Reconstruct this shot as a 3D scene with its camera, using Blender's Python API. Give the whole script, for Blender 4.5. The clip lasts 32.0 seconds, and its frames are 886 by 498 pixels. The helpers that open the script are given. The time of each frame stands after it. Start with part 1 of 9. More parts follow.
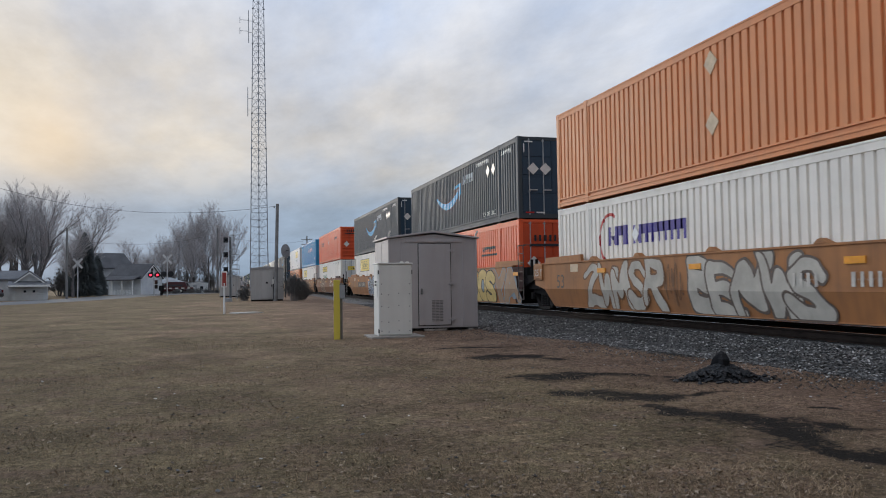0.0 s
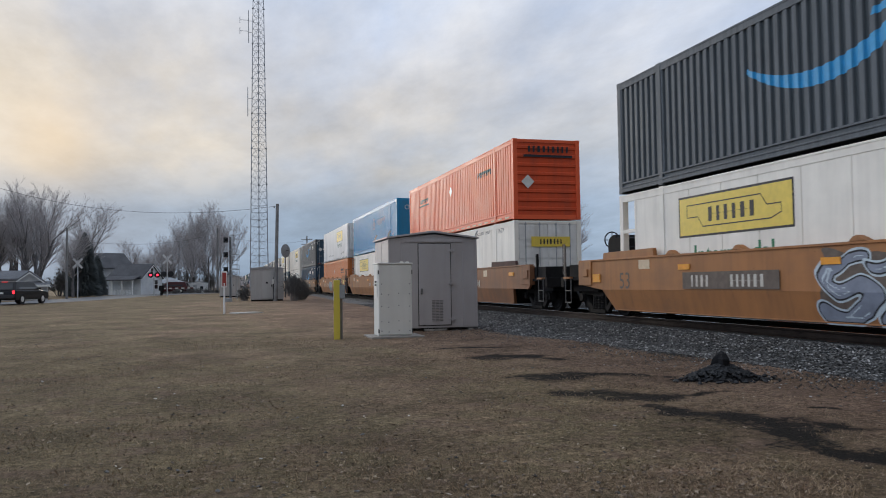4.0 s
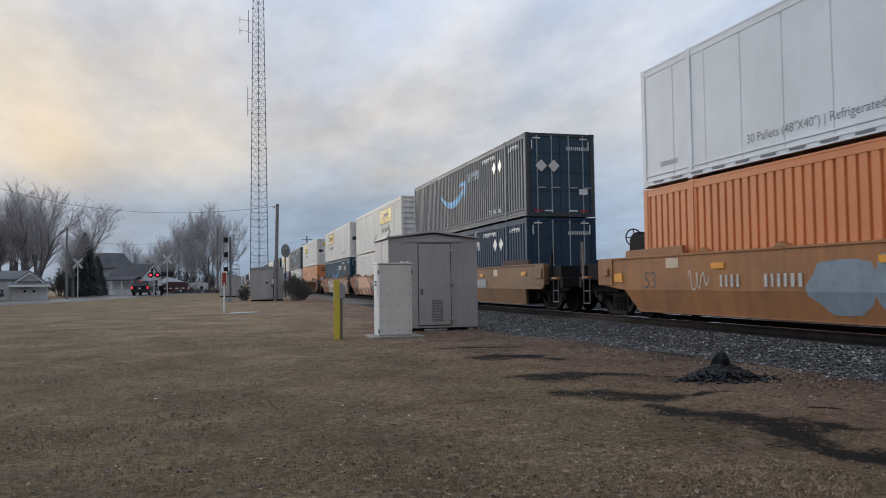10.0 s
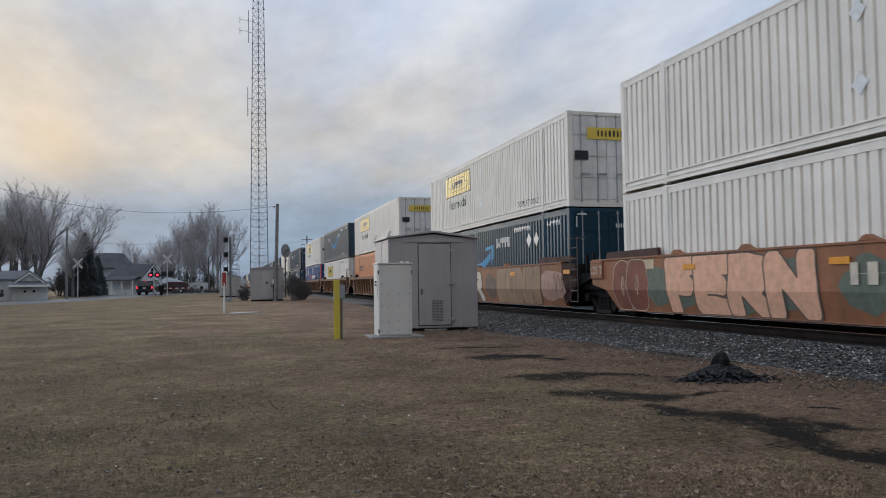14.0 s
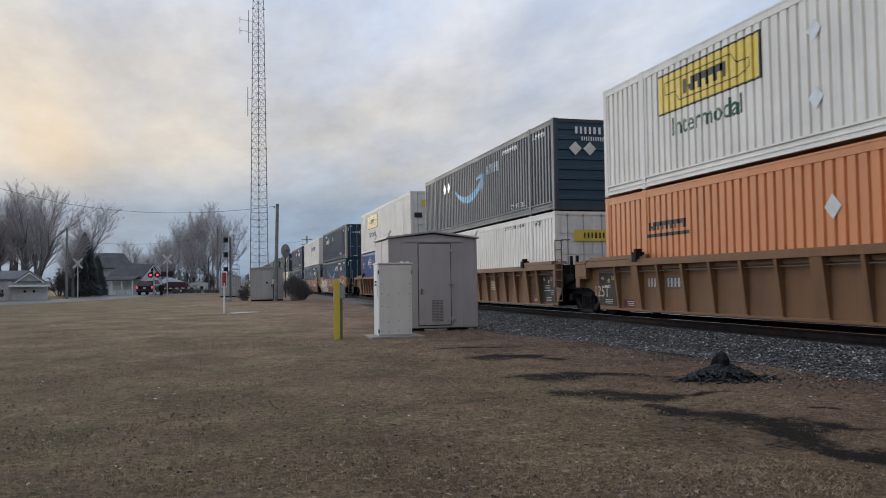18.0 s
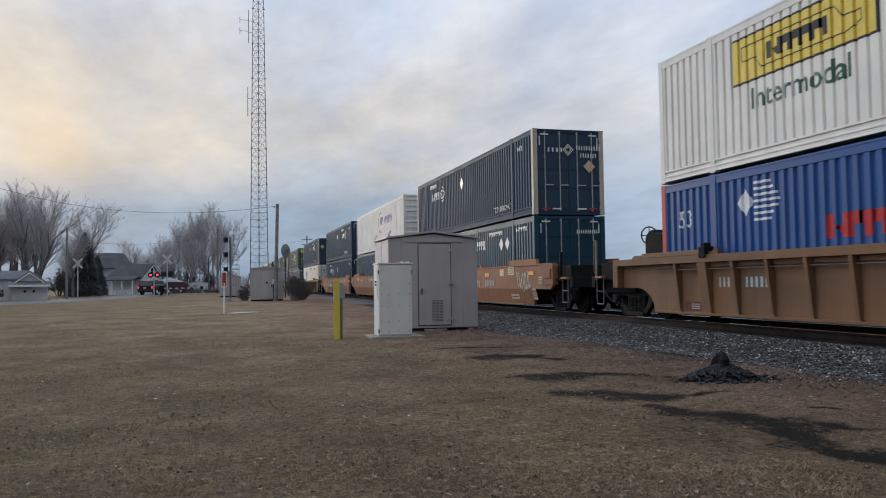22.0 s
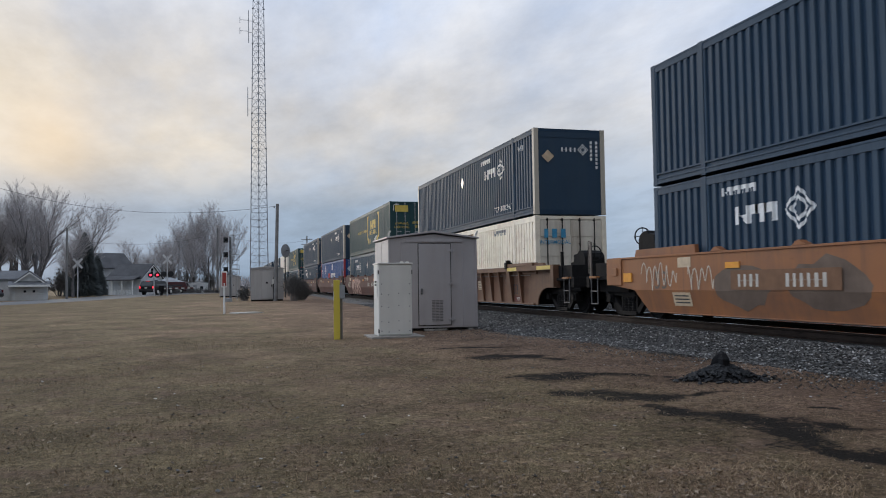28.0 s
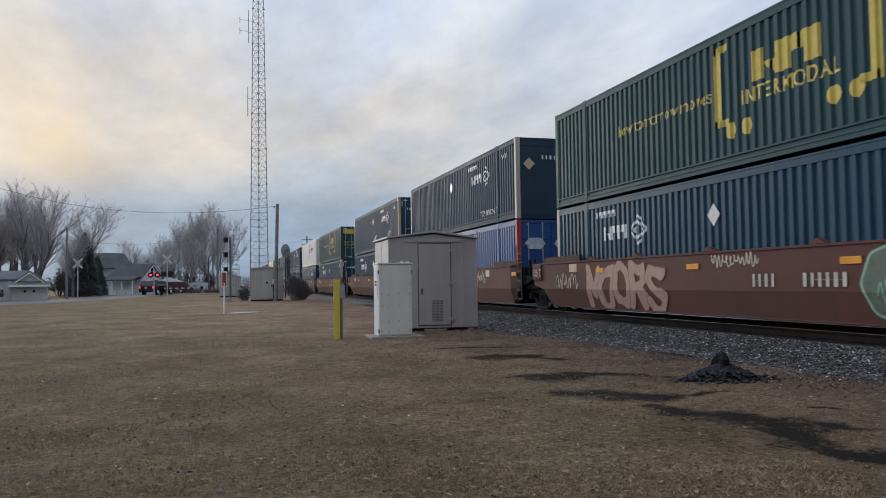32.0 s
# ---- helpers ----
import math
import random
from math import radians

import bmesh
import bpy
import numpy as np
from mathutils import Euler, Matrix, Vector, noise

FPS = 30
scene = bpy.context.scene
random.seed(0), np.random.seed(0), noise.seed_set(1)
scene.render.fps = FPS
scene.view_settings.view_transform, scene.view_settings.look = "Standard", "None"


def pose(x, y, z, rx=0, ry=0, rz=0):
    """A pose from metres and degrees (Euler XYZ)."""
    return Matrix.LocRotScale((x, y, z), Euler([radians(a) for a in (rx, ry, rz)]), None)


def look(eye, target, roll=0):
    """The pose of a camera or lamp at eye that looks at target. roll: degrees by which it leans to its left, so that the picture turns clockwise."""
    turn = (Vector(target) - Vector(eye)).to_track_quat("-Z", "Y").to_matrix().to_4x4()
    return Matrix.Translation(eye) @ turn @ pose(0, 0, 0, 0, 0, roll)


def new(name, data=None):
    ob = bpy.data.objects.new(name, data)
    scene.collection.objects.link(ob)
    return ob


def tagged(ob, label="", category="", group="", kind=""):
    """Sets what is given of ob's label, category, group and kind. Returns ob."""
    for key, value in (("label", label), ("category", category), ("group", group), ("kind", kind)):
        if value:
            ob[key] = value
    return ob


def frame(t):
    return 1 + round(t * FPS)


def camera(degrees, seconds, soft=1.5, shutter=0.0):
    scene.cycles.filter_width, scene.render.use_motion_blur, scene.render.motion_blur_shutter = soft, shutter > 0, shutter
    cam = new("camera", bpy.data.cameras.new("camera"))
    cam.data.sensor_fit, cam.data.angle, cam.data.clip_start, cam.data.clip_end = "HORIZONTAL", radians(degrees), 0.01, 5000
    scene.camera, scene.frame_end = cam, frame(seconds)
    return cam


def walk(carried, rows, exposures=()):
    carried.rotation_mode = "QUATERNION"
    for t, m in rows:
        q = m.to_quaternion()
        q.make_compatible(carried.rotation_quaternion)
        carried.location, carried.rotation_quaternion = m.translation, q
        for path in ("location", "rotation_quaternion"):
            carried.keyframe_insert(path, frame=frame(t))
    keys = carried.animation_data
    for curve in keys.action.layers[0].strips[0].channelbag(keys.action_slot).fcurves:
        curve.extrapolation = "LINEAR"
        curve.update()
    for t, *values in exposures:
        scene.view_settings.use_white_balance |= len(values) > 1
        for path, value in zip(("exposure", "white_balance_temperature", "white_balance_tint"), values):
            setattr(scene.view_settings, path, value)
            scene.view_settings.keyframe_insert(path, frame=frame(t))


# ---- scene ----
# The camera stands still on a lawn beside the railway, at chest height.
cam = camera(59.18, 32.0, soft=1.0, shutter=0.12)
EYE = Vector((0.0, 0.0, 1.40))
AIM = Vector((0.26992, 0.96189, 0.04358))
EYE_POSE = look(EYE, EYE + AIM, -0.798)
walk(cam, [(0.0, EYE_POSE), (32.0, EYE_POSE)], exposures=[(0.0, 0.18), (12.0, 0.17), (14.0, 0.1), (16.5, 0.15), (21.0, 0.18), (24.0, 0.23), (32.0, 0.22)])

# ---- light: an overcast late afternoon, the low sun behind thin cloud ----
SUN_AZ, SUN_EL = radians(-11.0), radians(9.8)
SUN_WAY = Vector((math.sin(SUN_AZ) * math.cos(SUN_EL), math.cos(SUN_AZ) * math.cos(SUN_EL), math.sin(SUN_EL)))
sun = new("sun", bpy.data.lights.new("sun", "SUN"))
sun.data.energy, sun.data.angle, sun.data.color = 0.8, radians(16), (1.0, 0.90, 0.78)
sun.matrix_world = look(SUN_WAY * 50, Vector((0, 0, 0)))


class Nodes:
    """Short hand for building a node tree."""

    def __init__(self, tree):
        self.tree = tree
        tree.nodes.clear()

    def add(self, kind, inputs=None, operation=None, use_clamp=None):
        n = self.tree.nodes.new(kind)
        if operation:
            n.operation = operation
        if use_clamp:
            n.use_clamp = True
        if kind == "ShaderNodeMix":
            n.data_type = "RGBA"
        for k, v in (inputs or {}).items():
            if isinstance(v, bpy.types.NodeSocket):
                self.tree.links.new(v, n.inputs[k])
            else:
                n.inputs[k].default_value = v
        return n

    def math(self, op, a, b=0.0, c=0.0, clamp=False):
        return self.add("ShaderNodeMath", {0: a, 1: b, 2: c}, operation=op, use_clamp=clamp).outputs[0]

    def vmath(self, op, a, b=(0, 0, 0)):
        n = self.add("ShaderNodeVectorMath", {0: a, 1: b}, operation=op)
        return n.outputs["Value"] if op == "DOT_PRODUCT" else n.outputs[0]

    def noise(self, vec, scale, detail=4.0, rough=0.55, w=0.0):
        return self.add("ShaderNodeTexNoise", {"Vector": vec, "Scale": scale, "Detail": detail, "Roughness": rough}).outputs[0]

    def ramp(self, fac, *stops):
        n = self.add("ShaderNodeValToRGB", {0: fac})
        e = n.color_ramp.elements
        while len(e) < len(stops):
            e.new(0.5)
        for el, (pos, col) in zip(e, stops):
            el.position = pos
            el.color = (col, col, col, 1) if isinstance(col, (int, float)) else (*col, 1)
        return n.outputs[0]

    def mix(self, fac, a, b, mode="MIX"):
        n = self.add("ShaderNodeMix")
        n.blend_type = mode
        for i, v in ((0, fac), (6, a), (7, b)):
            if isinstance(v, bpy.types.NodeSocket):
                self.tree.links.new(v, n.inputs[i])
            elif i == 0:
                n.inputs[i].default_value = v
            else:
                n.inputs[i].default_value = (*v, 1)
        return n.outputs[2]


def make_world():
    world = bpy.data.worlds.new("sky")
    scene.world = world
    world.use_nodes = True
    g = Nodes(world.node_tree)
    way = g.vmath("NORMALIZE", g.add("ShaderNodeTexCoord").outputs["Generated"])
    sky = g.add("ShaderNodeTexSky")
    sky.sky_type, sky.sun_disc, sky.sun_elevation, sky.sun_rotation = "NISHITA", False, SUN_EL, SUN_AZ
    sky.altitude, sky.air_density, sky.dust_density = 200.0, 1.2, 2.5
    xyz = g.add("ShaderNodeSeparateXYZ", {0: way})
    up = g.math("MAXIMUM", xyz.outputs[2], 0.0)
    # cloud sheet: the way through the sky is stretched towards the horizon as a flat layer would be
    low = g.math("ADD", up, 0.16)
    flat = g.add("ShaderNodeCombineXYZ", {0: g.math("DIVIDE", xyz.outputs[0], low), 1: g.math("DIVIDE", xyz.outputs[1], low)}).outputs[0]
    turned = g.add("ShaderNodeMapping", {0: flat, 2: (0, 0, radians(24)), 3: (1.0, 0.55, 1.0)}).outputs[0]
    big = g.noise(turned, 0.62, 5.0, 0.5)
    fine = g.noise(turned, 2.4, 7.0, 0.62)
    near = g.math("MAXIMUM", g.vmath("DOT_PRODUCT", way, tuple(SUN_WAY)), 0.0)
    wide = g.math("POWER", near, 4.0)
    close = g.math("POWER", near, 800.0)
    cloud = g.math("ADD", g.math("ADD", g.math("MULTIPLY", big, 0.76), g.math("MULTIPLY", fine, 0.24)), g.math("MULTIPLY", g.math("POWER", near, 7.0), 0.11))
    cover = g.ramp(cloud, (0.40, 0.0), (0.51, 0.5), (0.63, 1.0))
    blue = g.ramp(up, (0.0, (0.25, 0.37, 0.52)), (0.10, (0.33, 0.45, 0.62)), (0.30, (0.37, 0.51, 0.77)), (0.65, (0.42, 0.58, 0.86)))
    pale = g.ramp(up, (0.0, (0.21, 0.32, 0.45)), (0.11, (0.33, 0.42, 0.54)), (0.22, (0.75, 0.77, 0.82)), (0.33, (0.80, 0.85, 0.95)), (0.5, (1.08, 1.10, 1.16)), (0.9, (1.14, 1.16, 1.21)))
    # the horizon is paler away from the sun, beyond the train
    east = g.ramp(xyz.outputs[0], (0.36, 0.0), (0.72, 1.0))
    pale = g.mix(g.math("MULTIPLY", east, g.ramp(up, (0.06, 1.0), (0.26, 0.0))), pale, (0.60, 0.64, 0.70))
    blue = g.mix(g.math("MULTIPLY", east, g.ramp(up, (0.06, 1.0), (0.26, 0.0))), blue, (0.50, 0.57, 0.68))
    patchy = g.ramp(g.noise(turned, 0.9, 5.0, 0.6), (0.36, 0.45), (0.6, 1.0))
    warm = g.mix(g.math("MULTIPLY", g.math("MULTIPLY", wide, patchy), g.ramp(up, (0.092, 0.0), (0.145, 0.95), (0.24, 0.85), (0.36, 0.35))), pale, (0.755, 0.668, 0.545))
    blue = g.mix(g.math("MULTIPLY", wide, g.ramp(up, (0.10, 0.0), (0.16, 0.28), (0.22, 0.2), (0.32, 0.0))), blue, (0.70, 0.64, 0.56))
    veil = g.mix(cover, blue, warm)
    # thin dark bellies give the sheet some depth
    belly = g.ramp(g.noise(turned, 1.5, 7.0, 0.64), (0.36, 0.80), (0.6, 1.06))
    veil = g.mix(1.0, veil, belly, "MULTIPLY")
    glow = g.mix(g.math("MULTIPLY", close, 0.42), veil, (0.92, 0.70, 0.45))
    thin = g.mix(0.1, glow, g.mix(1.0, sky.outputs[0], (0.012, 0.012, 0.012), "MULTIPLY"))
    # an added warm lift of the western sky, out of view, lights the train
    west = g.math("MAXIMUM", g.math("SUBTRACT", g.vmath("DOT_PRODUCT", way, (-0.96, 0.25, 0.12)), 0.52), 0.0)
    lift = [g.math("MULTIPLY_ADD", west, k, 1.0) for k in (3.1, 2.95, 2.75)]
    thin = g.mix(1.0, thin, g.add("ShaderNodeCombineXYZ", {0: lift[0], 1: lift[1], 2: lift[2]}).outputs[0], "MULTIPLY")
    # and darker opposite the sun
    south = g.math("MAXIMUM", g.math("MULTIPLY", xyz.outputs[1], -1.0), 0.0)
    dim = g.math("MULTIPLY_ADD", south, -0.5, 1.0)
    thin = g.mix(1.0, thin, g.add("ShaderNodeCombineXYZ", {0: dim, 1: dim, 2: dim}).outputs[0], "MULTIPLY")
    # below the horizon: dull ground light
    ground = g.mix(g.ramp(g.math("ADD", xyz.outputs[2], 0.02), (0.0, 0.0), (0.02, 1.0)), (0.1, 0.09, 0.075), thin)
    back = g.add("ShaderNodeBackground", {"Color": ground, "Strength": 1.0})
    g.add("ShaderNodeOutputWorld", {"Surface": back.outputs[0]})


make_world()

# ---- materials ----
MATS = {}


def material(name, build):
    if name not in MATS:
        m = bpy.data.materials.new(name)
        m.use_nodes = True
        g = Nodes(m.node_tree)
        out = build(g)
        g.add("ShaderNodeOutputMaterial", {"Surface": out})
        MATS[name] = m
    return MATS[name]


def bsdf(g, color, rough, metal=0.0, height=None, strength=0.3, dist=0.01, specular=0.5):
    n = g.add("ShaderNodeBsdfPrincipled", {"Metallic": metal, "Roughness": rough, "Specular IOR Level": specular})
    if isinstance(color, bpy.types.NodeSocket):
        g.tree.links.new(color, n.inputs["Base Color"])
    else:
        n.inputs["Base Color"].default_value = (*color, 1)
    if height is not None:
        b = g.add("ShaderNodeBump", {"Strength": strength, "Distance": dist, "Height": height})
        g.tree.links.new(b.outputs[0], n.inputs["Normal"])
    return n.outputs[0]


def spot(g):
    return g.add("ShaderNodeTexCoord").outputs["Object"]


def jitter(g, amount=1.0):
    """Object space, shifted by the object's own random number."""
    r = g.add("ShaderNodeObjectInfo").outputs["Random"]
    return g.vmath("ADD", spot(g), g.add("ShaderNodeCombineXYZ", {0: g.math("MULTIPLY", r, 37.0), 1: g.math("MULTIPLY", r, 91.0), 2: r}).outputs[0])


def paint(name, color, rough=0.5, dirt=0.5, rust=0.25, grime=(0.10, 0.085, 0.07), metal=0.0, chalk=None, patch=None, spec=0.3):
    """Weathered paint on steel: fading, vertical runs of dirt, small rust marks."""
    def build(g):
        at = jitter(g)
        tall = g.add("ShaderNodeMapping", {0: at, 3: (1.0, 1.0, 0.10)}).outputs[0]
        runs = g.ramp(g.noise(tall, 3.2, 6.0, 0.6), (0.42, 0.0), (0.75, 1.0))
        cloudy = g.noise(at, 0.7, 5.0, 0.6)
        fade = g.ramp(cloudy, (0.3, 0.9), (0.7, 1.08))
        base = g.mix(1.0, color, fade, "MULTIPLY")
        dirty = g.mix(g.math("MULTIPLY", runs, dirt), base, grime)
        speck = g.ramp(g.noise(at, 5.5, 8.0, 0.7), (0.655, 0.0), (0.7, 1.0))
        rusty = g.mix(g.math("MULTIPLY", speck, rust), dirty, (0.13, 0.045, 0.02))
        if patch:
            # broad blotches, and streaks that run down from the upper edge
            wide = g.add("ShaderNodeMapping", {0: at, 3: (1.0, 0.45, 1.0)}).outputs[0]
            blotch = g.ramp(g.noise(wide, patch[0], 7.0, 0.68), (0.47, 0.0), (0.62, 1.0))
            rusty = g.mix(g.math("MULTIPLY", blotch, patch[1]), rusty, patch[2])
            streak = g.add("ShaderNodeMapping", {0: at, 3: (1.0, 1.0, 0.04)}).outputs[0]
            drip = g.ramp(g.noise(streak, 6.0, 5.0, 0.7), (0.56, 0.0), (0.70, 1.0))
            rusty = g.mix(g.math("MULTIPLY", drip, patch[1] * 0.7), rusty, patch[3])
        if chalk:
            # raised ribs, posts and rails lightened: chalked paint plus sky sheen painted in
            x = g.math("ABSOLUTE", g.add("ShaderNodeSeparateXYZ", {0: spot(g)}).outputs[0])
            raised = g.math("MULTIPLY_ADD", x, 30.0, -30.0 * 1.2435, clamp=True)
            worn = g.math("MULTIPLY", raised, g.ramp(g.noise(tall, 9.0, 5.0, 0.7), (0.3, 0.35), (0.65, 1.0)))
            rusty = g.mix(g.math("MULTIPLY", worn, chalk[0]), rusty, chalk[1])
        grain = g.noise(at, 40.0, 3.0)
        gloss = g.math("ADD", g.math("MULTIPLY", cloudy, 0.3), rough - 0.12)
        return bsdf(g, rusty, gloss, metal, grain, 0.12, 0.004, spec)
    return material(name, build)


def plain(name, color, rough=0.6, metal=0.0, vary=0.25, scale=6.0, bump=0.15):
    def build(g):
        at = jitter(g)
        n = g.noise(at, scale, 6.0, 0.6)
        col = g.mix(1.0, color, g.ramp(n, (0.25, 1.0 - vary), (0.75, 1.0 + vary)), "MULTIPLY")
        return bsdf(g, col, rough, metal, g.noise(at, scale * 8, 3.0), bump, 0.004, 0.4 if rough < 0.5 else 0.22)
    return material(name, build)


def glowing(name, color, strength):
    def build(g):
        n = g.add("ShaderNodeBsdfPrincipled", {"Base Color": (*color, 1), "Roughness": 0.2, "Emission Color": (*color, 1), "Emission Strength": strength})
        return n.outputs[0]
    return material(name, build)


def glass(name="window_glass", color=(0.02, 0.025, 0.03)):
    return material(name, lambda g: bsdf(g, color, 0.06, 0.0))


# ---- mesh builder ----
class Mesh:
    """Collects corners and faces, then becomes one mesh."""

    def __init__(self):
        self.v, self.f = [], []

    def quad(self, a, b, c, d):
        i = len(self.v)
        self.v += [a, b, c, d]
        self.f.append((i, i + 1, i + 2, i + 3))
        return self

    def box(self, x0, x1, y0, y1, z0, z1, m=None):
        i = len(self.v)
        pts = [(x, y, z) for z in (z0, z1) for x, y in ((x0, y0), (x1, y0), (x1, y1), (x0, y1))]
        self.v += [tuple(m @ Vector(p)) for p in pts] if m else pts
        self.f += [tuple(i + k for k in q) for q in ((3, 2, 1, 0), (4, 5, 6, 7), (0, 1, 5, 4), (1, 2, 6, 5), (2, 3, 7, 6), (3, 0, 4, 7))]
        return self

    def prism(self, outline, axis, a, b):
        """An outline in two axes, drawn out along the third from a to b."""
        def at(p, w):
            return {"x": (w, p[0], p[1]), "y": (p[0], w, p[1]), "z": (p[0], p[1], w)}[axis]
        i, n = len(self.v), len(outline)
        self.v += [at(p, a) for p in outline] + [at(p, b) for p in outline]
        self.f += [tuple(range(i, i + n)), tuple(range(i + 2 * n - 1, i + n - 1, -1))]
        self.f += [(i + k, i + n + k, i + n + (k + 1) % n, i + (k + 1) % n) for k in range(n)]
        return self

    def tube(self, p, q, r0, r1=None, n=8, caps=True):
        p, q = Vector(p), Vector(q)
        r1 = r0 if r1 is None else r1
        d = (q - p)
        if d.length < 1e-6:
            return self
        turn = d.to_track_quat("Z", "Y").to_matrix()
        i = len(self.v)
        for c, r in ((p, r0), (q, r1)):
            for k in range(n):
                a = 2 * math.pi * k / n
                self.v.append(tuple(c + turn @ Vector((r * math.cos(a), r * math.sin(a), 0))))
        self.f += [(i + k, i + (k + 1) % n, i + n + (k + 1) % n, i + n + k) for k in range(n)]
        if caps:
            self.f += [tuple(range(i + n - 1, i - 1, -1)), tuple(range(i + n, i + 2 * n))]
        return self

    def pipe(self, pts, r, n=6):
        for a, b in zip(pts, pts[1:]):
            self.tube(a, b, r, r, n)
        return self

    def data(self, name, mat=None, bevel=0.0, smooth=False):
        me = bpy.data.meshes.new(name)
        me.from_pydata(self.v, [], self.f)
        bm = bmesh.new()
        bm.from_mesh(me)
        bmesh.ops.recalc_face_normals(bm, faces=bm.faces)
        if bevel:
            bmesh.ops.bevel(bm, geom=[e for e in bm.edges if e.is_manifold and e.calc_face_angle(0) > 0.5],
                            offset=bevel, segments=2, affect="EDGES", profile=0.5)
        if smooth:
            for f in bm.faces:
                f.smooth = True
        bm.to_mesh(me)
        bm.free()
        if mat:
            me.materials.append(mat)
        return me


def part(name, mesh, mat, parent, label="", m=None, bevel=0.0, smooth=False):
    """Links a mesh, or what a builder has collected, as one object under a thing or a part."""
    if isinstance(mesh, Mesh):
        mesh = mesh.data(name, mat, bevel, smooth)
    ob = new(name, mesh)
    ob.parent = parent
    if m is not None:
        ob.matrix_basis = m
    if label:
        tagged(ob, label)
    return ob


def thing(name, at=(0, 0, 0), label="", category="", group="", kind="", rz=0.0, mesh=None):
    ob = new(name, mesh)
    ob.matrix_basis = pose(*at, 0, 0, rz)
    return tagged(ob, label, category, group, kind)


CACHE = {}


def shared(key, make):
    """One mesh for all pieces that look alike."""
    if key not in CACHE:
        CACHE[key] = make()
    return CACHE[key]


def painted(me, mat, key):
    """A copy of a mesh in another paint, made once."""
    def make():
        c = me.copy()
        c.materials.clear()
        c.materials.append(mat)
        return c
    return shared(("painted", key, mat.name), make)


def letters(text, height, bold=0.0):
    """The built-in font as flat mesh in the x-y plane, its foot on the x axis and its middle at x = 0."""
    def make():
        cu = bpy.data.curves.new("letters", "FONT")
        cu.body, cu.size, cu.align_x, cu.resolution_u, cu.offset = text, height / 0.72, "CENTER", 3, bold * height
        ob = bpy.data.objects.new("letters", cu)
        me = bpy.data.meshes.new_from_object(ob)
        bpy.data.objects.remove(ob)
        bpy.data.curves.remove(cu)
        return me
    return shared(("letters", text, height, bold), make)


# ---- lie of the land ----
RAIL = 0.444
TRACK_X = 11.217


def land(x, y):
    """Height of the open ground: it rises gently to the level of the crossing."""
    z = 0.48 * min(max((y - 10.0) / 85.0, 0.0), 1.0)
    return z
# ---- the train: stacked boxes on well cars ----
LONG, WIDE, TALL = 16.154, 2.591, 2.896
LOWER_Z, UPPER_Z = 0.708, 3.642
HALF = WIDE / 2
RIB, RIB_DEPTH = 0.246, 0.045
POSTS = (2.02, 14.13)

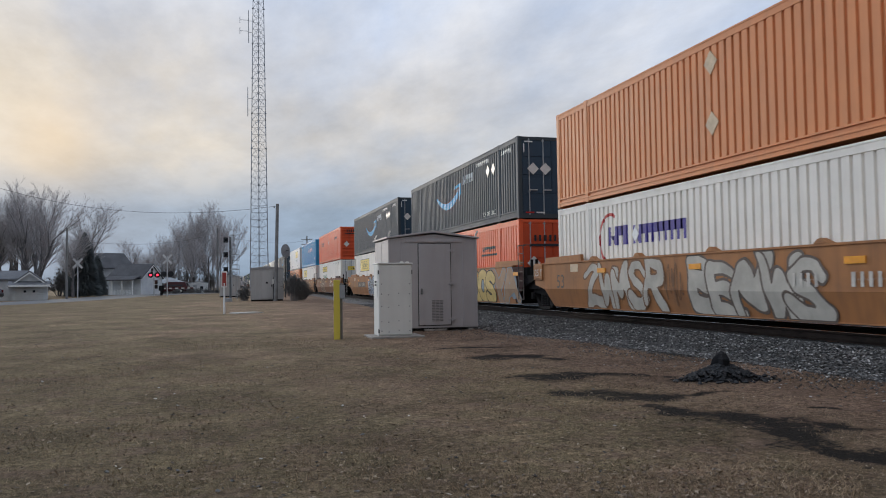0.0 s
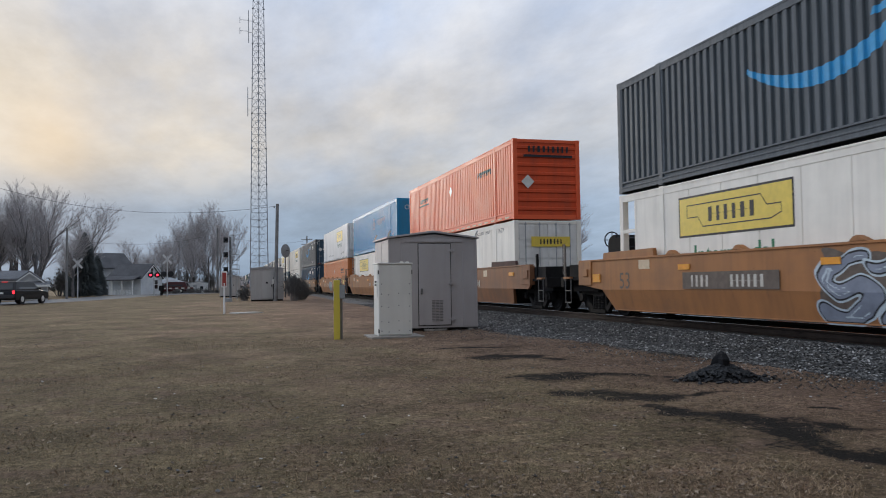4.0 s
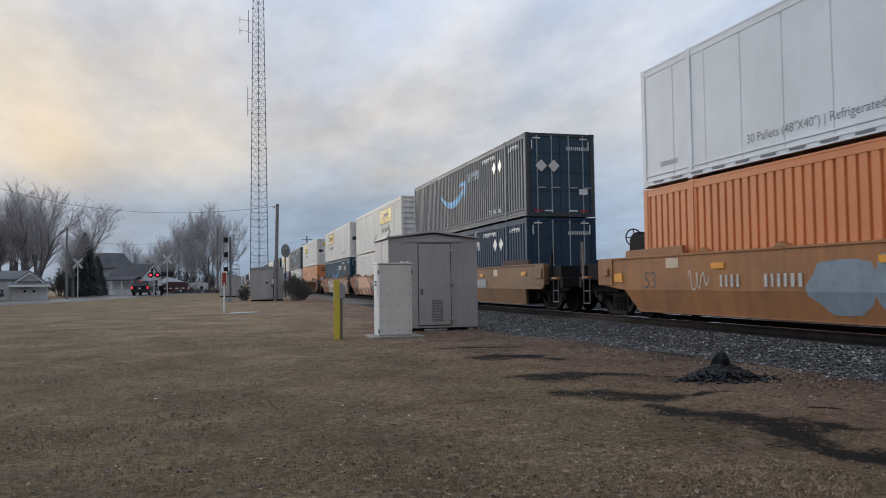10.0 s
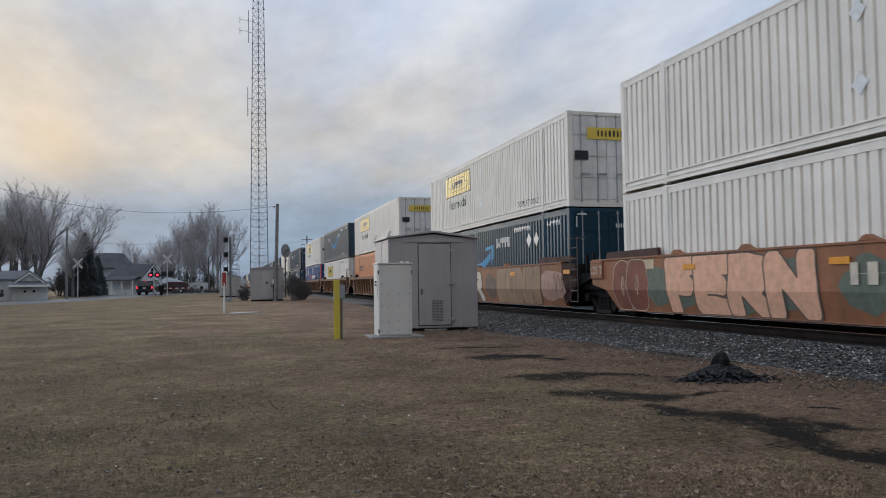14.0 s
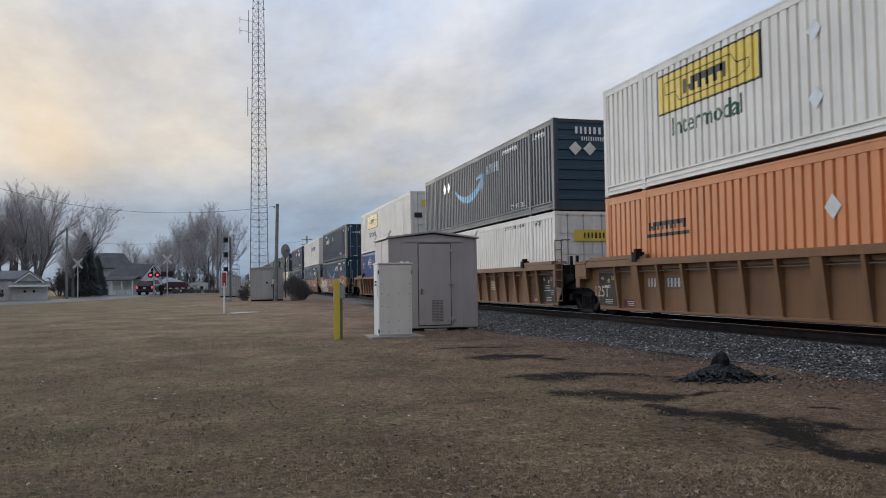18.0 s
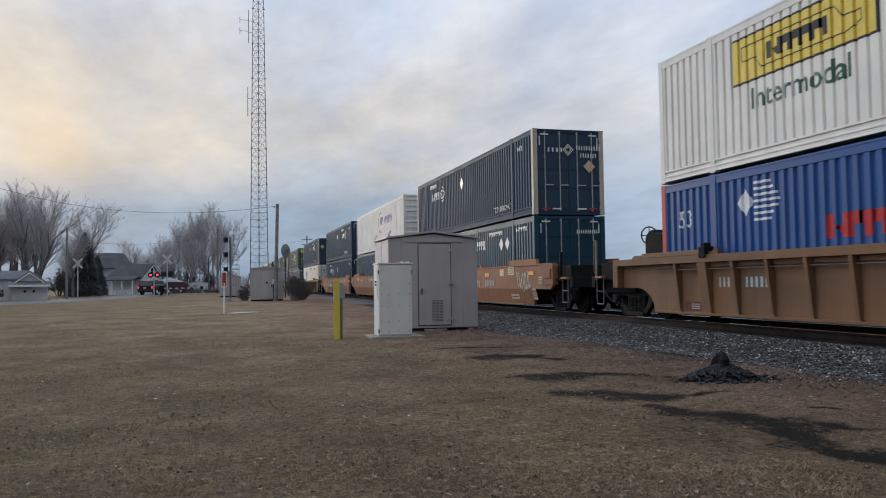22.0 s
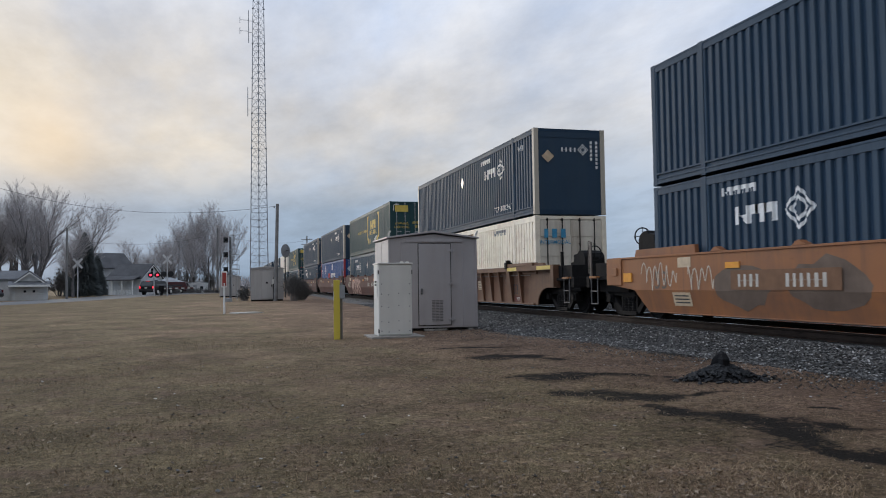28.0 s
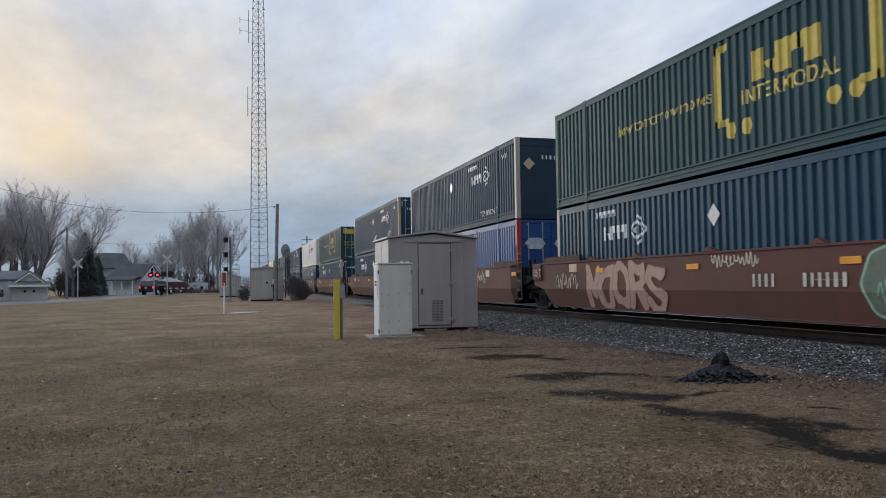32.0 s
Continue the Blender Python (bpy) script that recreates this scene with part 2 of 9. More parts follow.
INK = {
    "white": plain("white_marking", (0.72, 0.72, 0.70), 0.5, vary=0.15),
    "faded": plain("faded_marking", (0.46, 0.52, 0.57), 0.6, vary=0.3, scale=3.0),
    "blue": plain("light_blue_marking", (0.025, 0.29, 0.56), 0.45, vary=0.12),
    "yellow": plain("yellow_marking", (0.72, 0.52, 0.075), 0.45, vary=0.12),
    "gold": plain("gold_marking", (0.62, 0.46, 0.10), 0.5, vary=0.15),
    "dark": plain("dark_marking", (0.03, 0.03, 0.035), 0.5, vary=0.1),
    "stone": plain("grey_marking", (0.16, 0.165, 0.17), 0.5, vary=0.1),
    "moss": plain("faded_green_marking", (0.06, 0.12, 0.075), 0.6, vary=0.25),
    "green": plain("green_marking", (0.02, 0.16, 0.07), 0.5, vary=0.1),
    "purple": plain("purple_marking", (0.05, 0.04, 0.24), 0.5, vary=0.1),
    "red": plain("red_marking", (0.45, 0.03, 0.03), 0.5, vary=0.1),
    "teal": plain("teal_marking", (0.06, 0.26, 0.42), 0.5, vary=0.2),
    "silver": plain("foil_placard", (0.62, 0.60, 0.56), 0.35, vary=0.12),
    "tan": plain("tan_placard", (0.55, 0.42, 0.28), 0.5, vary=0.2),
    "orange": plain("orange_reflector", (0.75, 0.30, 0.02), 0.35, vary=0.15),
    "salmon": plain("salmon_graffiti", (0.728, 0.403, 0.26), 0.6, vary=0.2),
    "chalk": plain("chalk_graffiti", (0.57, 0.50, 0.395), 0.6, vary=0.2),
    "soot": plain("sooty_panel_paint", (0.030, 0.026, 0.024), 0.6, vary=0.25),
    "primer": plain("red_primer_patch", (0.13, 0.045, 0.035), 0.7, vary=0.3, scale=3.0),
    "smoke": plain("smoke_graffiti", (0.12, 0.092, 0.075), 0.6, vary=0.3),
    "black": plain("black_graffiti", (0.02, 0.02, 0.022), 0.55, vary=0.2),
    "ochre": plain("ochre_graffiti", (0.50, 0.36, 0.13), 0.6, vary=0.2),
    "umber": plain("umber_graffiti", (0.17, 0.085, 0.045), 0.6, vary=0.2),
    "mint": plain("mint_graffiti", (0.25, 0.42, 0.28), 0.6, vary=0.2),
    "sage": plain("sage_graffiti", (0.13, 0.15, 0.115), 0.6, vary=0.25),
    "pale": plain("faded_number_paint", (0.50, 0.46, 0.40), 0.6, vary=0.3, scale=4.0),
    "ash": plain("ash_grey_graffiti", (0.43, 0.395, 0.335), 0.6, vary=0.3, scale=1.5),
    "haze": plain("pale_blue_spray", (0.21, 0.25, 0.27), 0.6, vary=0.3, scale=2.0),
    "steel": plain("steel_grey_graffiti", (0.20, 0.22, 0.27), 0.6, vary=0.3, scale=3.0),
    "ice": plain("ice_white_spray", (0.46, 0.52, 0.56), 0.6, vary=0.2),
    "clay": plain("clay_graffiti", (0.31, 0.20, 0.125), 0.65, vary=0.22, scale=1.6),
    "dusk": plain("dusky_brown_spray", (0.135, 0.095, 0.072), 0.65, vary=0.3, scale=2.0),
    "brick": plain("dull_red_spray", (0.22, 0.075, 0.05), 0.65, vary=0.3, scale=2.0),
    "rose": plain("rose_graffiti", (0.42, 0.25, 0.2), 0.6, vary=0.2),
}

BOX_PAINT = {
    "navy": paint("navy_box_paint", (0.018, 0.041, 0.072), 0.60, 0.14, 0.05, (0.06, 0.085, 0.12), chalk=(0.40, (0.085, 0.124, 0.16)), spec=0.16),
    "prime": paint("dark_slate_box_paint", (0.052, 0.062, 0.068), 0.58, 0.14, 0.04, (0.13, 0.14, 0.15), chalk=(0.6, (0.175, 0.192, 0.21)), spec=0.2),
    # slate copies prime with brighter ribs: the sky's sheen painted into the colour
    "slate": paint("sheen_slate_box_paint", (0.056, 0.064, 0.068), 0.56, 0.14, 0.04, (0.15, 0.155, 0.16), chalk=(0.62, (0.25, 0.262, 0.27)), spec=0.22),
    "teal": paint("deep_teal_box_paint", (0.014, 0.050, 0.082), 0.43, 0.14, 0.05, (0.07, 0.11, 0.13), chalk=(0.3, (0.06, 0.12, 0.16)), spec=0.15),
    "forest": paint("dark_green_box_paint", (0.024, 0.064, 0.068), 0.56, 0.14, 0.05, (0.08, 0.105, 0.10), chalk=(0.25, (0.07, 0.115, 0.115)), spec=0.18),
    "white": paint("white_box_paint", (0.83, 0.772, 0.68), 0.6, 0.2, 0.12, (0.36, 0.325, 0.27), patch=(0.6, 0.14, (0.58, 0.55, 0.49), (0.46, 0.41, 0.34))),
    "gloss": paint("glossy_white_box_paint", (0.64, 0.64, 0.63), 0.48, 0.12, 0.04, (0.5, 0.47, 0.42), spec=0.5),
    "cream": paint("cream_box_paint", (0.86, 0.77, 0.62), 0.5, 0.2, 0.6, (0.40, 0.30, 0.20), patch=(1.6, 0.26, (0.40, 0.24, 0.14), (0.36, 0.19, 0.09))),
    "orange": paint("orange_box_paint", (0.64, 0.215, 0.072), 0.45, 0.2, 0.08, (0.34, 0.13, 0.05)),
    "amber": paint("sun_bleached_orange_box_paint", (0.66, 0.25, 0.098), 0.5, 0.25, 0.12, (0.28, 0.14, 0.08)),
    "scarlet": paint("scarlet_box_paint", (0.74, 0.112, 0.038), 0.45, 0.18, 0.06, (0.33, 0.07, 0.03)),
    "blue": paint("sky_blue_box_paint", (0.018, 0.265, 0.50), 0.42, 0.2, 0.06, (0.06, 0.2, 0.30)),
    "royal": paint("royal_blue_box_paint", (0.018, 0.075, 0.235), 0.45, 0.28, 0.08, (0.08, 0.09, 0.15)),
    "beige": paint("beige_post_paint", (0.46, 0.41, 0.33), 0.5, 0.35, 0.2, (0.25, 0.2, 0.15)),
    "rust": paint("red_post_paint", (0.45, 0.05, 0.05), 0.5, 0.3, 0.2),
}
END_PAINT = {
    "white": paint("grimy_white_box_paint", (0.78, 0.76, 0.72), 0.6, 0.38, 0.4, (0.33, 0.295, 0.25), patch=(1.3, 0.22, (0.42, 0.38, 0.33), (0.30, 0.23, 0.17))),
    "cream": paint("grimy_cream_box_paint", (0.66, 0.60, 0.50), 0.6, 0.6, 0.9, (0.25, 0.18, 0.12)),
    "navy": paint("grimy_navy_box_paint", (0.023, 0.048, 0.080), 0.5, 0.3, 0.2, (0.05, 0.065, 0.075), spec=0.22),
    "prime": paint("grimy_slate_box_paint", (0.030, 0.056, 0.085), 0.45, 0.25, 0.1, (0.05, 0.07, 0.085), spec=0.25),
    "slate": paint("grimy_pale_slate_box_paint", (0.034, 0.066, 0.098), 0.45, 0.25, 0.1, (0.05, 0.075, 0.095), spec=0.25),
    "teal": paint("grimy_teal_box_paint", (0.016, 0.046, 0.070), 0.5, 0.25, 0.1, (0.04, 0.06, 0.07), spec=0.12),
    "blue": paint("grimy_sky_blue_box_paint", (0.022, 0.22, 0.40), 0.5, 0.5, 0.2, (0.045, 0.11, 0.15)),
    "orange": paint("grimy_orange_box_paint", (0.58, 0.17, 0.04), 0.5, 0.5, 0.3, (0.2, 0.08, 0.04)),
    "scarlet": paint("grimy_scarlet_box_paint", (0.60, 0.075, 0.02), 0.5, 0.45, 0.3, (0.22, 0.05, 0.03)),
}
CAR_PAINT = {
    "tan": paint("weathered_tan_car_paint", (0.365, 0.152, 0.053), 0.62, 0.5, 0.5, (0.16, 0.080, 0.040), patch=(0.9, 0.45, (0.20, 0.10, 0.052), (0.13, 0.075, 0.045))),
    "brown": paint("weathered_brown_car_paint", (0.250, 0.104, 0.045), 0.62, 0.6, 0.5, (0.12, 0.07, 0.045), patch=(0.9, 0.5, (0.15, 0.075, 0.045), (0.09, 0.055, 0.04))),
    "umber": paint("grimy_umber_car_paint", (0.165, 0.080, 0.044), 0.66, 0.6, 0.6, (0.085, 0.052, 0.036), patch=(1.1, 0.6, (0.095, 0.052, 0.034), (0.20, 0.105, 0.06))),
    "rusty": paint("rust_red_car_paint", (0.315, 0.128, 0.060), 0.64, 0.55, 0.6, (0.14, 0.075, 0.045), patch=(0.9, 0.5, (0.19, 0.085, 0.048), (0.11, 0.06, 0.04))),
    "russet": paint("weathered_russet_car_paint", (0.3124, 0.1232, 0.0475), 0.62, 0.5, 0.5, (0.13, 0.07, 0.05), patch=(0.9, 0.5, (0.17, 0.085, 0.055), (0.10, 0.06, 0.045))),
    "tawny": paint("weathered_tawny_car_paint", (0.208, 0.100, 0.043), 0.62, 0.55, 0.55, (0.13, 0.068, 0.035), patch=(0.9, 0.55, (0.12, 0.066, 0.040), (0.085, 0.05, 0.034))),
    "ochre": paint("weathered_ochre_car_paint", (0.242, 0.120, 0.050), 0.62, 0.5, 0.5, (0.17, 0.09, 0.045), patch=(0.9, 0.5, (0.15, 0.085, 0.05), (0.10, 0.06, 0.04))),
    "mineral": paint("mineral_red_car_paint", (0.115, 0.042, 0.031), 0.7, 0.45, 0.35, (0.09, 0.05, 0.04), patch=(0.9, 0.45, (0.075, 0.034, 0.028), (0.06, 0.034, 0.03))),
}
# near black: shade under and between the cars is put into both colours
STEEL = plain("near_black_cast_steel", (0.010, 0.009, 0.009), 0.85, 0.0, 0.4, 5.0, 0.4)
CAST = plain("shaded_cast_steel", (0.015, 0.013, 0.012), 0.8, 0.0, 0.4, 5.0, 0.4)
WORN = plain("worn_wheel_steel", (0.10, 0.085, 0.075), 0.5, 0.6, 0.3, 9.0)
GRIP = plain("worn_brown_grab_iron", (0.12, 0.10, 0.088), 0.7, 0.1, 0.3)
IRON = plain("scuffed_iron", (0.15, 0.145, 0.14), 0.6, 0.2, 0.3)
ROD = plain("galvanised_rod", (0.36, 0.37, 0.37), 0.5, 0.4, 0.15)
# guide and end plate steel: rust, with their shade put into the colour
FLAP = plain("shaded_rusty_guide_steel", (0.068, 0.036, 0.03), 0.75, 0.0, 0.4, 2.0, 0.3)
RUBBER = plain("black_rubber", (0.02, 0.02, 0.02), 0.7, 0.0, 0.2)


PROFILES = {"even": (0.22, 0.34, 0.66, 0.78), "slit": (0.335, 0.40, 0.60, 0.665)}


def rib_edges(bends):
    """Where the side sheet bends: along the box, and how deep it lies there."""
    pts = [(0.16, 0.0)]
    for a, b in ((0.17, POSTS[0] - 0.09), (POSTS[0] + 0.09, POSTS[1] - 0.09), (POSTS[1] + 0.09, LONG - 0.17)):
        n = round((b - a) / RIB)
        w = (b - a) / n
        for k in range(n):
            y = a + k * w
            pts += [(y + u * w, d) for u, d in zip(bends, (0.0, RIB_DEPTH, RIB_DEPTH, 0.0))]
    pts.append((LONG - 0.16, 0.0))
    return pts


RIBS = {k: rib_edges(v) for k, v in PROFILES.items()}
SHEET = ["even"]  # the profile of the box that is being built


def rib_depth(y):
    pts = RIBS[SHEET[0]]
    return float(np.interp(y, [p[0] for p in pts], [p[1] for p in pts]))


def rib_side():
    """Corrugated side sheet, its outer face at x = -HALF + 0.012."""
    def make():
        b = Mesh()
        z0, z1 = 0.28, TALL - 0.19
        x0 = -HALF + 0.014
        pts = RIBS[SHEET[0]]
        for y, d in pts:
            b.v += [(x0 + d, y, z0), (x0 + d, y, z1)]
        for k in range(len(pts) - 1):
            b.f.append((2 * k, 2 * k + 1, 2 * k + 3, 2 * k + 2))
        return b.data("side_panel")
    return shared(("rib_side", SHEET[0]), make)


REAR_FRAME = 0.62


def smooth_side(framed):
    """Smooth plate side with narrow upright seams, one sheet; it may stop short of an open frame at the rear."""
    def make():
        b = Mesh()
        x0 = -HALF + 0.014
        end = LONG - 0.16 - (REAR_FRAME if framed else 0.0)
        line = [(0.16, 0.0)]
        for k in range(1, 13):
            y = 0.16 + (end - 0.16) * k / 13
            line += [(y - 0.014, 0.0), (y - 0.008, 0.012), (y + 0.008, 0.012), (y + 0.014, 0.0)]
        line.append((end, 0.0))
        for y, d in line:
            b.v += [(x0 + d, y, 0.15), (x0 + d, y, TALL - 0.13)]
        b.f = [(2 * k, 2 * k + 1, 2 * k + 3, 2 * k + 2) for k in range(len(line) - 1)]
        return b.data("side_panel")
    return shared(("smooth_side", framed), make)


def ribbed_end():
    """End wall pressed into level ribs: one bent sheet."""
    def make():
        z0, z1 = 0.16, TALL - 0.12
        line = [(0.05, z0)]
        for k in range(8):
            z = z0 + 0.22 + k * (z1 - z0 - 0.4) / 7
            line += [(0.05, z - 0.07), (0.014, z - 0.045), (0.014, z + 0.045), (0.05, z + 0.07)]
        line += [(0.05, z1), (0.08, z1), (0.08, z0)]
        return Mesh().prism(line, "x", -HALF + 0.15, HALF - 0.15).data("end_wall")
    return shared("ribbed_end", make)


def flat_end():
    return shared("flat_end", lambda: Mesh().box(-HALF + 0.15, HALF - 0.15, 0.03, 0.07, 0.16, TALL - 0.12)
                  .box(-HALF + 0.15, HALF - 0.15, 0.018, 0.06, TALL - 0.3, TALL - 0.12).data("end_wall"))


def door_leaf():
    def make():
        b = Mesh()
        z0, z1 = 0.16, TALL - 0.12
        b.box(0.006, HALF - 0.15, 0.045, 0.085, z0, z1)
        h = (z1 - z0) / 4
        for k in range(4):
            b.box(0.05, HALF - 0.19, 0.03, 0.05, z0 + k * h + 0.07, z0 + (k + 1) * h - 0.07)
        for z in (0.4, 1.1, 1.8, 2.5):
            b.box(HALF - 0.19, HALF - 0.10, 0.005, 0.05, z - 0.05, z + 0.05)
        return b.data("door", None, 0.006)
    return shared("door_leaf", make)


def lock_rod():
    def make():
        b = Mesh()
        b.tube((0, 0, 0.12), (0, 0, TALL - 0.08), 0.02, n=8)
        for z in (0.16, 0.95, 1.95, TALL - 0.14):
            b.box(-0.045, 0.045, 0.01, 0.05, z - 0.03, z + 0.03)
        b.box(-0.02, 0.30, -0.03, 0.0, 0.98, 1.02)
        return b.data("lock_rod")
    return shared("lock_rod", make)


def corner_post():
    def make():
        b = Mesh().box(-HALF, -HALF + 0.16, 0.0, 0.17, 0.115, TALL - 0.115)
        for z0, z1 in ((0.0, 0.118), (TALL - 0.118, TALL)):
            b.box(-HALF - 0.002, -HALF + 0.165, -0.004, 0.178, z0, z1)
        return b.data("corner_post", None, 0.008)
    return shared("corner_post", make)


def lift_post():
    def make():
        b = Mesh().box(-HALF - 0.004, -HALF + 0.05, -0.08, 0.08, 0.0, TALL)
        b.box(-HALF - 0.006, -HALF + 0.12, -0.09, 0.09, TALL - 0.118, TALL + 0.004)
        b.box(-HALF - 0.006, -HALF + 0.12, -0.09, 0.09, -0.002, 0.118)
        return b.data("lift_post", None, 0.006)
    return shared("lift_post", make)


def top_rail():
    return shared("top_rail", lambda: Mesh().box(-HALF + 0.004, -HALF + 0.07, 0.17, LONG - 0.17, TALL - 0.195, TALL - 0.05).box(-HALF - 0.004, -HALF + 0.06, 0.17, LONG - 0.17, TALL - 0.06, TALL - 0.014).data("top_rail", None, 0.006))


def bottom_rail():
    def make():
        b = Mesh().box(-HALF + 0.004, -HALF + 0.06, 0.17, LONG - 0.17, 0.035, 0.16)
        b.box(-HALF + 0.03, -HALF + 0.08, 0.17, LONG - 0.17, 0.15, 0.25)
        b.box(-HALF - 0.004, -HALF + 0.05, 0.17, LONG - 0.17, 0.245, 0.285)
        b.box(-HALF - 0.010, -HALF + 0.05, 0.17, LONG - 0.17, 0.125, 0.160)
        b.box(-HALF - 0.012, -HALF + 0.05, 0.17, LONG - 0.17, 0.028, 0.055)
        return b.data("bottom_rail", None, 0.005)
    return shared("bottom_rail", make)


def roof_sheet():
    def make():
        b = Mesh().box(-HALF + 0.06, HALF - 0.06, 0.05, LONG - 0.05, TALL - 0.06, TALL - 0.045)
        for k in range(40):
            y = 0.3 + k * (LONG - 0.6) / 39
            b.box(-HALF + 0.1, HALF - 0.1, y - 0.06, y + 0.06, TALL - 0.045, TALL - 0.034)
        return b.data("roof")
    return shared("roof_sheet", make)


def box_floor():
    def make():
        b = Mesh().box(-HALF + 0.05, HALF - 0.05, 0.03, LONG - 0.03, 0.10, 0.16)
        for y in (0.02, LONG - 0.14):
            b.box(-HALF + 0.165, HALF - 0.165, y, y + 0.12, 0.0, 0.158)
            b.box(-HALF + 0.165, HALF - 0.165, y, y + 0.12, TALL - 0.118, TALL - 0.01)
        return b.data("underframe")
    return shared("box_floor", make)


# flat drawings in a plane: x to the viewer's right, y up
def row_of(n, h, w=0.52, s=0.24, low=()):
    """Plain bars in place of lettering, held together by a hairline: one shape. low: which of them are only part as high."""
    rnd = random.Random(n * 7 + len(low))
    w, s = w * 0.62, s + w * 0.38
    wide = [w * h * rnd.uniform(0.8, 1.2) for _ in range(n)]
    x = -(sum(wide) + s * h * (n - 1)) / 2
    foot, head = [], []
    for k, b in enumerate(wide):
        top = h * (0.72 if k in low else 1.0)
        foot += [(x, 0.49 * h), (x, 0.0), (x + b, 0.0), (x + b, 0.49 * h)]
        head += [(x, 0.51 * h), (x, top), (x + b, top), (x + b, 0.51 * h)]
        x += b + s * h
    return poly(*(foot[1:-1] + head[::-1][1:-1]))


def ring(rx, ry, wide, a0=0.0, a1=360.0, n=28):
    b = Mesh()
    pts = [radians(a0 + (a1 - a0) * k / n) for k in range(n + 1)]
    for p, q in zip(pts, pts[1:]):
        b.quad((rx * math.cos(p), ry * math.sin(p), 0), (rx * math.cos(q), ry * math.sin(q), 0),
               ((rx - wide) * math.cos(q), (ry - wide) * math.sin(q), 0), ((rx - wide) * math.cos(p), (ry - wide) * math.sin(p), 0))
    return b


def poly(*pts):
    b = Mesh()
    b.v, b.f = [(x, y, 0) for x, y in pts], [tuple(range(len(pts)))]
    return b


def rect(x0, x1, y0, y1):
    return poly((x0, y0), (x1, y0), (x1, y1), (x0, y1))


def joined(*pieces):
    b = Mesh()
    for piece, dx, dy in pieces:
        i = len(b.v)
        b.v += [(x + dx, y + dy, z) for x, y, z in piece.v]
        b.f += [tuple(i + k for k in f) for f in piece.f]
    return b


def swoosh():
    """A wide crescent that ends in an arrow head."""
    b = Mesh()
    n = 22
    for k in range(n):
        row = []
        for u in (k / n, (k + 1) / n):
            x = -2.02 + 3.7 * u
            mid = 0.53 * (2 * u - 1.05) ** 2 - 0.33
            w = 0.03 + 0.13 * math.sin(math.pi * min(u * 0.62 + 0.06, 1.0))
            row.append((x, mid - w, mid + w))
        (xa, la, ha), (xb, lb, hb) = row
        b.quad((xa, la, 0), (xb, lb, 0), (xb, hb, 0), (xa, ha, 0))
    return joined((b, 0, 0), (poly((1.1, 0.33), (2.1, 0.40), (2.04, 0.53), (1.15, 0.46)), 0, 0),
                  (poly((1.84, 0.38), (1.70, -0.22), (1.85, -0.25), (2.07, 0.395)), 0, 0))


def diamond(r, q=1.0):
    return poly((0, -r), (r * q, 0), (0, r), (-r * q, 0))


def knot(r):
    """A woven diamond emblem."""
    w = r * 0.2
    b = Mesh()
    for o, i in ((r, r - w), (r * 0.62, r * 0.62 - w), ):
        c = [(0, -o), (o, 0), (0, o), (-o, 0)]
        d = [(0, -i), (i, 0), (0, i), (-i, 0)]
        for k in range(4):
            b.quad((*c[k], 0), (*c[(k + 1) % 4], 0), (*d[(k + 1) % 4], 0), (*d[k], 0))
    return b


def fan(r):
    b = diamond(r * 0.62, 0.7)
    rows = [(rect(0, r * (1.5 - 0.5 * abs(k) / 3), -0.05 * r, 0.05 * r), r * 0.25, k * r * 0.24) for k in range(-3, 4)]
    return joined((b, -r * 0.25, 0), *rows)


def draped(key, flat, yc, zc, ribs, out):
    """A drawing laid on a side, bent over its ribs."""
    def make():
        bm = bmesh.new()
        if isinstance(flat, Mesh):
            me = bpy.data.meshes.new("marking")
            me.from_pydata(flat.v, [], flat.f)
        else:
            me = flat
        bm.from_mesh(me)
        bmesh.ops.remove_doubles(bm, verts=bm.verts, dist=0.0005)
        for v in bm.verts:
            v.co = Vector((0, yc - v.co.x, zc + v.co.y))
        if ribs and bm.verts:
            bmesh.ops.triangulate(bm, faces=bm.faces)
            lo, hi = min(v.co.y for v in bm.verts), max(v.co.y for v in bm.verts)
            for y, _ in RIBS[SHEET[0]]:
                if lo < y < hi:
                    bmesh.ops.bisect_plane(bm, geom=[*bm.verts, *bm.edges, *bm.faces], plane_co=(0, y, 0), plane_no=(0, 1, 0))
        for v in bm.verts:
            v.co.x = out + (rib_depth(v.co.y) if ribs else 0.0)
        for f in bm.faces:
            if f.normal.x > 0:
                f.normal_flip()
        res = bpy.data.meshes.new("marking")
        bm.normal_update()
        bm.to_mesh(res)
        bm.free()
        return res
    return shared(("draped", key, yc, zc, ribs and SHEET[0], round(out, 4)), make)


def on_end(key, flat, xc, zc, out):
    def make():
        src = flat if not isinstance(flat, Mesh) else flat.data("marking")
        me = src.copy()
        for v in me.vertices:
            v.co = Vector((xc + v.co.x, -out, zc + v.co.y))
        return me
    return shared(("end", key, xc, zc, out), make)


SIDE_OUT = -HALF + 0.014 - 0.004


def mark(box, name, key, flat, y, z, ink, ribs=True, layer=0):
    me = draped(key, flat, y, z, ribs, SIDE_OUT - 0.003 * layer)
    ob = part(name, painted(me, INK[ink], ("m", key, y, z, ribs and SHEET[0], layer)), None, box)
    return tagged(ob, kind="stuff") if name == "notice" else ob


def mark_end(box, name, key, flat, x, z, ink, out=0.0):
    me = on_end(key, flat, x, z, out)
    return part(name, painted(me, INK[ink], ("e", key, x, z, out)), None, box)


def word(text, h, bold=0.0):
    return letters(text, h, bold)


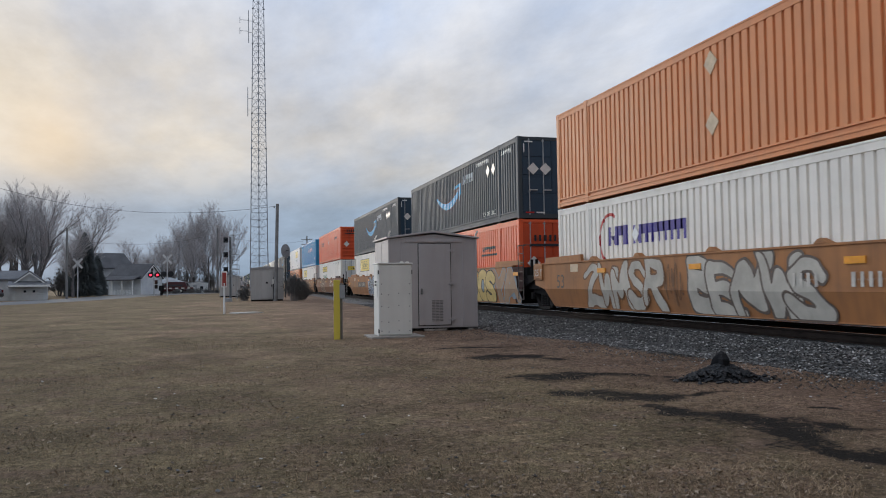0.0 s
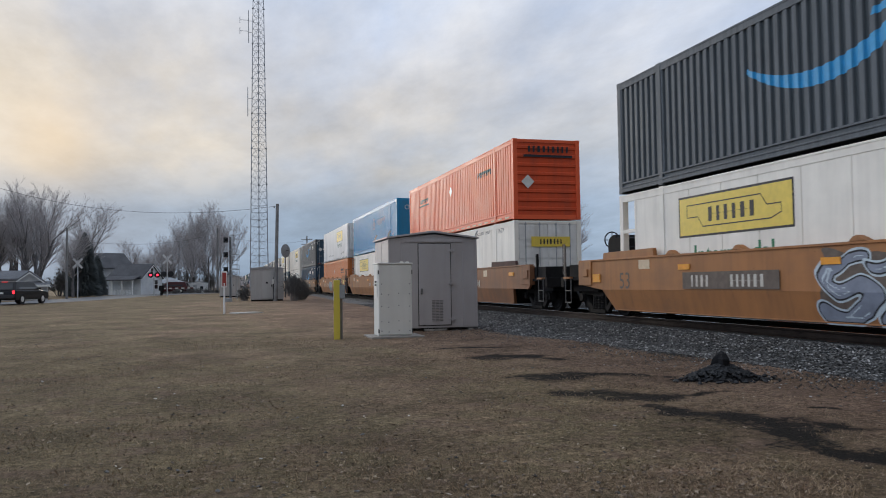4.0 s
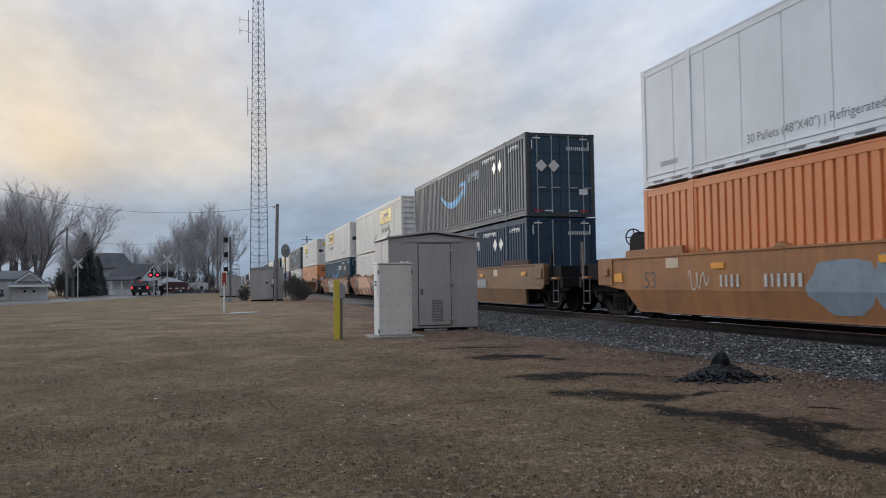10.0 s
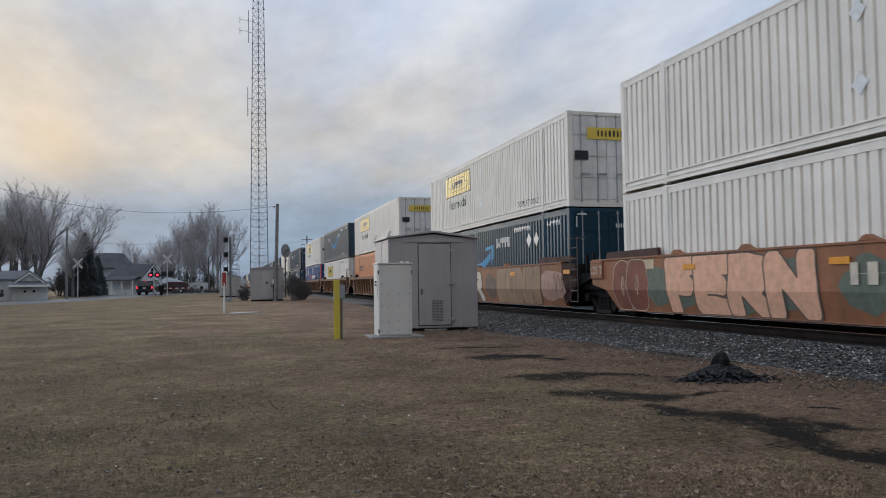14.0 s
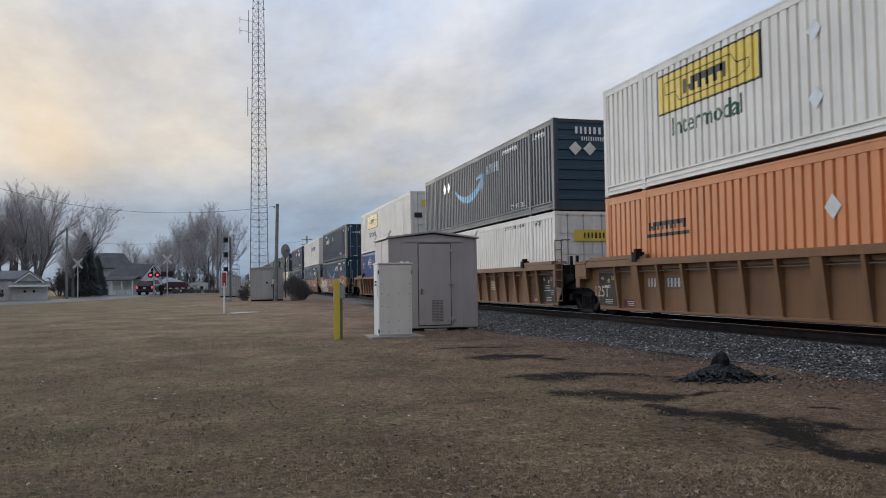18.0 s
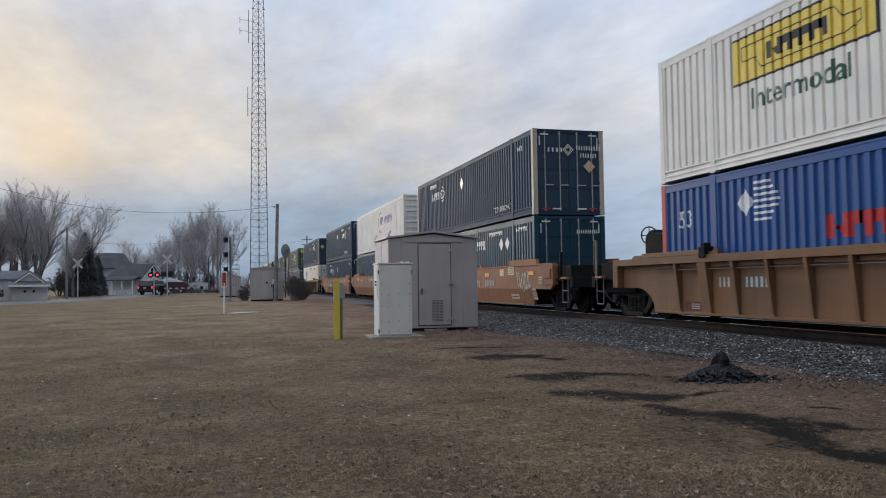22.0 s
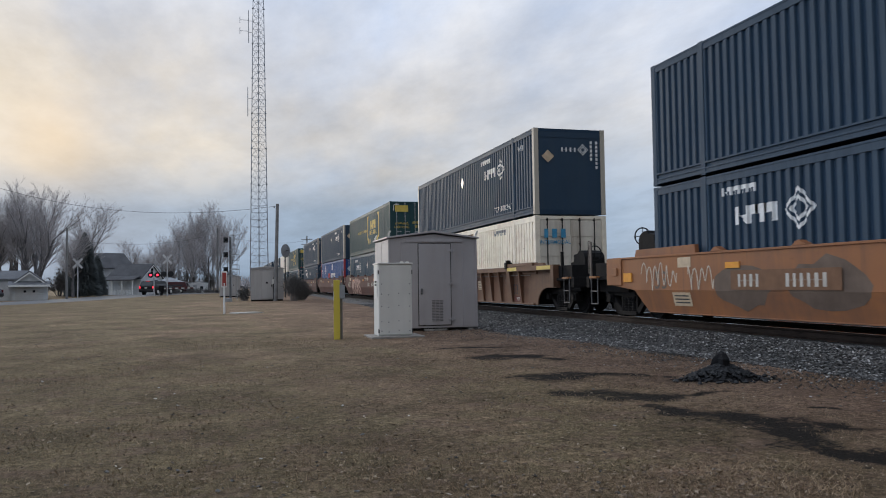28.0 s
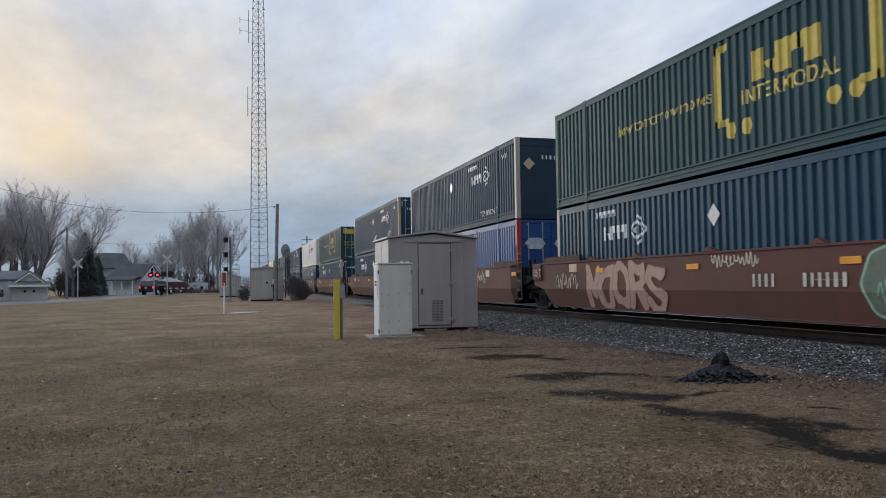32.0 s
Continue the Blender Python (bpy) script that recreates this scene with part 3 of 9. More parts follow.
def stroke(pts, w):
    """A drawn line of even width as one strip."""
    b = Mesh()
    for k, (x, z) in enumerate(pts):
        (ax, az), (bx, bz) = pts[max(k - 1, 0)], pts[min(k + 1, len(pts) - 1)]
        d = Vector((bx - ax, bz - az))
        d = d.normalized() if d.length > 1e-6 else Vector((1, 0))
        b.v += [(x - d.y * w, z + d.x * w, 0), (x + d.y * w, z - d.x * w, 0)]
        if k:
            i = 2 * k
            b.f.append((i - 2, i - 1, i + 1, i))
    return b


def trucker_panel(box, y, z, wide=3.4, high=0.56, ribs=True, ink="dark", ground="yellow", k=1.0):
    """Yellow name panel with its border, and the word below it."""
    if ground != "white":
        mark(box, "panel_edge", ("edge", wide, high), rect(-wide / 2, wide / 2, -high / 2, high / 2), y, z, ink, ribs)
    mark(box, "name_panel", ("panel", wide, high), rect(-wide / 2 + .045, wide / 2 - .045, -high / 2 + .045, high / 2 - .045), y, z, ground, ribs, 1)
    # a ribbon drawn in thin lines round the name
    w, h, t = wide * .41, high * .27, 0.012
    ribbon = [(-w, h), (w * .62, h), (w * .74, h * .1), (w, h * .1), (w, -h * .6), (w * .8, -h), (-w * .62, -h), (-w * .74, -h * .1), (-w, -h * .1), (-w, h)]
    mark(box, "panel_border", ("border", wide, high), stroke(ribbon, t), y, z, ink, ribs, 2)
    mark(box, "name_band", ("pbars", wide, high), row_of(6, high * 0.34, 0.62, 0.28), y, z - high * 0.17, ink, ribs, 2)


def trucker_end(box, z, wide=1.5, high=0.36, ground="yellow"):
    mark_end(box, "name_panel", ("epanel", wide, high), rect(-wide / 2, wide / 2, 0, high), 0.1, z, ground, 0.002)
    mark_end(box, "name_band", ("ebars", high), row_of(7, high * .5, .55, .2), 0.1, z + high * .25, "dark", 0.006)


def placards(box, y, z, ribs=True, r=0.24, ink="silver", gap=0.62):
    for dy in ((0.0, gap) if gap else (0.0,)):
        plate = shared(("dia", r), lambda: Mesh().prism([(0, -r), (r * 0.9, 0), (0, r), (-r * 0.9, 0)], "x", SIDE_OUT - 0.010, SIDE_OUT).data("placard"))
        part("placard", painted(plate, INK[ink], ("dia", r)), None, box, m=pose(0, y - dy, z))


def end_placards(box, z, x=(-0.72, -0.25), r=0.22, ink="silver"):
    for c in x:
        mark_end(box, "placard", ("edia", r), diamond(r), c, z, ink, 0.006)


def end_serial(box, z, x=0.62, rows=1, h=0.13, ink="white"):
    for k in range(rows):
        mark_end(box, "serial_band", ("eser", h, k), row_of(7 + 3 * (k == 0), h, .42, .2), x, z - k * h * 1.7, ink, 0.006)


def livery(box, kind, high, door):
    """All that is painted on one box. high: it rides on top."""
    up = 0.0
    if kind == "prime":
        mark(box, "arrow_swoosh", "swoosh", swoosh(), 8.95, 1.60, "blue")
        mark(box, "word_band", "primebars", row_of(5, 0.36, 0.55, 0.24), 5.9, 1.98, "white" if not high else "faded")
        placards(box, *((3.25, 2.1) if door else (12.5, 2.1)), gap=0.65)
        mark(box, "notice_band", "stackbars", row_of(14, 0.15, 0.5, 0.25), 4.0, 2.45, "white")
        if high:
            mark(box, "notice", "toplift", word("TOP LIFT ONLY", 0.17), 3.2, 0.36, "white")
        mark(box, "serial_band", "serbars", row_of(9, 0.15, 0.5, 0.3), 1.2, 2.45, "white")
        if door:
            end_placards(box, 1.75 if high else 0.92)
            end_serial(box, 2.3)
            mark_end(box, "label_sticker", "estick", rect(-.16, .16, -.1, .1), 0.85, 0.86, "white", 0.006)
        else:
            end_placards(box, 1.95, (-0.55, -0.05))
            mark_end(box, "word_band", "amz", row_of(6, 0.22, 0.6, 0.15), -0.1, 2.42, "white", 0.006)
            end_serial(box, 2.2, 0.05)
    elif kind in ("trucker", "trucker_far"):
        c = 4.65 if kind == "trucker" else 11.57
        trucker_panel(box, c, 2.09, 3.7, 0.95)
        mark(box, "word", "intermodal", word("Intermodal", 0.42, 0.015), c, 1.07, "moss")
        mark(box, "notice", "toplift2", word("TOP LIFT ONLY", 0.2), 3.3, 0.36, "dark")
        placards(box, 8.3, 2.1, r=0.2, ink="white", gap=0)
        placards(box, 8.3, 0.9, r=0.2, ink="white", gap=0)
        if door:
            trucker_end(box, 2.05)
            mark_end(box, "label_sticker", "jst", rect(-.22, .22, -.14, .14), -0.85, 1.55, "dark", 0.006)
            mark_end(box, "label_sticker", "jst2", rect(-.13, .13, -.2, .2), 0.85, 1.0, "yellow", 0.006)
        else:
            trucker_end(box, 2.42, 0.95, 0.2)
            mark_end(box, "word", "interm_end", word("Intermodal", 0.14, 0.02), 0.1, 2.2, "dark", 0.01)
            for z in (0.75, 1.75):
                mark_end(box, "placard_holder", ("hold", z), ring(.26, .26, .035, n=4), -0.85, z, "faded", 0.01)
    elif kind == "trucker_plain":
        trucker_panel(box, 4.58, 2.16, 3.2, 0.58, ground="white", k=1)
        mark(box, "word", "intermodal_low", word("Intermodal", 0.42, 0.02), 4.62, 1.32, "green")
        trucker_end(box, 2.38, 0.95, 0.2, "white")
        end_serial(box, 1.9, 0.1, 1, 0.12, "dark")
    elif kind in ("trucker_smooth", "trucker_band", "trucker_low"):
        c = {"trucker_band": 11.25}.get(kind, 11.57)
        ribs = kind == "trucker_low"
        z, h, foot = {"trucker_low": (1.94, 0.97, 0), "trucker_smooth": (2.08, 0.91, 1.02), "trucker_band": (2.24, 0.57, 1.35)}[kind]
        trucker_panel(box, c, z, 3.72, h, ribs)
        if foot:
            mark(box, "word", ("intermodal2", foot), word("Intermodal", 0.43, 0.03), c, foot, "green", ribs)
        mark(box, "notice", "stack3", word("STACK LIMIT 3 HIGH", 0.15), 3.6, 2.58, "dark", ribs)
        mark(box, "notice", "wtp", word("WTP", 0.2), 1.4, 2.5, "dark", ribs)
        if door:
            trucker_end(box, 1.95)
    elif kind == "reefer":
        trucker_panel(box, 4.75, 2.05, 3.65, 0.93, False, "stone")
        mark(box, "word", "intermodal3", word("Intermodal", 0.42, 0.015), 4.78, 1.11, "moss", False)
        mark(box, "notice", "toplift3", word("TOP LIFT ONLY", 0.2), 2.9, 0.42, "dark", False)
        mark(box, "notice", "rfb", word("30 Pallets (48\"X40\") | Refrigerated", 0.175), 10.5, 0.42, "stone", False)
        mark(box, "notice_band", "rfb2", row_of(9, 0.12, 0.5, 0.2), 15.0, 0.42, "stone", False)
    elif kind in ("haulier", "haulier_red"):
        mark(box, "name_band", "schn", joined((row_of(9, 0.2, 0.7, 0.22), 0, 0.1), (rect(-0.95, 0.95, -0.06, 0.02), 0, 0)), 13.2 if door is False and not high else (3.28 if not high else 12.95), 1.78, "dark")
        placards(box, 8.0, 1.9, r=0.22, gap=0)
        if high:
            mark(box, "notice_band", "schs", row_of(11, 0.22, 0.5, 0.2), 3.3, 1.95, "dark")
        mark_end(box, "name_band", "schne", joined((row_of(9, 0.22, 0.66, 0.2), 0, 0.12), (rect(-0.95, 0.95, -0.06, 0.03), 0, 0)), 0.05, 2.3 if not door else 2.0, "dark", 0.012)
        mark_end(box, "placard", "schd", diamond(.25), -0.75, 1.35, "silver", 0.012)
    elif kind == "plain_orange":
        placards(box, 8.2, 2.35, r=0.26, ink="tan", gap=0)
        placards(box, 8.2, 1.05, r=0.26, ink="tan", gap=0)
        mark(box, "serial_band", "ser2", row_of(8, 0.3, 0.5, 0.25), 1.7, 2.35, "dark")
    elif kind in ("logistics", "logistics_far"):
        c = 5.2 if kind == "logistics" else 11.1
        mark(box, "emblem_ring", "stgring", ring(0.62, 0.70, 0.08, 60, 300), c + 1.75, 1.8, "red", True, 1)
        mark(box, "name_band", "stgbars", joined((row_of(3, 0.5, 0.62, 0.2), -1.35, 0), (row_of(9, 0.46, 0.42, 0.2), 0.66, 0)), c, 1.62, "purple", True, 1)
        placards(box, 11.5, 1.85, r=0.2, ink="white", gap=0)
        mark_end(box, "name_band", "stge", row_of(3, 0.24, 0.8, 0.12), 0.0, 2.3, "purple", 0.012)
        end_serial(box, 1.85, 0.2, 1, 0.12, "dark")
        mark_end(box, "weight_note", "stgw", word("24,000 lbs", 0.13), 0.1, 0.62, "dark", 0.014)
    elif kind in ("weave", "weave_far", "weave_mid"):
        c = {"weave": 4.55, "weave_far": 12.5, "weave_mid": 4.55}[kind]
        mark(box, "name_band", "umx", row_of(4, 0.36, 0.72, 0.36), c, 1.78, "white")
        mark(box, "emblem", "umk", knot(0.40), c - 1.2, 1.96, "white")
        placards(box, 8.15, 2.05, r=0.24, ink="silver", gap=0)
        mark(box, "serial_band", "umser", row_of(9, 0.17, 0.5, 0.25), c + 0.5, 2.4, "white")
        mark(box, "notice", "wtp2", word("WTP", 0.2), 1.3, 2.3, "white")
        if high:
            mark(box, "notice", "tlo", word("TOP LIFT ONLY", 0.2), 3.1, 0.4, "white")
        mark_end(box, "name_band", "ume", row_of(4, 0.14, 0.75, 0.4), -0.5 if door else -0.05, 2.12, "white", 0.008)
        mark_end(box, "emblem", "umek", knot(0.2), -0.02 if door else 0.48, 2.2, "white", 0.008)
        if door:
            end_serial(box, 2.2, 0.72, 2, 0.15)
        else:
            for k, x in enumerate((0.78, 0.98)):
                mark_end(box, "serial_band", ("vser", k), joined(*[(rect(-.04, .04, 0, .1), 0, -0.14 * j) for j in range(5 + 2 * k)]), x, 2.4, "white", 0.006)
        end_placards(box, 1.65 if door else 1.95, (0.75,) if door else (-0.8,), ink="tan")
    elif kind == "rail_gold":
        mark(box, "slogan", "slog", word("how tomorrow moves", 0.32), 10.2, 1.5, "gold")
        mark(box, "name_band", "gold3", row_of(3, 0.6, 0.95, 0.26), 5.9, 1.6, "gold")
        mark(box, "word", "goldint", word("INTERMODAL", 0.3, 0.01), 5.85, 1.22, "gold")
        brace = joined((rect(-0.12, 0.12, -0.85, 0.85), 0, 0), (rect(-0.12, 0.34, 0.7, 0.85), 0, 0), (rect(-0.12, 0.34, -0.85, -0.7), 0, 0))
        mark(box, "bracket", "brl", brace, 7.9, 1.75, "gold")
        back = joined((rect(-0.12, 0.12, -0.85, 0.85), 0, 0), (rect(-0.34, 0.12, 0.7, 0.85), 0, 0), (rect(-0.34, 0.12, -0.85, -0.7), 0, 0))
        mark(box, "bracket", "brr", back, 3.8, 1.75, "gold")
        for y, z in ((7.5, 0.78), (7.0, 0.78), (4.7, 0.86), (4.2, 0.86)):
            mark(box, "dot", "dot", ring(0.17, 0.17, 0.17, n=12), y, z, "gold")
        mark_end(box, "name_band", "golde", joined((rect(-.42, .42, 0, .4), 0, 0)), -0.55, 2.25, "gold", 0.008)
        mark_end(box, "warning", "warn1", word("WARNING", 0.13), -0.55, 1.45, "gold", 0.008)
        mark_end(box, "warning", "warn2", word("HIGH CUBE", 0.13), -0.55, 1.22, "gold", 0.008)
        end_serial(box, 1.5, 0.6, 2, 0.15, "gold")
        mark_end(box, "label_sticker", "wst", rect(-.2, .2, -.12, .12), 0.85, 0.85, "tan", 0.008)
    elif kind == "rail_cream":
        mark(box, "name_band", "csb", row_of(3, 0.62, 1.0, 0.16), 12.6, 1.72, "teal")
        mark(box, "old_lettering", "csold", row_of(7, 0.26, 0.7, 0.2), 7.5, 2.45, "clay")
        mark(box, "serial_band", "csser", row_of(9, 0.2, 0.5, 0.3), 3.5, 2.42, "stone")
        mark(box, "word", "csint", word("INTERMODAL", 0.26, 0.02), 12.6, 1.36, "teal")
        mark_end(box, "name_band", "cse", row_of(3, 0.3, 0.9, 0.12), -0.6, 2.15, "teal", 0.008)
        mark_end(box, "word", "csei", word("INTERMODAL", 0.13, 0.01), -0.6, 1.95, "teal", 0.008)
        end_serial(box, 0.5, 0.35, 1, 0.15, "dark")
    elif kind == "broker":
        mark(box, "emblem_ring", "chr", joined((ring(0.42, 0.42, 0.12, n=6), 0, 0), (ring(0.22, 0.22, 0.1, n=6), 0, 0)), 7.4, 1.85, "faded", True, 1)
        mark(box, "name_band", "chb", row_of(11, 0.38, 0.55, 0.18), 5.0, 1.7, "faded", True, 1)
        mark(box, "size", "s53", word("53'", 0.28), 1.2, 0.62, "white")
        mark_end(box, "emblem_ring", "chre", ring(0.16, 0.16, 0.05, n=6), -0.65, 2.35, "faded", 0.008)
        mark_end(box, "name_band", "chbe", row_of(11, 0.15, 0.55, 0.16), 0.2, 2.28, "faded", 0.008)
        mark_end(box, "size", "s53e", word("53'", 0.24), 0.0, 1.4, "faded", 0.008)
        mark_end(box, "label_sticker", "chst", rect(-.2, .2, -.12, .12), 0.0, 0.75, "rose", 0.008)
    elif kind == "stacker":
        mark(box, "emblem", "fan", fan(0.5), 13.0, 2.2, "white")
        mark(box, "name_band", "pac", row_of(5, 0.42, 0.72, 0.2), 10.1, 1.36, "red")
        mark(box, "name_band", "stk", row_of(10, 0.42, 0.6, 0.16), 7.1, 1.36, "white")
        mark(box, "size", "s53b", word("53", 0.4), 15.2, 1.85, "white")
        mark(box, "label_sticker", "pst", rect(-.3, .3, -.3, .3), 7.6, 2.35, "white")
        for x in (-0.62, 0.5):
            mark_end(box, "emblem", ("fane", x), poly((-.4, 0), (-.22, .2), (.22, .2), (.4, 0), (.22, -.2), (-.22, -.2)), x, 2.05, "faded", 0.008)


BOX_WORDS = {
    "prime": "dark slate shipping container with a blue arrow swoosh",
    "trucker": "white ribbed shipping container with a yellow name panel",
    "trucker_far": "white ribbed shipping container, yellow panel at its rear",
    "trucker_plain": "white ribbed shipping container with an outlined name panel",
    "trucker_smooth": "white smooth-sided shipping container with yellow name panel",
    "trucker_band": "white smooth-sided shipping container with slim yellow name panel",
    "trucker_low": "white ribbed shipping container with a low yellow name panel",
    "reefer": "white refrigerated container with a cooling unit on its end",
    "haulier": "orange ribbed shipping container with dark lettering bars",
    "haulier_red": "scarlet ribbed shipping container with dark lettering bars",
    "plain_orange": "sun-bleached orange ribbed shipping container with tan placards",
    "logistics": "white ribbed shipping container with purple lettering",
    "logistics_far": "white ribbed shipping container, purple lettering at its rear",
    "weave": "navy ribbed shipping container with white diamond emblem",
    "weave_far": "navy ribbed shipping container, white emblem near its rear",
    "weave_mid": "navy ribbed shipping container, white emblem at its middle",
    "rail_gold": "dark green ribbed shipping container with gold bracketed lettering",
    "rail_cream": "rusty cream ribbed shipping container with faded teal lettering",
    "broker": "sky blue ribbed shipping container with a pale hexagon emblem",
    "stacker": "royal blue shipping container with white and red lettering",
}
MIRROR = Matrix.Diagonal((-1, 1, 1, 1))
TURN = pose(0, LONG, 0, 0, 0, 180)


def container(kind, colour, end, posts=None, high=False):
    body = BOX_PAINT[colour]
    post = BOX_PAINT[posts or colour]
    box = thing("shipping_container", label=BOX_WORDS[kind] + (", on top" if high else ""), category="container", group="stacked containers")
    smooth = kind in ("trucker_smooth", "trucker_band", "reefer")
    framed = kind in ("trucker_smooth", "trucker_band")
    SHEET[0] = "even" if colour in ("navy", "prime", "slate", "teal", "forest", "blue", "royal") else "slit"
    side = painted(smooth_side(framed) if smooth else rib_side(), body, ("smooth", framed) if smooth else ("rib", SHEET[0]))
    part("side_panel", side, None, box)
    if framed:
        part("side_panel", shared(("far_smooth", body.name), lambda: flipped(side)), None, box)
        for z in (0.16, 1.02, 1.9):
            part("frame_bar", shared(("frame_bar", z), lambda: Mesh().box(-HALF + 0.01, -HALF + 0.07, LONG - 0.80, LONG - 0.16, z, z + 0.09).data("frame_bar", body, 0.008)), None, box)
        part("frame_post", shared("frame_post", lambda: Mesh().box(-HALF + 0.006, -HALF + 0.1, LONG - 0.84, LONG - 0.74, 0.16, TALL - 0.12).data("frame_post", body, 0.008)), None, box)
    else:
        part("side_panel", side, None, box, m=TURN)
    for rail, make in (("top_rail", top_rail), ("bottom_rail", bottom_rail)):
        me = painted(make(), body, rail)
        part(rail, me, None, box)
        part(rail, me, None, box, m=TURN)
    cp = painted(corner_post(), post, "corner_post")
    part("corner_post", cp, None, box, "pale corner post" if posts else "")
    part("corner_post", cp, None, box, m=TURN)
    flip = painted(shared("corner_post_flip", lambda: flipped(corner_post())), post, "corner_post_flip")
    part("corner_post", flip, None, box)
    part("corner_post", flip, None, box, m=TURN)
    lp = painted(lift_post(), body, "lift_post")
    for y in POSTS:
        part("lift_post", lp, None, box, m=pose(0, y, 0))
        part("lift_post", lp, None, box, m=pose(0, y, 0, 0, 0, 180))
    part("roof", painted(roof_sheet(), body, "roof"), None, box)
    part("underframe", painted(box_floor(), body, "floor"), None, box)
    grimy = END_PAINT.get(colour, body)
    wall = painted(ribbed_end() if end != "flat" else flat_end(), grimy, "rend" if end != "flat" else "fend")
    door = painted(door_leaf(), grimy, "door")
    door_f = painted(shared("door_flip", lambda: flipped(door_leaf())), grimy, "door_flip")
    rod = painted(lock_rod(), ROD if colour not in ("cream",) else STEEL, "rod")
    at = None if end == "door" else TURN
    if kind != "reefer":
        part("end_wall", wall, None, box, m=(TURN @ pose(0, REAR_FRAME, 0) if framed else TURN) if end == "door" else None)
    else:
        at = TURN
        part("end_wall", painted(flat_end(), body, "fend"), None, box)
        cooler(box)
    for me, sides in ((door, (0.32, 0.86)), (door_f, (-0.32, -0.86))):
        leaf = part("door", me, None, box, m=at)
        for x in sides:
            part("lock_rod", rod, None, leaf, m=pose(x, 0.02, 0))
    livery(box, kind, high, end == "door")
    if high and colour in ("scarlet", "gloss"):
        dash = shared(("dash", colour), lambda: Mesh().box(-HALF - 0.014, -HALF + 0.0, -0.2, 0.2, 0.075, 0.125).data("tape_dash", INK["tan" if colour == "scarlet" else "stone"]))
        for k in range(20):
            part("tape_dash", dash, None, box, m=pose(0, 0.7 + k * (LONG - 1.4) / 19, 0))
    if end == "door" and colour in ("navy", "prime", "slate", "teal", "forest"):
        for s in (-1, 1):
            mark_end(box, "corner_mark", ("cmh", s), rect(-0.15, 0.15, -0.022, 0.022), s * 0.88, TALL - 0.19, "white", 0.006)
            mark_end(box, "corner_mark", ("cmv", s), rect(-0.02, 0.02, -0.16, 0.16), s * 1.06, TALL - 0.42, "white", 0.006)
            mark_end(box, "tape", ("cmr", s), rect(-0.16, 0.16, -0.025, 0.025), s * 0.86, 0.2, "red", 0.006)
            mark_end(box, "tape", ("cmw", s), rect(-0.16, 0.16, -0.025, 0.025), s * 0.46, 0.2, "white", 0.006)
    return box


def flipped(me):
    c = me.copy()
    c.transform(MIRROR)
    c.flip_normals()
    return c


def cooler(box):
    """Cooling unit and its guard frame on the front end."""
    skin = BOX_PAINT["gloss"]
    b = Mesh().prism([(-1.06, 0.62), (1.0, 0.58), (1.02, 2.30), (0.86, 2.60), (0.5, 2.72), (-0.7, 2.76), (-1.06, 2.66)], "y", -0.34, 0.03)
    unit = part("cooling_unit", b, skin, box, "white cooling unit", bevel=0.06)
    curve = [(0.02, 1.62), (0.30, 1.55), (0.62, 1.38), (0.90, 1.10), (0.90, 2.30), (0.80, 2.46), (0.55, 2.54), (0.06, 2.55), (0.02, 2.5)]
    part("grille", Mesh().prism(curve, "y", -0.37, -0.33), INK["dark"], unit, "black radiator grille", bevel=0.02)
    part("vent", Mesh().box(-0.88, -0.04, -0.355, -0.33, 2.12, 2.42), INK["stone"], unit, "grey vent panel", bevel=0.02)
    part("gauge", Mesh().box(-0.72, -0.44, -0.352, -0.33, 1.80, 1.98), INK["stone"], unit, bevel=0.008)
    seam = [(-1.0, 1.60), (-0.4, 1.62), (0.2, 1.53), (0.62, 1.32), (0.96, 1.0)]
    part("hood_seam", Mesh().pipe([(x, -0.343, z) for x, z in seam], 0.012, 5), INK["stone"], unit)
    part("fuel_cap", Mesh().tube((0.72, -0.34, 0.95), (0.72, -0.39, 0.95), 0.07, 0.06, 12), INK["stone"], unit)
    part("maker_band", painted(on_end("tkb", row_of(10, 0.11, 0.6, 0.2), 0.1, 2.58, 0.348), INK["dark"], "tkb"), None, unit)
    for x0, x1 in ((-1.13, -0.36), (-0.28, 0.40), (0.48, 1.13)):
        part("guard_panel", Mesh().box(x0, x1, -0.33, -0.28, 0.20, 0.54).box(x0 + 0.02, x1 - 0.02, -0.345, -0.33, 0.49, 0.53), INK["silver"], box, "bright metal guard panel", bevel=0.01)
    fr = Mesh()
    for x in (-HALF, HALF - 0.08):
        fr.box(x, x + 0.08, -0.42, -0.34, 0.02, TALL - 0.02)
        for z in (0.02, 0.75, 1.5, 2.2, TALL - 0.09):
            fr.box(x, x + 0.08, -0.36, 0.0, z, z + 0.07)
    part("guard_frame", fr, skin, box, bevel=0.01)


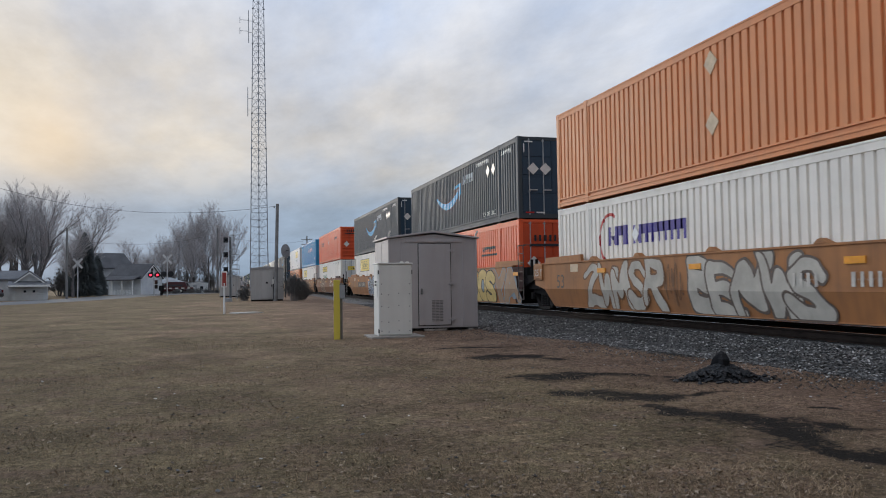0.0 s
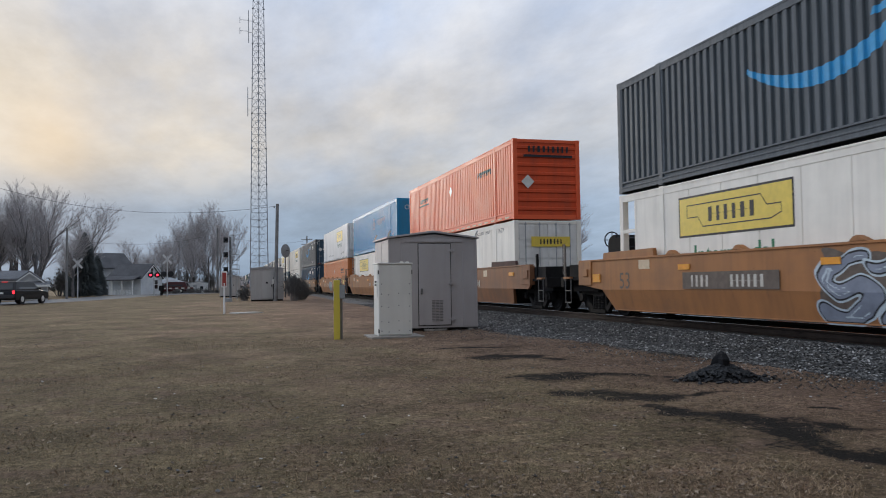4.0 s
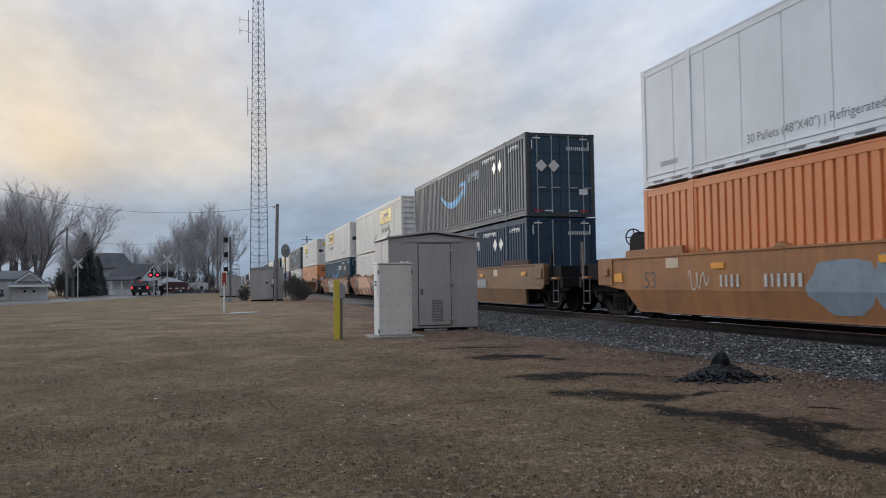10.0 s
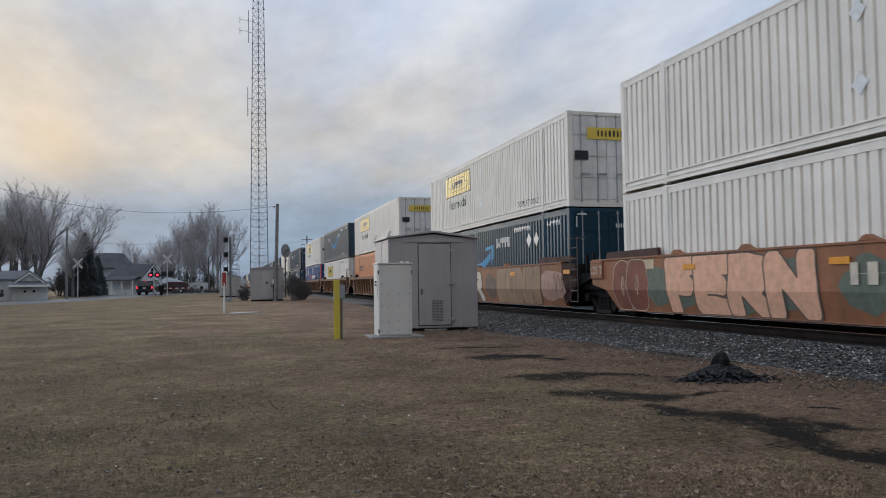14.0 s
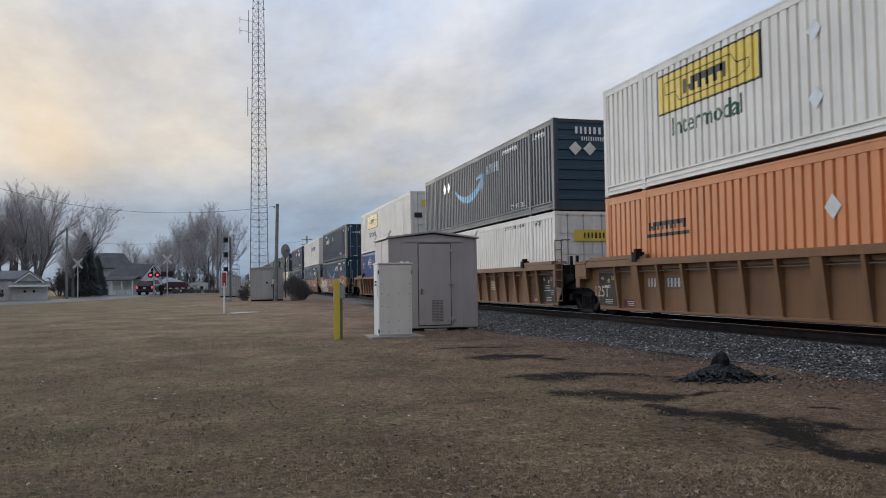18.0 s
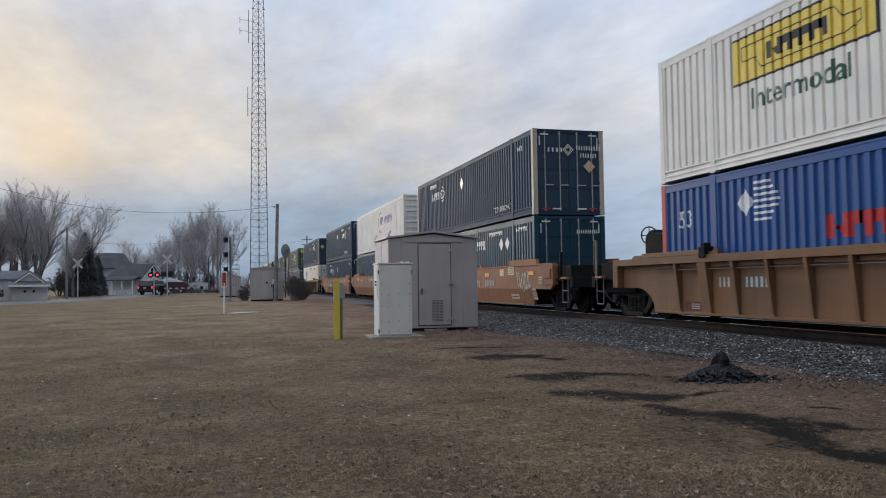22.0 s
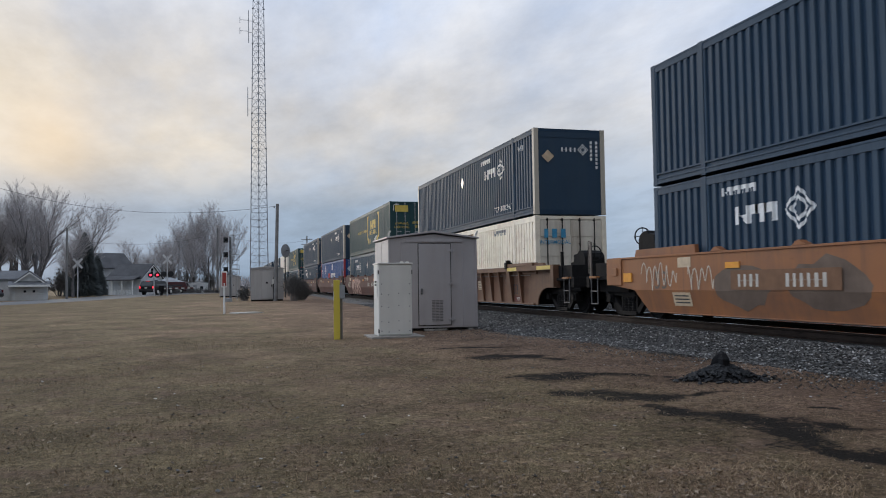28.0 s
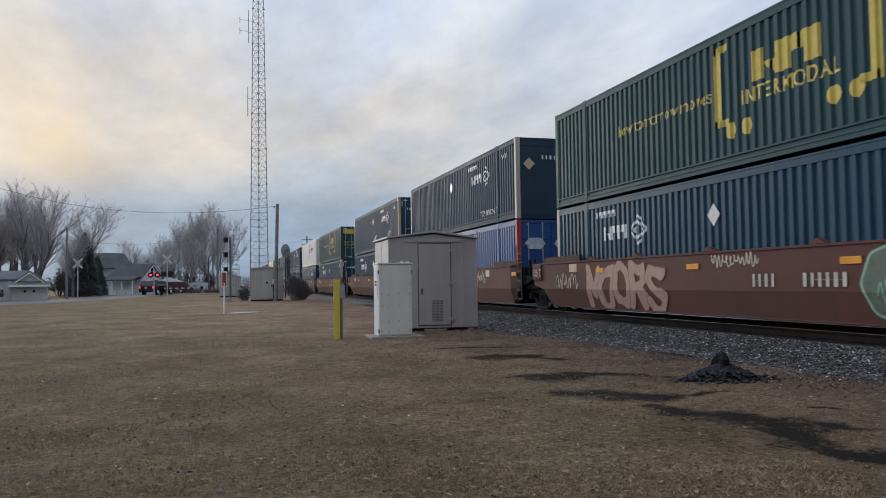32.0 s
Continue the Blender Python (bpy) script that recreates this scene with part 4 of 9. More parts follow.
# ---- well cars ----
def plate_side(lead, rear):
    """Smooth side sill: upright above, raked inward below, its ends cut away over the wheels."""
    def make():
        b = Mesh()
        y0, y1 = lead, rear
        xo, xi = -1.525, -1.44
        b.prism([(y0, 1.30), (min(y0 + 0.2, max(-0.4, y0)), 1.16), (LONG + 0.62, 1.16), (y1, 1.30), (y1, 1.95), (y0, 1.95)][:6], "x", xo, xi)
        n0 = len(b.v)
        foot = max(-0.15, y0)
        out = [(xo, max(-0.4, y0), 1.16), (xo, LONG + 0.62, 1.16), (-1.40, LONG + 0.15, 0.65), (-1.40, foot, 0.65)]
        inn = [(xi, max(-0.4, y0), 1.16), (xi, LONG + 0.62, 1.16), (-1.30, LONG + 0.15, 0.65), (-1.30, foot, 0.65)]
        b.v += out + inn
        b.f += [tuple(n0 + k for k in q) for q in ((0, 1, 2, 3), (7, 6, 5, 4), (3, 2, 6, 7), (0, 3, 7, 4), (1, 5, 6, 2))]
        b.box(-1.55, -1.38, y0 + 0.02, y1 - 0.02, 1.93, 1.975)
        b.box(-1.42, -1.26, -0.1, LONG + 0.1, 0.637, 0.66)
        return b.data("side_sill", None, 0.006)
    return shared(("plate_side", lead, rear), make)


def rib_sill(lead, rear):
    """Side sheet set back under a heavy top chord."""
    def make():
        def arch(end):
            """The cut over the wheels, from the end of the sill down to its foot."""
            cut = [(-1.1 + 0.82 * math.sin(radians(11.25 * k)), 0.64 + 0.57 * math.cos(radians(11.25 * k))) for k in range(0, 9)]
            return [(-end, 1.21)] + [(y, z) for y, z in cut if y > -end + 0.05]
        far = [(LONG - y, z) for y, z in arch(rear - LONG)]
        outline = arch(-lead) + far[::-1] + [(rear, 1.80), (lead, 1.80)]
        return Mesh().prism(outline, "x", -1.37, -1.33).data("side_sheet")
    return shared(("rib_sill", lead, rear), make)


def rib_chord(lead, rear):
    """Heavy top chord with its end posts, and the flange along the foot of the sheet."""
    def make():
        b = Mesh().box(-1.56, -1.33, lead, rear, 1.76, 1.92)
        for e in (lead, rear - 0.24):
            b.box(-1.56, -1.372, e, e + 0.24, 1.22, 1.762)
        return b.data("top_chord", None, 0.006)
    return shared(("rib_chord", lead, rear), make)


def sill_rib(half):
    """Tapered post on the side sheet, deepest under the chord."""
    def make():
        b = Mesh().prism([(-1.555, 1.765), (-1.43, 0.70), (-1.36, 0.70), (-1.36, 1.765)], "y", -half, half)
        b.box(-1.45, -1.36, -half - 0.03, half + 0.03, 0.66, 0.715)
        return b.data("rib", None, 0.006)
    return shared(("sill_rib", half), make)


def end_guide(flip, low):
    """Raised plate along the sill beside the box's corner."""
    def make():
        pts = [(-0.62, 1.975), (1.95, 1.975), (1.92, 2.16), (-0.55, 2.14)]
        if low:
            pts = [(-1.1, 1.92), (2.4, 1.92), (2.4, 2.02), (2.25, 2.02), (2.2, 1.98), (-1.0, 2.0)]
        if flip:
            pts = [(LONG - y, z) for y, z in pts]
        return Mesh().prism(pts, "x", -1.50, -1.40).data("end_guide", None, 0.006)
    return shared(("end_guide", flip, low), make)


def wheelset():
    def make():
        b = Mesh()
        r = 0.483
        for s in (-1, 1):
            x = s * 0.7175
            b.tube((x - 0.065, 0, 0), (x + 0.065, 0, 0), r, r, 28)
            b.tube((x - s * 0.08, 0, 0), (x - s * 0.045, 0, 0), r + 0.028, r + 0.028, 28)
            b.tube((x + s * 0.055, 0, 0), (x + s * 0.085, 0, 0), r * 0.86, r * 0.8, 24)
            b.tube((x + s * 0.06, 0, 0), (x + s * 0.16, 0, 0), 0.13, 0.11, 14)
            for k in range(6):
                a = k * math.pi / 3
                b.box(x + s * 0.08 - 0.01, x + s * 0.08 + 0.01, 0.24 * math.cos(a) - 0.03, 0.24 * math.cos(a) + 0.03, 0.24 * math.sin(a) - 0.03, 0.24 * math.sin(a) + 0.03)
        b.tube((-1.1, 0, 0), (1.1, 0, 0), 0.085, 0.085, 12)
        return b.data("wheelset", STEEL)
    return shared("wheelset", make)


def side_frame():
    """Cast side frame: a truss with open windows and a nest of springs."""
    def make():
        b = Mesh()
        b.prism([(-1.18, 1.03), (-0.9, 1.15), (0.9, 1.15), (1.18, 1.03), (1.18, 0.93), (0.86, 1.0), (-0.86, 1.0), (-1.18, 0.93)], "x", -1.06, -0.92)
        for s in (-1, 1):
            d = [(0.98, 0.99), (0.86, 1.02), (0.36, 0.64), (0.40, 0.53), (0.52, 0.56)]
            b.prism([(s * y, z) for y, z in (d if s > 0 else d[::-1])], "x", -1.05, -0.93)
            c = [(0.33, 0.62), (0.42, 0.62), (0.42, 1.02), (0.33, 1.02)]
            b.prism([(s * y, z) for y, z in (c if s > 0 else c[::-1])], "x", -1.04, -0.94)
            b.box(-1.12, -0.9, s * 0.95 - 0.17, s * 0.95 + 0.17, 0.82, 1.04)
            b.tube((-1.16, s * 0.91, 0.927), (-1.10, s * 0.91, 0.927), 0.115, 0.115, 12)
        b.box(-1.10, -0.88, -0.44, 0.44, 0.50, 0.60)
        return b.data("side_frame", CAST, 0.01)
    return shared("side_frame", make)


def coil_spring():
    """One coil spring as a turned body with a groove for each coil."""
    def make():
        b = Mesh()
        n, m = 10, 11
        for j in range(m):
            r = 0.085 if j % 2 else 0.066
            for k in range(n):
                a = 2 * math.pi * k / n
                b.v.append((r * math.cos(a), r * math.sin(a), 0.60 + 0.036 * j))
        b.f = [(j * n + k, j * n + (k + 1) % n, (j + 1) * n + (k + 1) % n, (j + 1) * n + k) for j in range(m - 1) for k in range(n)]
        return b.data("spring", CAST)
    return shared("coil_spring", make)


def truck(car, y, spin):
    t = part("truck", shared("bolster", lambda: Mesh().box(-1.05, 1.05, -0.22, 0.22, 0.95, 1.18).box(-0.3, 0.3, -0.3, 0.3, 1.18, 1.34).data("truck", STEEL, 0.02)), None, car, "near-black cast steel wheel truck", m=pose(0, y, 0))
    sf = side_frame()
    part("side_frame", sf, None, t)
    part("side_frame", sf, None, t, m=pose(0, 0, 0, 0, 0, 180))
    for dy in (-0.2, 0.0, 0.2):
        part("spring", coil_spring(), None, t, m=pose(-1.0, dy, 0))
    part("bolster_end", shared("bolster_end", lambda: Mesh().box(-1.07, -0.93, -0.31, 0.31, 0.96, 1.10).data("bolster_end", CAST, 0.01)), None, t)
    for dy in (-0.91, 0.91):
        w = part("wheelset", wheelset(), None, t, m=pose(0, dy, RAIL + 0.483))
        if spin:
            SPINNING.append((w, dy))


SPINNING = []


def ladder(car, y0, y1, z0, z1, mat, x=-1.56):
    b = Mesh()
    for y in (y0, y1):
        b.tube((x, y, z0), (x, y, z1), 0.018, n=6)
        b.tube((x, y, z1), (x + 0.28, y, z1), 0.018, n=6)
    n = max(2, round((z1 - z0) / 0.32))
    for k in range(n):
        b.tube((x, y0, z0 + 0.02 + k * (z1 - z0) / n), (x, y1, z0 + 0.02 + k * (z1 - z0) / n), 0.016, n=6)
    part("ladder", b, mat, car)


# Sprayed letter shapes as pen lines in a unit square, and how each pen line runs.
PEN = {
    "S": (((.86, .80), (.62, .93), (.30, .90), (.16, .70), (.34, .55), (.66, .45), (.84, .28), (.66, .08), (.36, .06), (.12, .20)),),
    "O": (((.5, .94), (.22, .84), (.10, .5), (.22, .16), (.5, .06), (.78, .16), (.90, .5), (.78, .84), (.5, .94)),),
    "G": (((.86, .78), (.62, .93), (.30, .86), (.12, .55), (.20, .20), (.50, .06), (.84, .16), (.86, .44), (.58, .44)),),
    "E": (((.84, .90), (.18, .88), (.14, .10), (.86, .10)), ((.16, .50), (.70, .52))),
    "B": (((.16, .92), (.16, .08)), ((.16, .92), (.66, .86), (.72, .62), (.20, .52)), ((.20, .52), (.82, .42), (.78, .14), (.16, .08))),
    "T": (((.06, .88), (.94, .92)), ((.5, .90), (.48, .06))),
    "M": (((.10, .06), (.20, .92), (.50, .40), (.80, .92), (.92, .06)),),
    "R": (((.18, .06), (.16, .92), (.70, .86), (.74, .58), (.22, .48)), ((.46, .48), (.92, .06))),
    "F": (((.20, .04), (.16, .88), (.90, .94)), ((.20, .50), (.68, .54))),
    "N": (((.14, .06), (.18, .92), (.82, .10), (.86, .94)),),
    "K": (((.16, .94), (.18, .06)), ((.86, .94), (.24, .46), (.92, .06))),
    "A": (((.06, .06), (.48, .94), (.92, .06)), ((.26, .36), (.74, .36))),
    "Y": (((.08, .94), (.50, .50), (.90, .94)), ((.50, .50), (.46, .06))),
    "W": (((.06, .94), (.26, .08), (.50, .70), (.72, .08), (.94, .94)),),
    "Z": (((.10, .88), (.90, .90), (.12, .12), (.94, .10)),),
}


def pen_field(pens, X, Z, wide, tall, thick, flare):
    """Distance to the pen lines of one letter, less their half width, over a grid."""
    D = np.full(X.shape, 9.0)
    for pts in pens:
        n = len(pts) - 1
        for k in range(n):
            (ax, az), (bx, bz) = pts[k], pts[k + 1]
            ax, bx, az, bz = ax * wide, bx * wide, az * tall, bz * tall
            L = max(1e-6, (bx - ax) ** 2 + (bz - az) ** 2)
            t = np.clip(((X - ax) * (bx - ax) + (Z - az) * (bz - az)) / L, 0, 1)
            d = np.hypot(X - ax - t * (bx - ax), Z - az - t * (bz - az))
            along = (k + t) / n
            D = np.minimum(D, d - thick * (1 + flare * (2 * along - 1)))
    return D


def inside(D, xs, zs):
    """The region where D is below zero as one flat mesh, its edge cut true within the cells."""
    b, seen = Mesh(), {}

    def corner(j, i):
        if (j, i) not in seen:
            seen[j, i] = len(b.v)
            b.v.append((xs[i], zs[j], 0.0))
        return seen[j, i]

    def between(j, i, q, p):
        key = (j, i, q, p) if (j, i) < (q, p) else (q, p, j, i)
        if key not in seen:
            u = D[j, i] / (D[j, i] - D[q, p])
            seen[key] = len(b.v)
            b.v.append((xs[i] + u * (xs[p] - xs[i]), zs[j] + u * (zs[q] - zs[j]), 0.0))
        return seen[key]

    S = D < 0
    hit = S[:-1, :-1] | S[1:, :-1] | S[:-1, 1:] | S[1:, 1:]
    for j, i in zip(*np.nonzero(hit)):
        ring_ = ((j, i), (j, i + 1), (j + 1, i + 1), (j + 1, i))
        f = []
        for a, c in zip(ring_, ring_[1:] + ring_[:1]):
            if S[a]:
                f.append(corner(*a))
            if S[a] != S[c]:
                f.append(between(*a, *c))
        if len(f) > 2:
            b.f.append(tuple(f))
    return b


def piece(car, text, left, right, inks, low=0.70, high=1.88, thick=0.17, flare=0.0, wild=0.0, edge=0.045, lean=0.0, overlap=1.12, seed=1, halo=None):
    """A sprayed piece: letters side by side, each over its outline. inks: fill, outline and, if given, the glow behind it all."""
    rnd = random.Random(seed)
    step, cell = (left - right) / len(text), 0.032
    tall = high - low
    fields = []
    for k, ch in enumerate(text):
        wide = step * overlap
        x0 = (k + 0.5) * step - wide / 2
        up, grow_ = rnd.uniform(-0.05, 0.05) * tall, rnd.uniform(0.9, 1.0)
        xs = np.arange(-0.45, wide + 0.45, cell)
        zs = np.arange(-0.30, tall + 0.30, cell)
        X, Z = np.meshgrid(xs, zs)
        sx, sz = rnd.uniform(0, 9), rnd.uniform(0, 9)
        wx = wild * (np.sin(3.1 * Z / tall + sx) * 0.10 + np.sin(7.3 * Z / tall + 2 * sx) * 0.04) + lean * (Z - tall / 2)
        wz = wild * (np.sin(3.7 * X / wide + sz) * 0.09 + np.sin(8.1 * X / wide + 2 * sz) * 0.04)
        D = pen_field(PEN[ch], X - wx, (Z - up - wz) / grow_, wide, tall, thick, flare)
        # spray stays on the plate: between its foot and its upper edge
        D = np.maximum(D, np.maximum(low + Z - 1.90, 0.675 - low - Z))
        fields.append((D, xs - (left - right) / 2 + x0, zs + low))
    mid = (left + right) / 2
    if len(inks) > 2:
        xs = np.arange(-(left - right) / 2 - 0.3, (left - right) / 2 + 0.3, 0.06)
        zs = np.arange(0.66, 1.93, 0.06)
        X, Z = np.meshgrid(xs, zs)
        half = (left - right) / 2
        D = np.maximum(np.abs(X) - half + 0.10 * np.sin(6 * Z + seed), np.abs(Z - (low + high) / 2) - tall / 2 * (0.90 + 0.10 * np.sin(2.3 * X + seed) + 0.06 * np.sin(6.1 * X)))
        side_art(car, "graffiti_ground", inside(D, xs, zs), mid, inks[2], 0.7)
    for k, (D, xs, zs) in enumerate(fields):
        if halo:
            side_art(car, "graffiti_outline", inside(D - edge - 0.035, xs, zs), mid, halo, 1.0 + 0.6 * k)
        side_art(car, "graffiti_outline", inside(D - edge, xs, zs), mid, inks[1], 1.2 + 0.6 * k)
        side_art(car, "graffiti", inside(D, xs, zs), mid, inks[0], 1.4 + 0.6 * k)
        if halo:
            lit = np.maximum(np.abs(D + thick * 0.55) - 0.014, np.sin(5 * (xs[None, :] + zs[:, None]) + seed) * 0.2)
            if (lit < 0).any():
                tagged(side_art(car, "graffiti_highlight", inside(lit, xs, zs), mid, halo, 1.55 + 0.6 * k), kind="stuff")


def side_art(car, name, shape, y, ink, lay, z=0.0, wide=None):
    """Paint on the smooth side sill, which leans in below its fold."""
    bm = bmesh.new()
    if isinstance(shape, Mesh):
        me = bpy.data.meshes.new("m")
        me.from_pydata(shape.v, [], shape.f)
    else:
        me = shape
    bm.from_mesh(me)
    bmesh.ops.remove_doubles(bm, verts=bm.verts, dist=0.0005)
    k = 1.0
    if wide:
        k = wide / max(0.05, max(v.co.x for v in bm.verts) - min(v.co.x for v in bm.verts))
        k = min(k, 3.0)
    for v in bm.verts:
        v.co = Vector((0, y - v.co.x * k, z + v.co.y))
    bmesh.ops.bisect_plane(bm, geom=[*bm.verts, *bm.edges, *bm.faces], plane_co=(0, 0, 1.16), plane_no=(0, 0, 1))
    for v in bm.verts:
        v.co.x = -1.525 - 0.004 * lay + max(0.0, 1.16 - v.co.z) * 0.2315
    for f in bm.faces:
        f.normal_update()
        if f.normal.x > 0:
            f.normal_flip()
    out = bpy.data.meshes.new(name)
    bm.to_mesh(out)
    bm.free()
    out.materials.append(INK[ink])
    return part(name, out, None, car)


def scribble(car, seed, y, z, wide, high, ink):
    """A thin sprayed tag as one wandering line."""
    rnd = random.Random(seed)
    loops = max(3, round(wide / high * 2.4))
    tall = [rnd.uniform(0.35, 1.0) for _ in range(loops + 2)]
    fat = [rnd.uniform(-0.9, 1.3) for _ in range(loops + 2)]
    pts = []
    for k in range(loops * 12 + 1):
        u = k / 12
        i, f = int(u), u - int(u)
        t, w = tall[i] * (1 - f) + tall[i + 1] * f, fat[i] * (1 - f) + fat[i + 1] * f
        pts.append((-wide / 2 + wide * u / loops + w * 0.3 * wide / loops * math.cos(6.283 * u), 0.5 * high * t * math.sin(6.283 * u) + 0.12 * high * math.sin(2.1 * u + seed)))
    b = stroke(pts, 0.014)
    side_art(car, "scribble", b, y, ink, 3, z)


def finish(car, art):
    """Sprayed paint on the side of a car."""
    for a in art:
        if a[0] == "piece":
            piece(car, *a[1:-1], **a[-1])
        elif a[0] == "patch":
            wild = random.Random(a[1])
            ring_ = [(a[3] / 2 * math.cos(k * 0.3927) * wild.uniform(0.8, 1.1), 1.27 + 0.52 * math.sin(k * 0.3927) * wild.uniform(0.75, 1.05)) for k in range(16)]
            side_art(car, "graffiti_patch", poly(*ring_), a[2], a[4], 0.35)
        elif a[0] == "plate":
            _, y, z, w, h = a
            side_art(car, "data_plate", rect(-w / 2, w / 2, -h / 2, h / 2), y, "tan", 2.8, z)
            for k in range(3 if h > 0.2 else 1):
                side_art(car, "data_row", rect(-w * 0.4, w * 0.4, -0.014, 0.014), y, "dark", 3.4, z + h * 0.25 * (k - (1 if h > 0.2 else 0)))
        elif a[0] == "backing":
            _, y, z, w, h, ink = a
            side_art(car, "number_panel", rect(-w / 2, w / 2, -h / 2, h / 2), y, ink, 5.2 if ink != "gold" else 3, z)
        elif a[0] == "tag":
            scribble(car, *a[1:])
        elif a[0] == "lettering":
            _, n, y, z, h, w, gap, ink = a
            side_art(car, "name_band", row_of(n, h, w, gap), y, ink, 6, z)
    return car


def well_car(style, colour, place, near=True, art=(), number=4.9):
    """One well of a car. place: 'lead', 'mid' or 'rear' in its set of three, or 'single'."""
    mat = CAR_PAINT[colour]
    words = {"plate": "smooth-sided well car", "rib": "rib-sided well car"}[style]
    tint = {"umber": "grimy dark brown", "rusty": "rust-red", "russet": "weathered russet", "tan": "weathered tan", "brown": "weathered brown", "ochre": "weathered ochre", "tawny": "weathered tawny", "mineral": "mineral red"}[colour]
    car = thing("well_car", label=f"{tint} steel {words} on the rails" + (", sprayed with graffiti" if art else ""), category="rail car", group="train of well cars")
    lead_end, rear_end = place in ("lead", "single"), place in ("rear", "single")
    lead = 0.1 if not lead_end and style == "plate" else (-0.62 if not lead_end else -1.98)
    rear = LONG + (1.38 if not rear_end else 1.98)
    if style == "plate":
        side = painted(plate_side(lead, rear), mat, ("plate", lead, rear))
    else:
        side = painted(rib_sill(lead, rear), mat, ("rib", lead, rear))
        chord = painted(rib_chord(lead, rear), mat, ("chord", lead, rear))
        part("top_chord", chord, None, car)
        part("top_chord", shared(("flip", chord.name), lambda: flipped(chord)), None, car)
        part("foot_flange", painted(shared("foot_flange", lambda: Mesh().box(-1.46, -1.372, -0.1, LONG + 0.1, 0.64, 0.69).data("foot_flange", None, 0.006)), mat, "foot_flange"), None, car)
        if place == "single":
            for y, w in ((-1.2, 1.1), (1.6, 0.9), (14.45, 0.5), (17.0, 1.0)):
                part("yellow_stripe", Mesh().box(-1.563, -1.555, y - w / 2, y + w / 2, 1.78, 1.90), INK["gold"], car, "worn yellow edge stripe")
    part("side_sill", side, None, car)
    part("side_sill", shared(("flip", side.name), lambda: flipped(side)), None, car)
    if style == "rib":
        for k in range(-7, 8):
            half = 0.15 if k in (-6, 0, 6) else 0.042
            me = painted(sill_rib(half), mat, ("sill_rib", half))
            part("rib", me, None, car, m=pose(0, 8.16 + k * 1.02, 0))
            part("rib", me, None, car, m=pose(0, 8.16 + k * 1.02, 0, 0, 0, 180))
        rod = shared("grab_rod", lambda: Mesh().tube((-1.47, -0.45, 1.62), (-1.47, 0.45, 1.62), 0.014, n=6).data("grab_rail", GRIP))
        for k in range(-8, 8):
            part("grab_rail", rod, None, car, m=pose(0, 8.67 + k * 1.02, 0))
        b = Mesh().box(-1.42, -1.372, -0.3, LONG + 0.3, 1.66, 1.757)
        part("upper_flange", painted(shared("upper_flange", lambda: b.data("upper_flange", None, 0.006)), mat, "upper_flange"), None, car)
        for y0, y1, yk in ((-0.3, 2.0, 2.14), (14.3, LONG + 0.5, 14.18)):
            part("chord_plate", painted(shared(("chord_plate", y0), lambda: Mesh().box(-1.565, -1.35, y0, y1, 1.922, 2.03).data("chord_plate", None, 0.01)), mat, ("chord_plate", y0)), None, car)
            part("corner_guide", shared(("corner_guide", yk), lambda: Mesh().box(-1.60, -1.36, yk - 0.11, yk + 0.11, 1.86, 2.09).box(-1.56, -1.40, yk - 0.07, yk + 0.07, 2.09, 2.17).data("corner_guide", STEEL, 0.015)), None, car)
    for flip in (False, True):
        low = style == "rib"
        g = painted(end_guide(flip, low), mat if low or colour in ("russet", "tan") else FLAP, ("guide", flip, low))
        part("end_guide", g, None, car)
        part("end_guide", shared(("guideflip", flip, colour, low), lambda: flipped(g)), None, car)
    floor = shared("well_floor", lambda: Mesh().box(-1.30, 1.30, -0.05, LONG + 0.05, 0.65, 0.706).data("well_floor", STEEL))
    part("well_floor", floor, None, car)
    bulk = shared("well_end", lambda: Mesh().prism([(-0.05, 0.66), (-0.55, 1.25), (-1.3, 1.45), (-1.3, 1.62), (-0.35, 1.62), (-0.05, 1.3)], "x", -1.31, 1.31).data("well_end", STEEL))
    part("well_end", bulk, None, car)
    part("well_end", bulk, None, car, m=TURN)
    if style == "rib":
        pass
    elif lead_end:
        part("corner_box", shared(("corner_box", colour, "lead"), lambda: Mesh().box(-1.55, -1.36, -2.0, -1.24, 1.30, 1.93).box(-1.58, -1.55, -1.86, -1.4, 1.5, 1.8).data("corner_box", mat, 0.01)), None, car)
    else:
        plate = Mesh()
        plate.v = [(x + dx, y, z) for dx in (0.0, 0.04) for x, y, z in ((-1.532, 0.12, 1.93), (-1.43, -0.62, 1.93), (-1.43, -0.62, 1.25), (-1.532, 0.12, 1.16), (-1.405, 0.12, 0.67))]
        plate.f = [(0, 1, 2, 3), (3, 2, 4), (8, 7, 6, 5), (9, 7, 8), (0, 5, 6, 1), (1, 6, 7, 2), (2, 7, 9, 4), (0, 3, 8, 5), (3, 4, 9, 8)]
        # this plate turns from the sky; its dark colour carries that shade
        part("end_plate", shared("end_plate", lambda: plate.data("end_plate", FLAP)), None, car, "dark bent end plate, its shade put into the colour")
    if rear_end and style == "plate":
        part("corner_box", shared(("corner_box", colour, "own_rear"), lambda: Mesh().box(-1.555, -1.36, LONG + 1.22, LONG + 1.99, 1.28, 1.94).box(-1.59, -1.555, LONG + 1.40, LONG + 1.66, 1.52, 1.72).data("corner_box", mat, 0.01)), None, car)
        part("reflector", shared("refl_rear", lambda: Mesh().box(-1.549, -1.52, LONG + 0.72, LONG + 1.12, 1.36, 1.58).data("reflector", INK["orange"])), None, car)
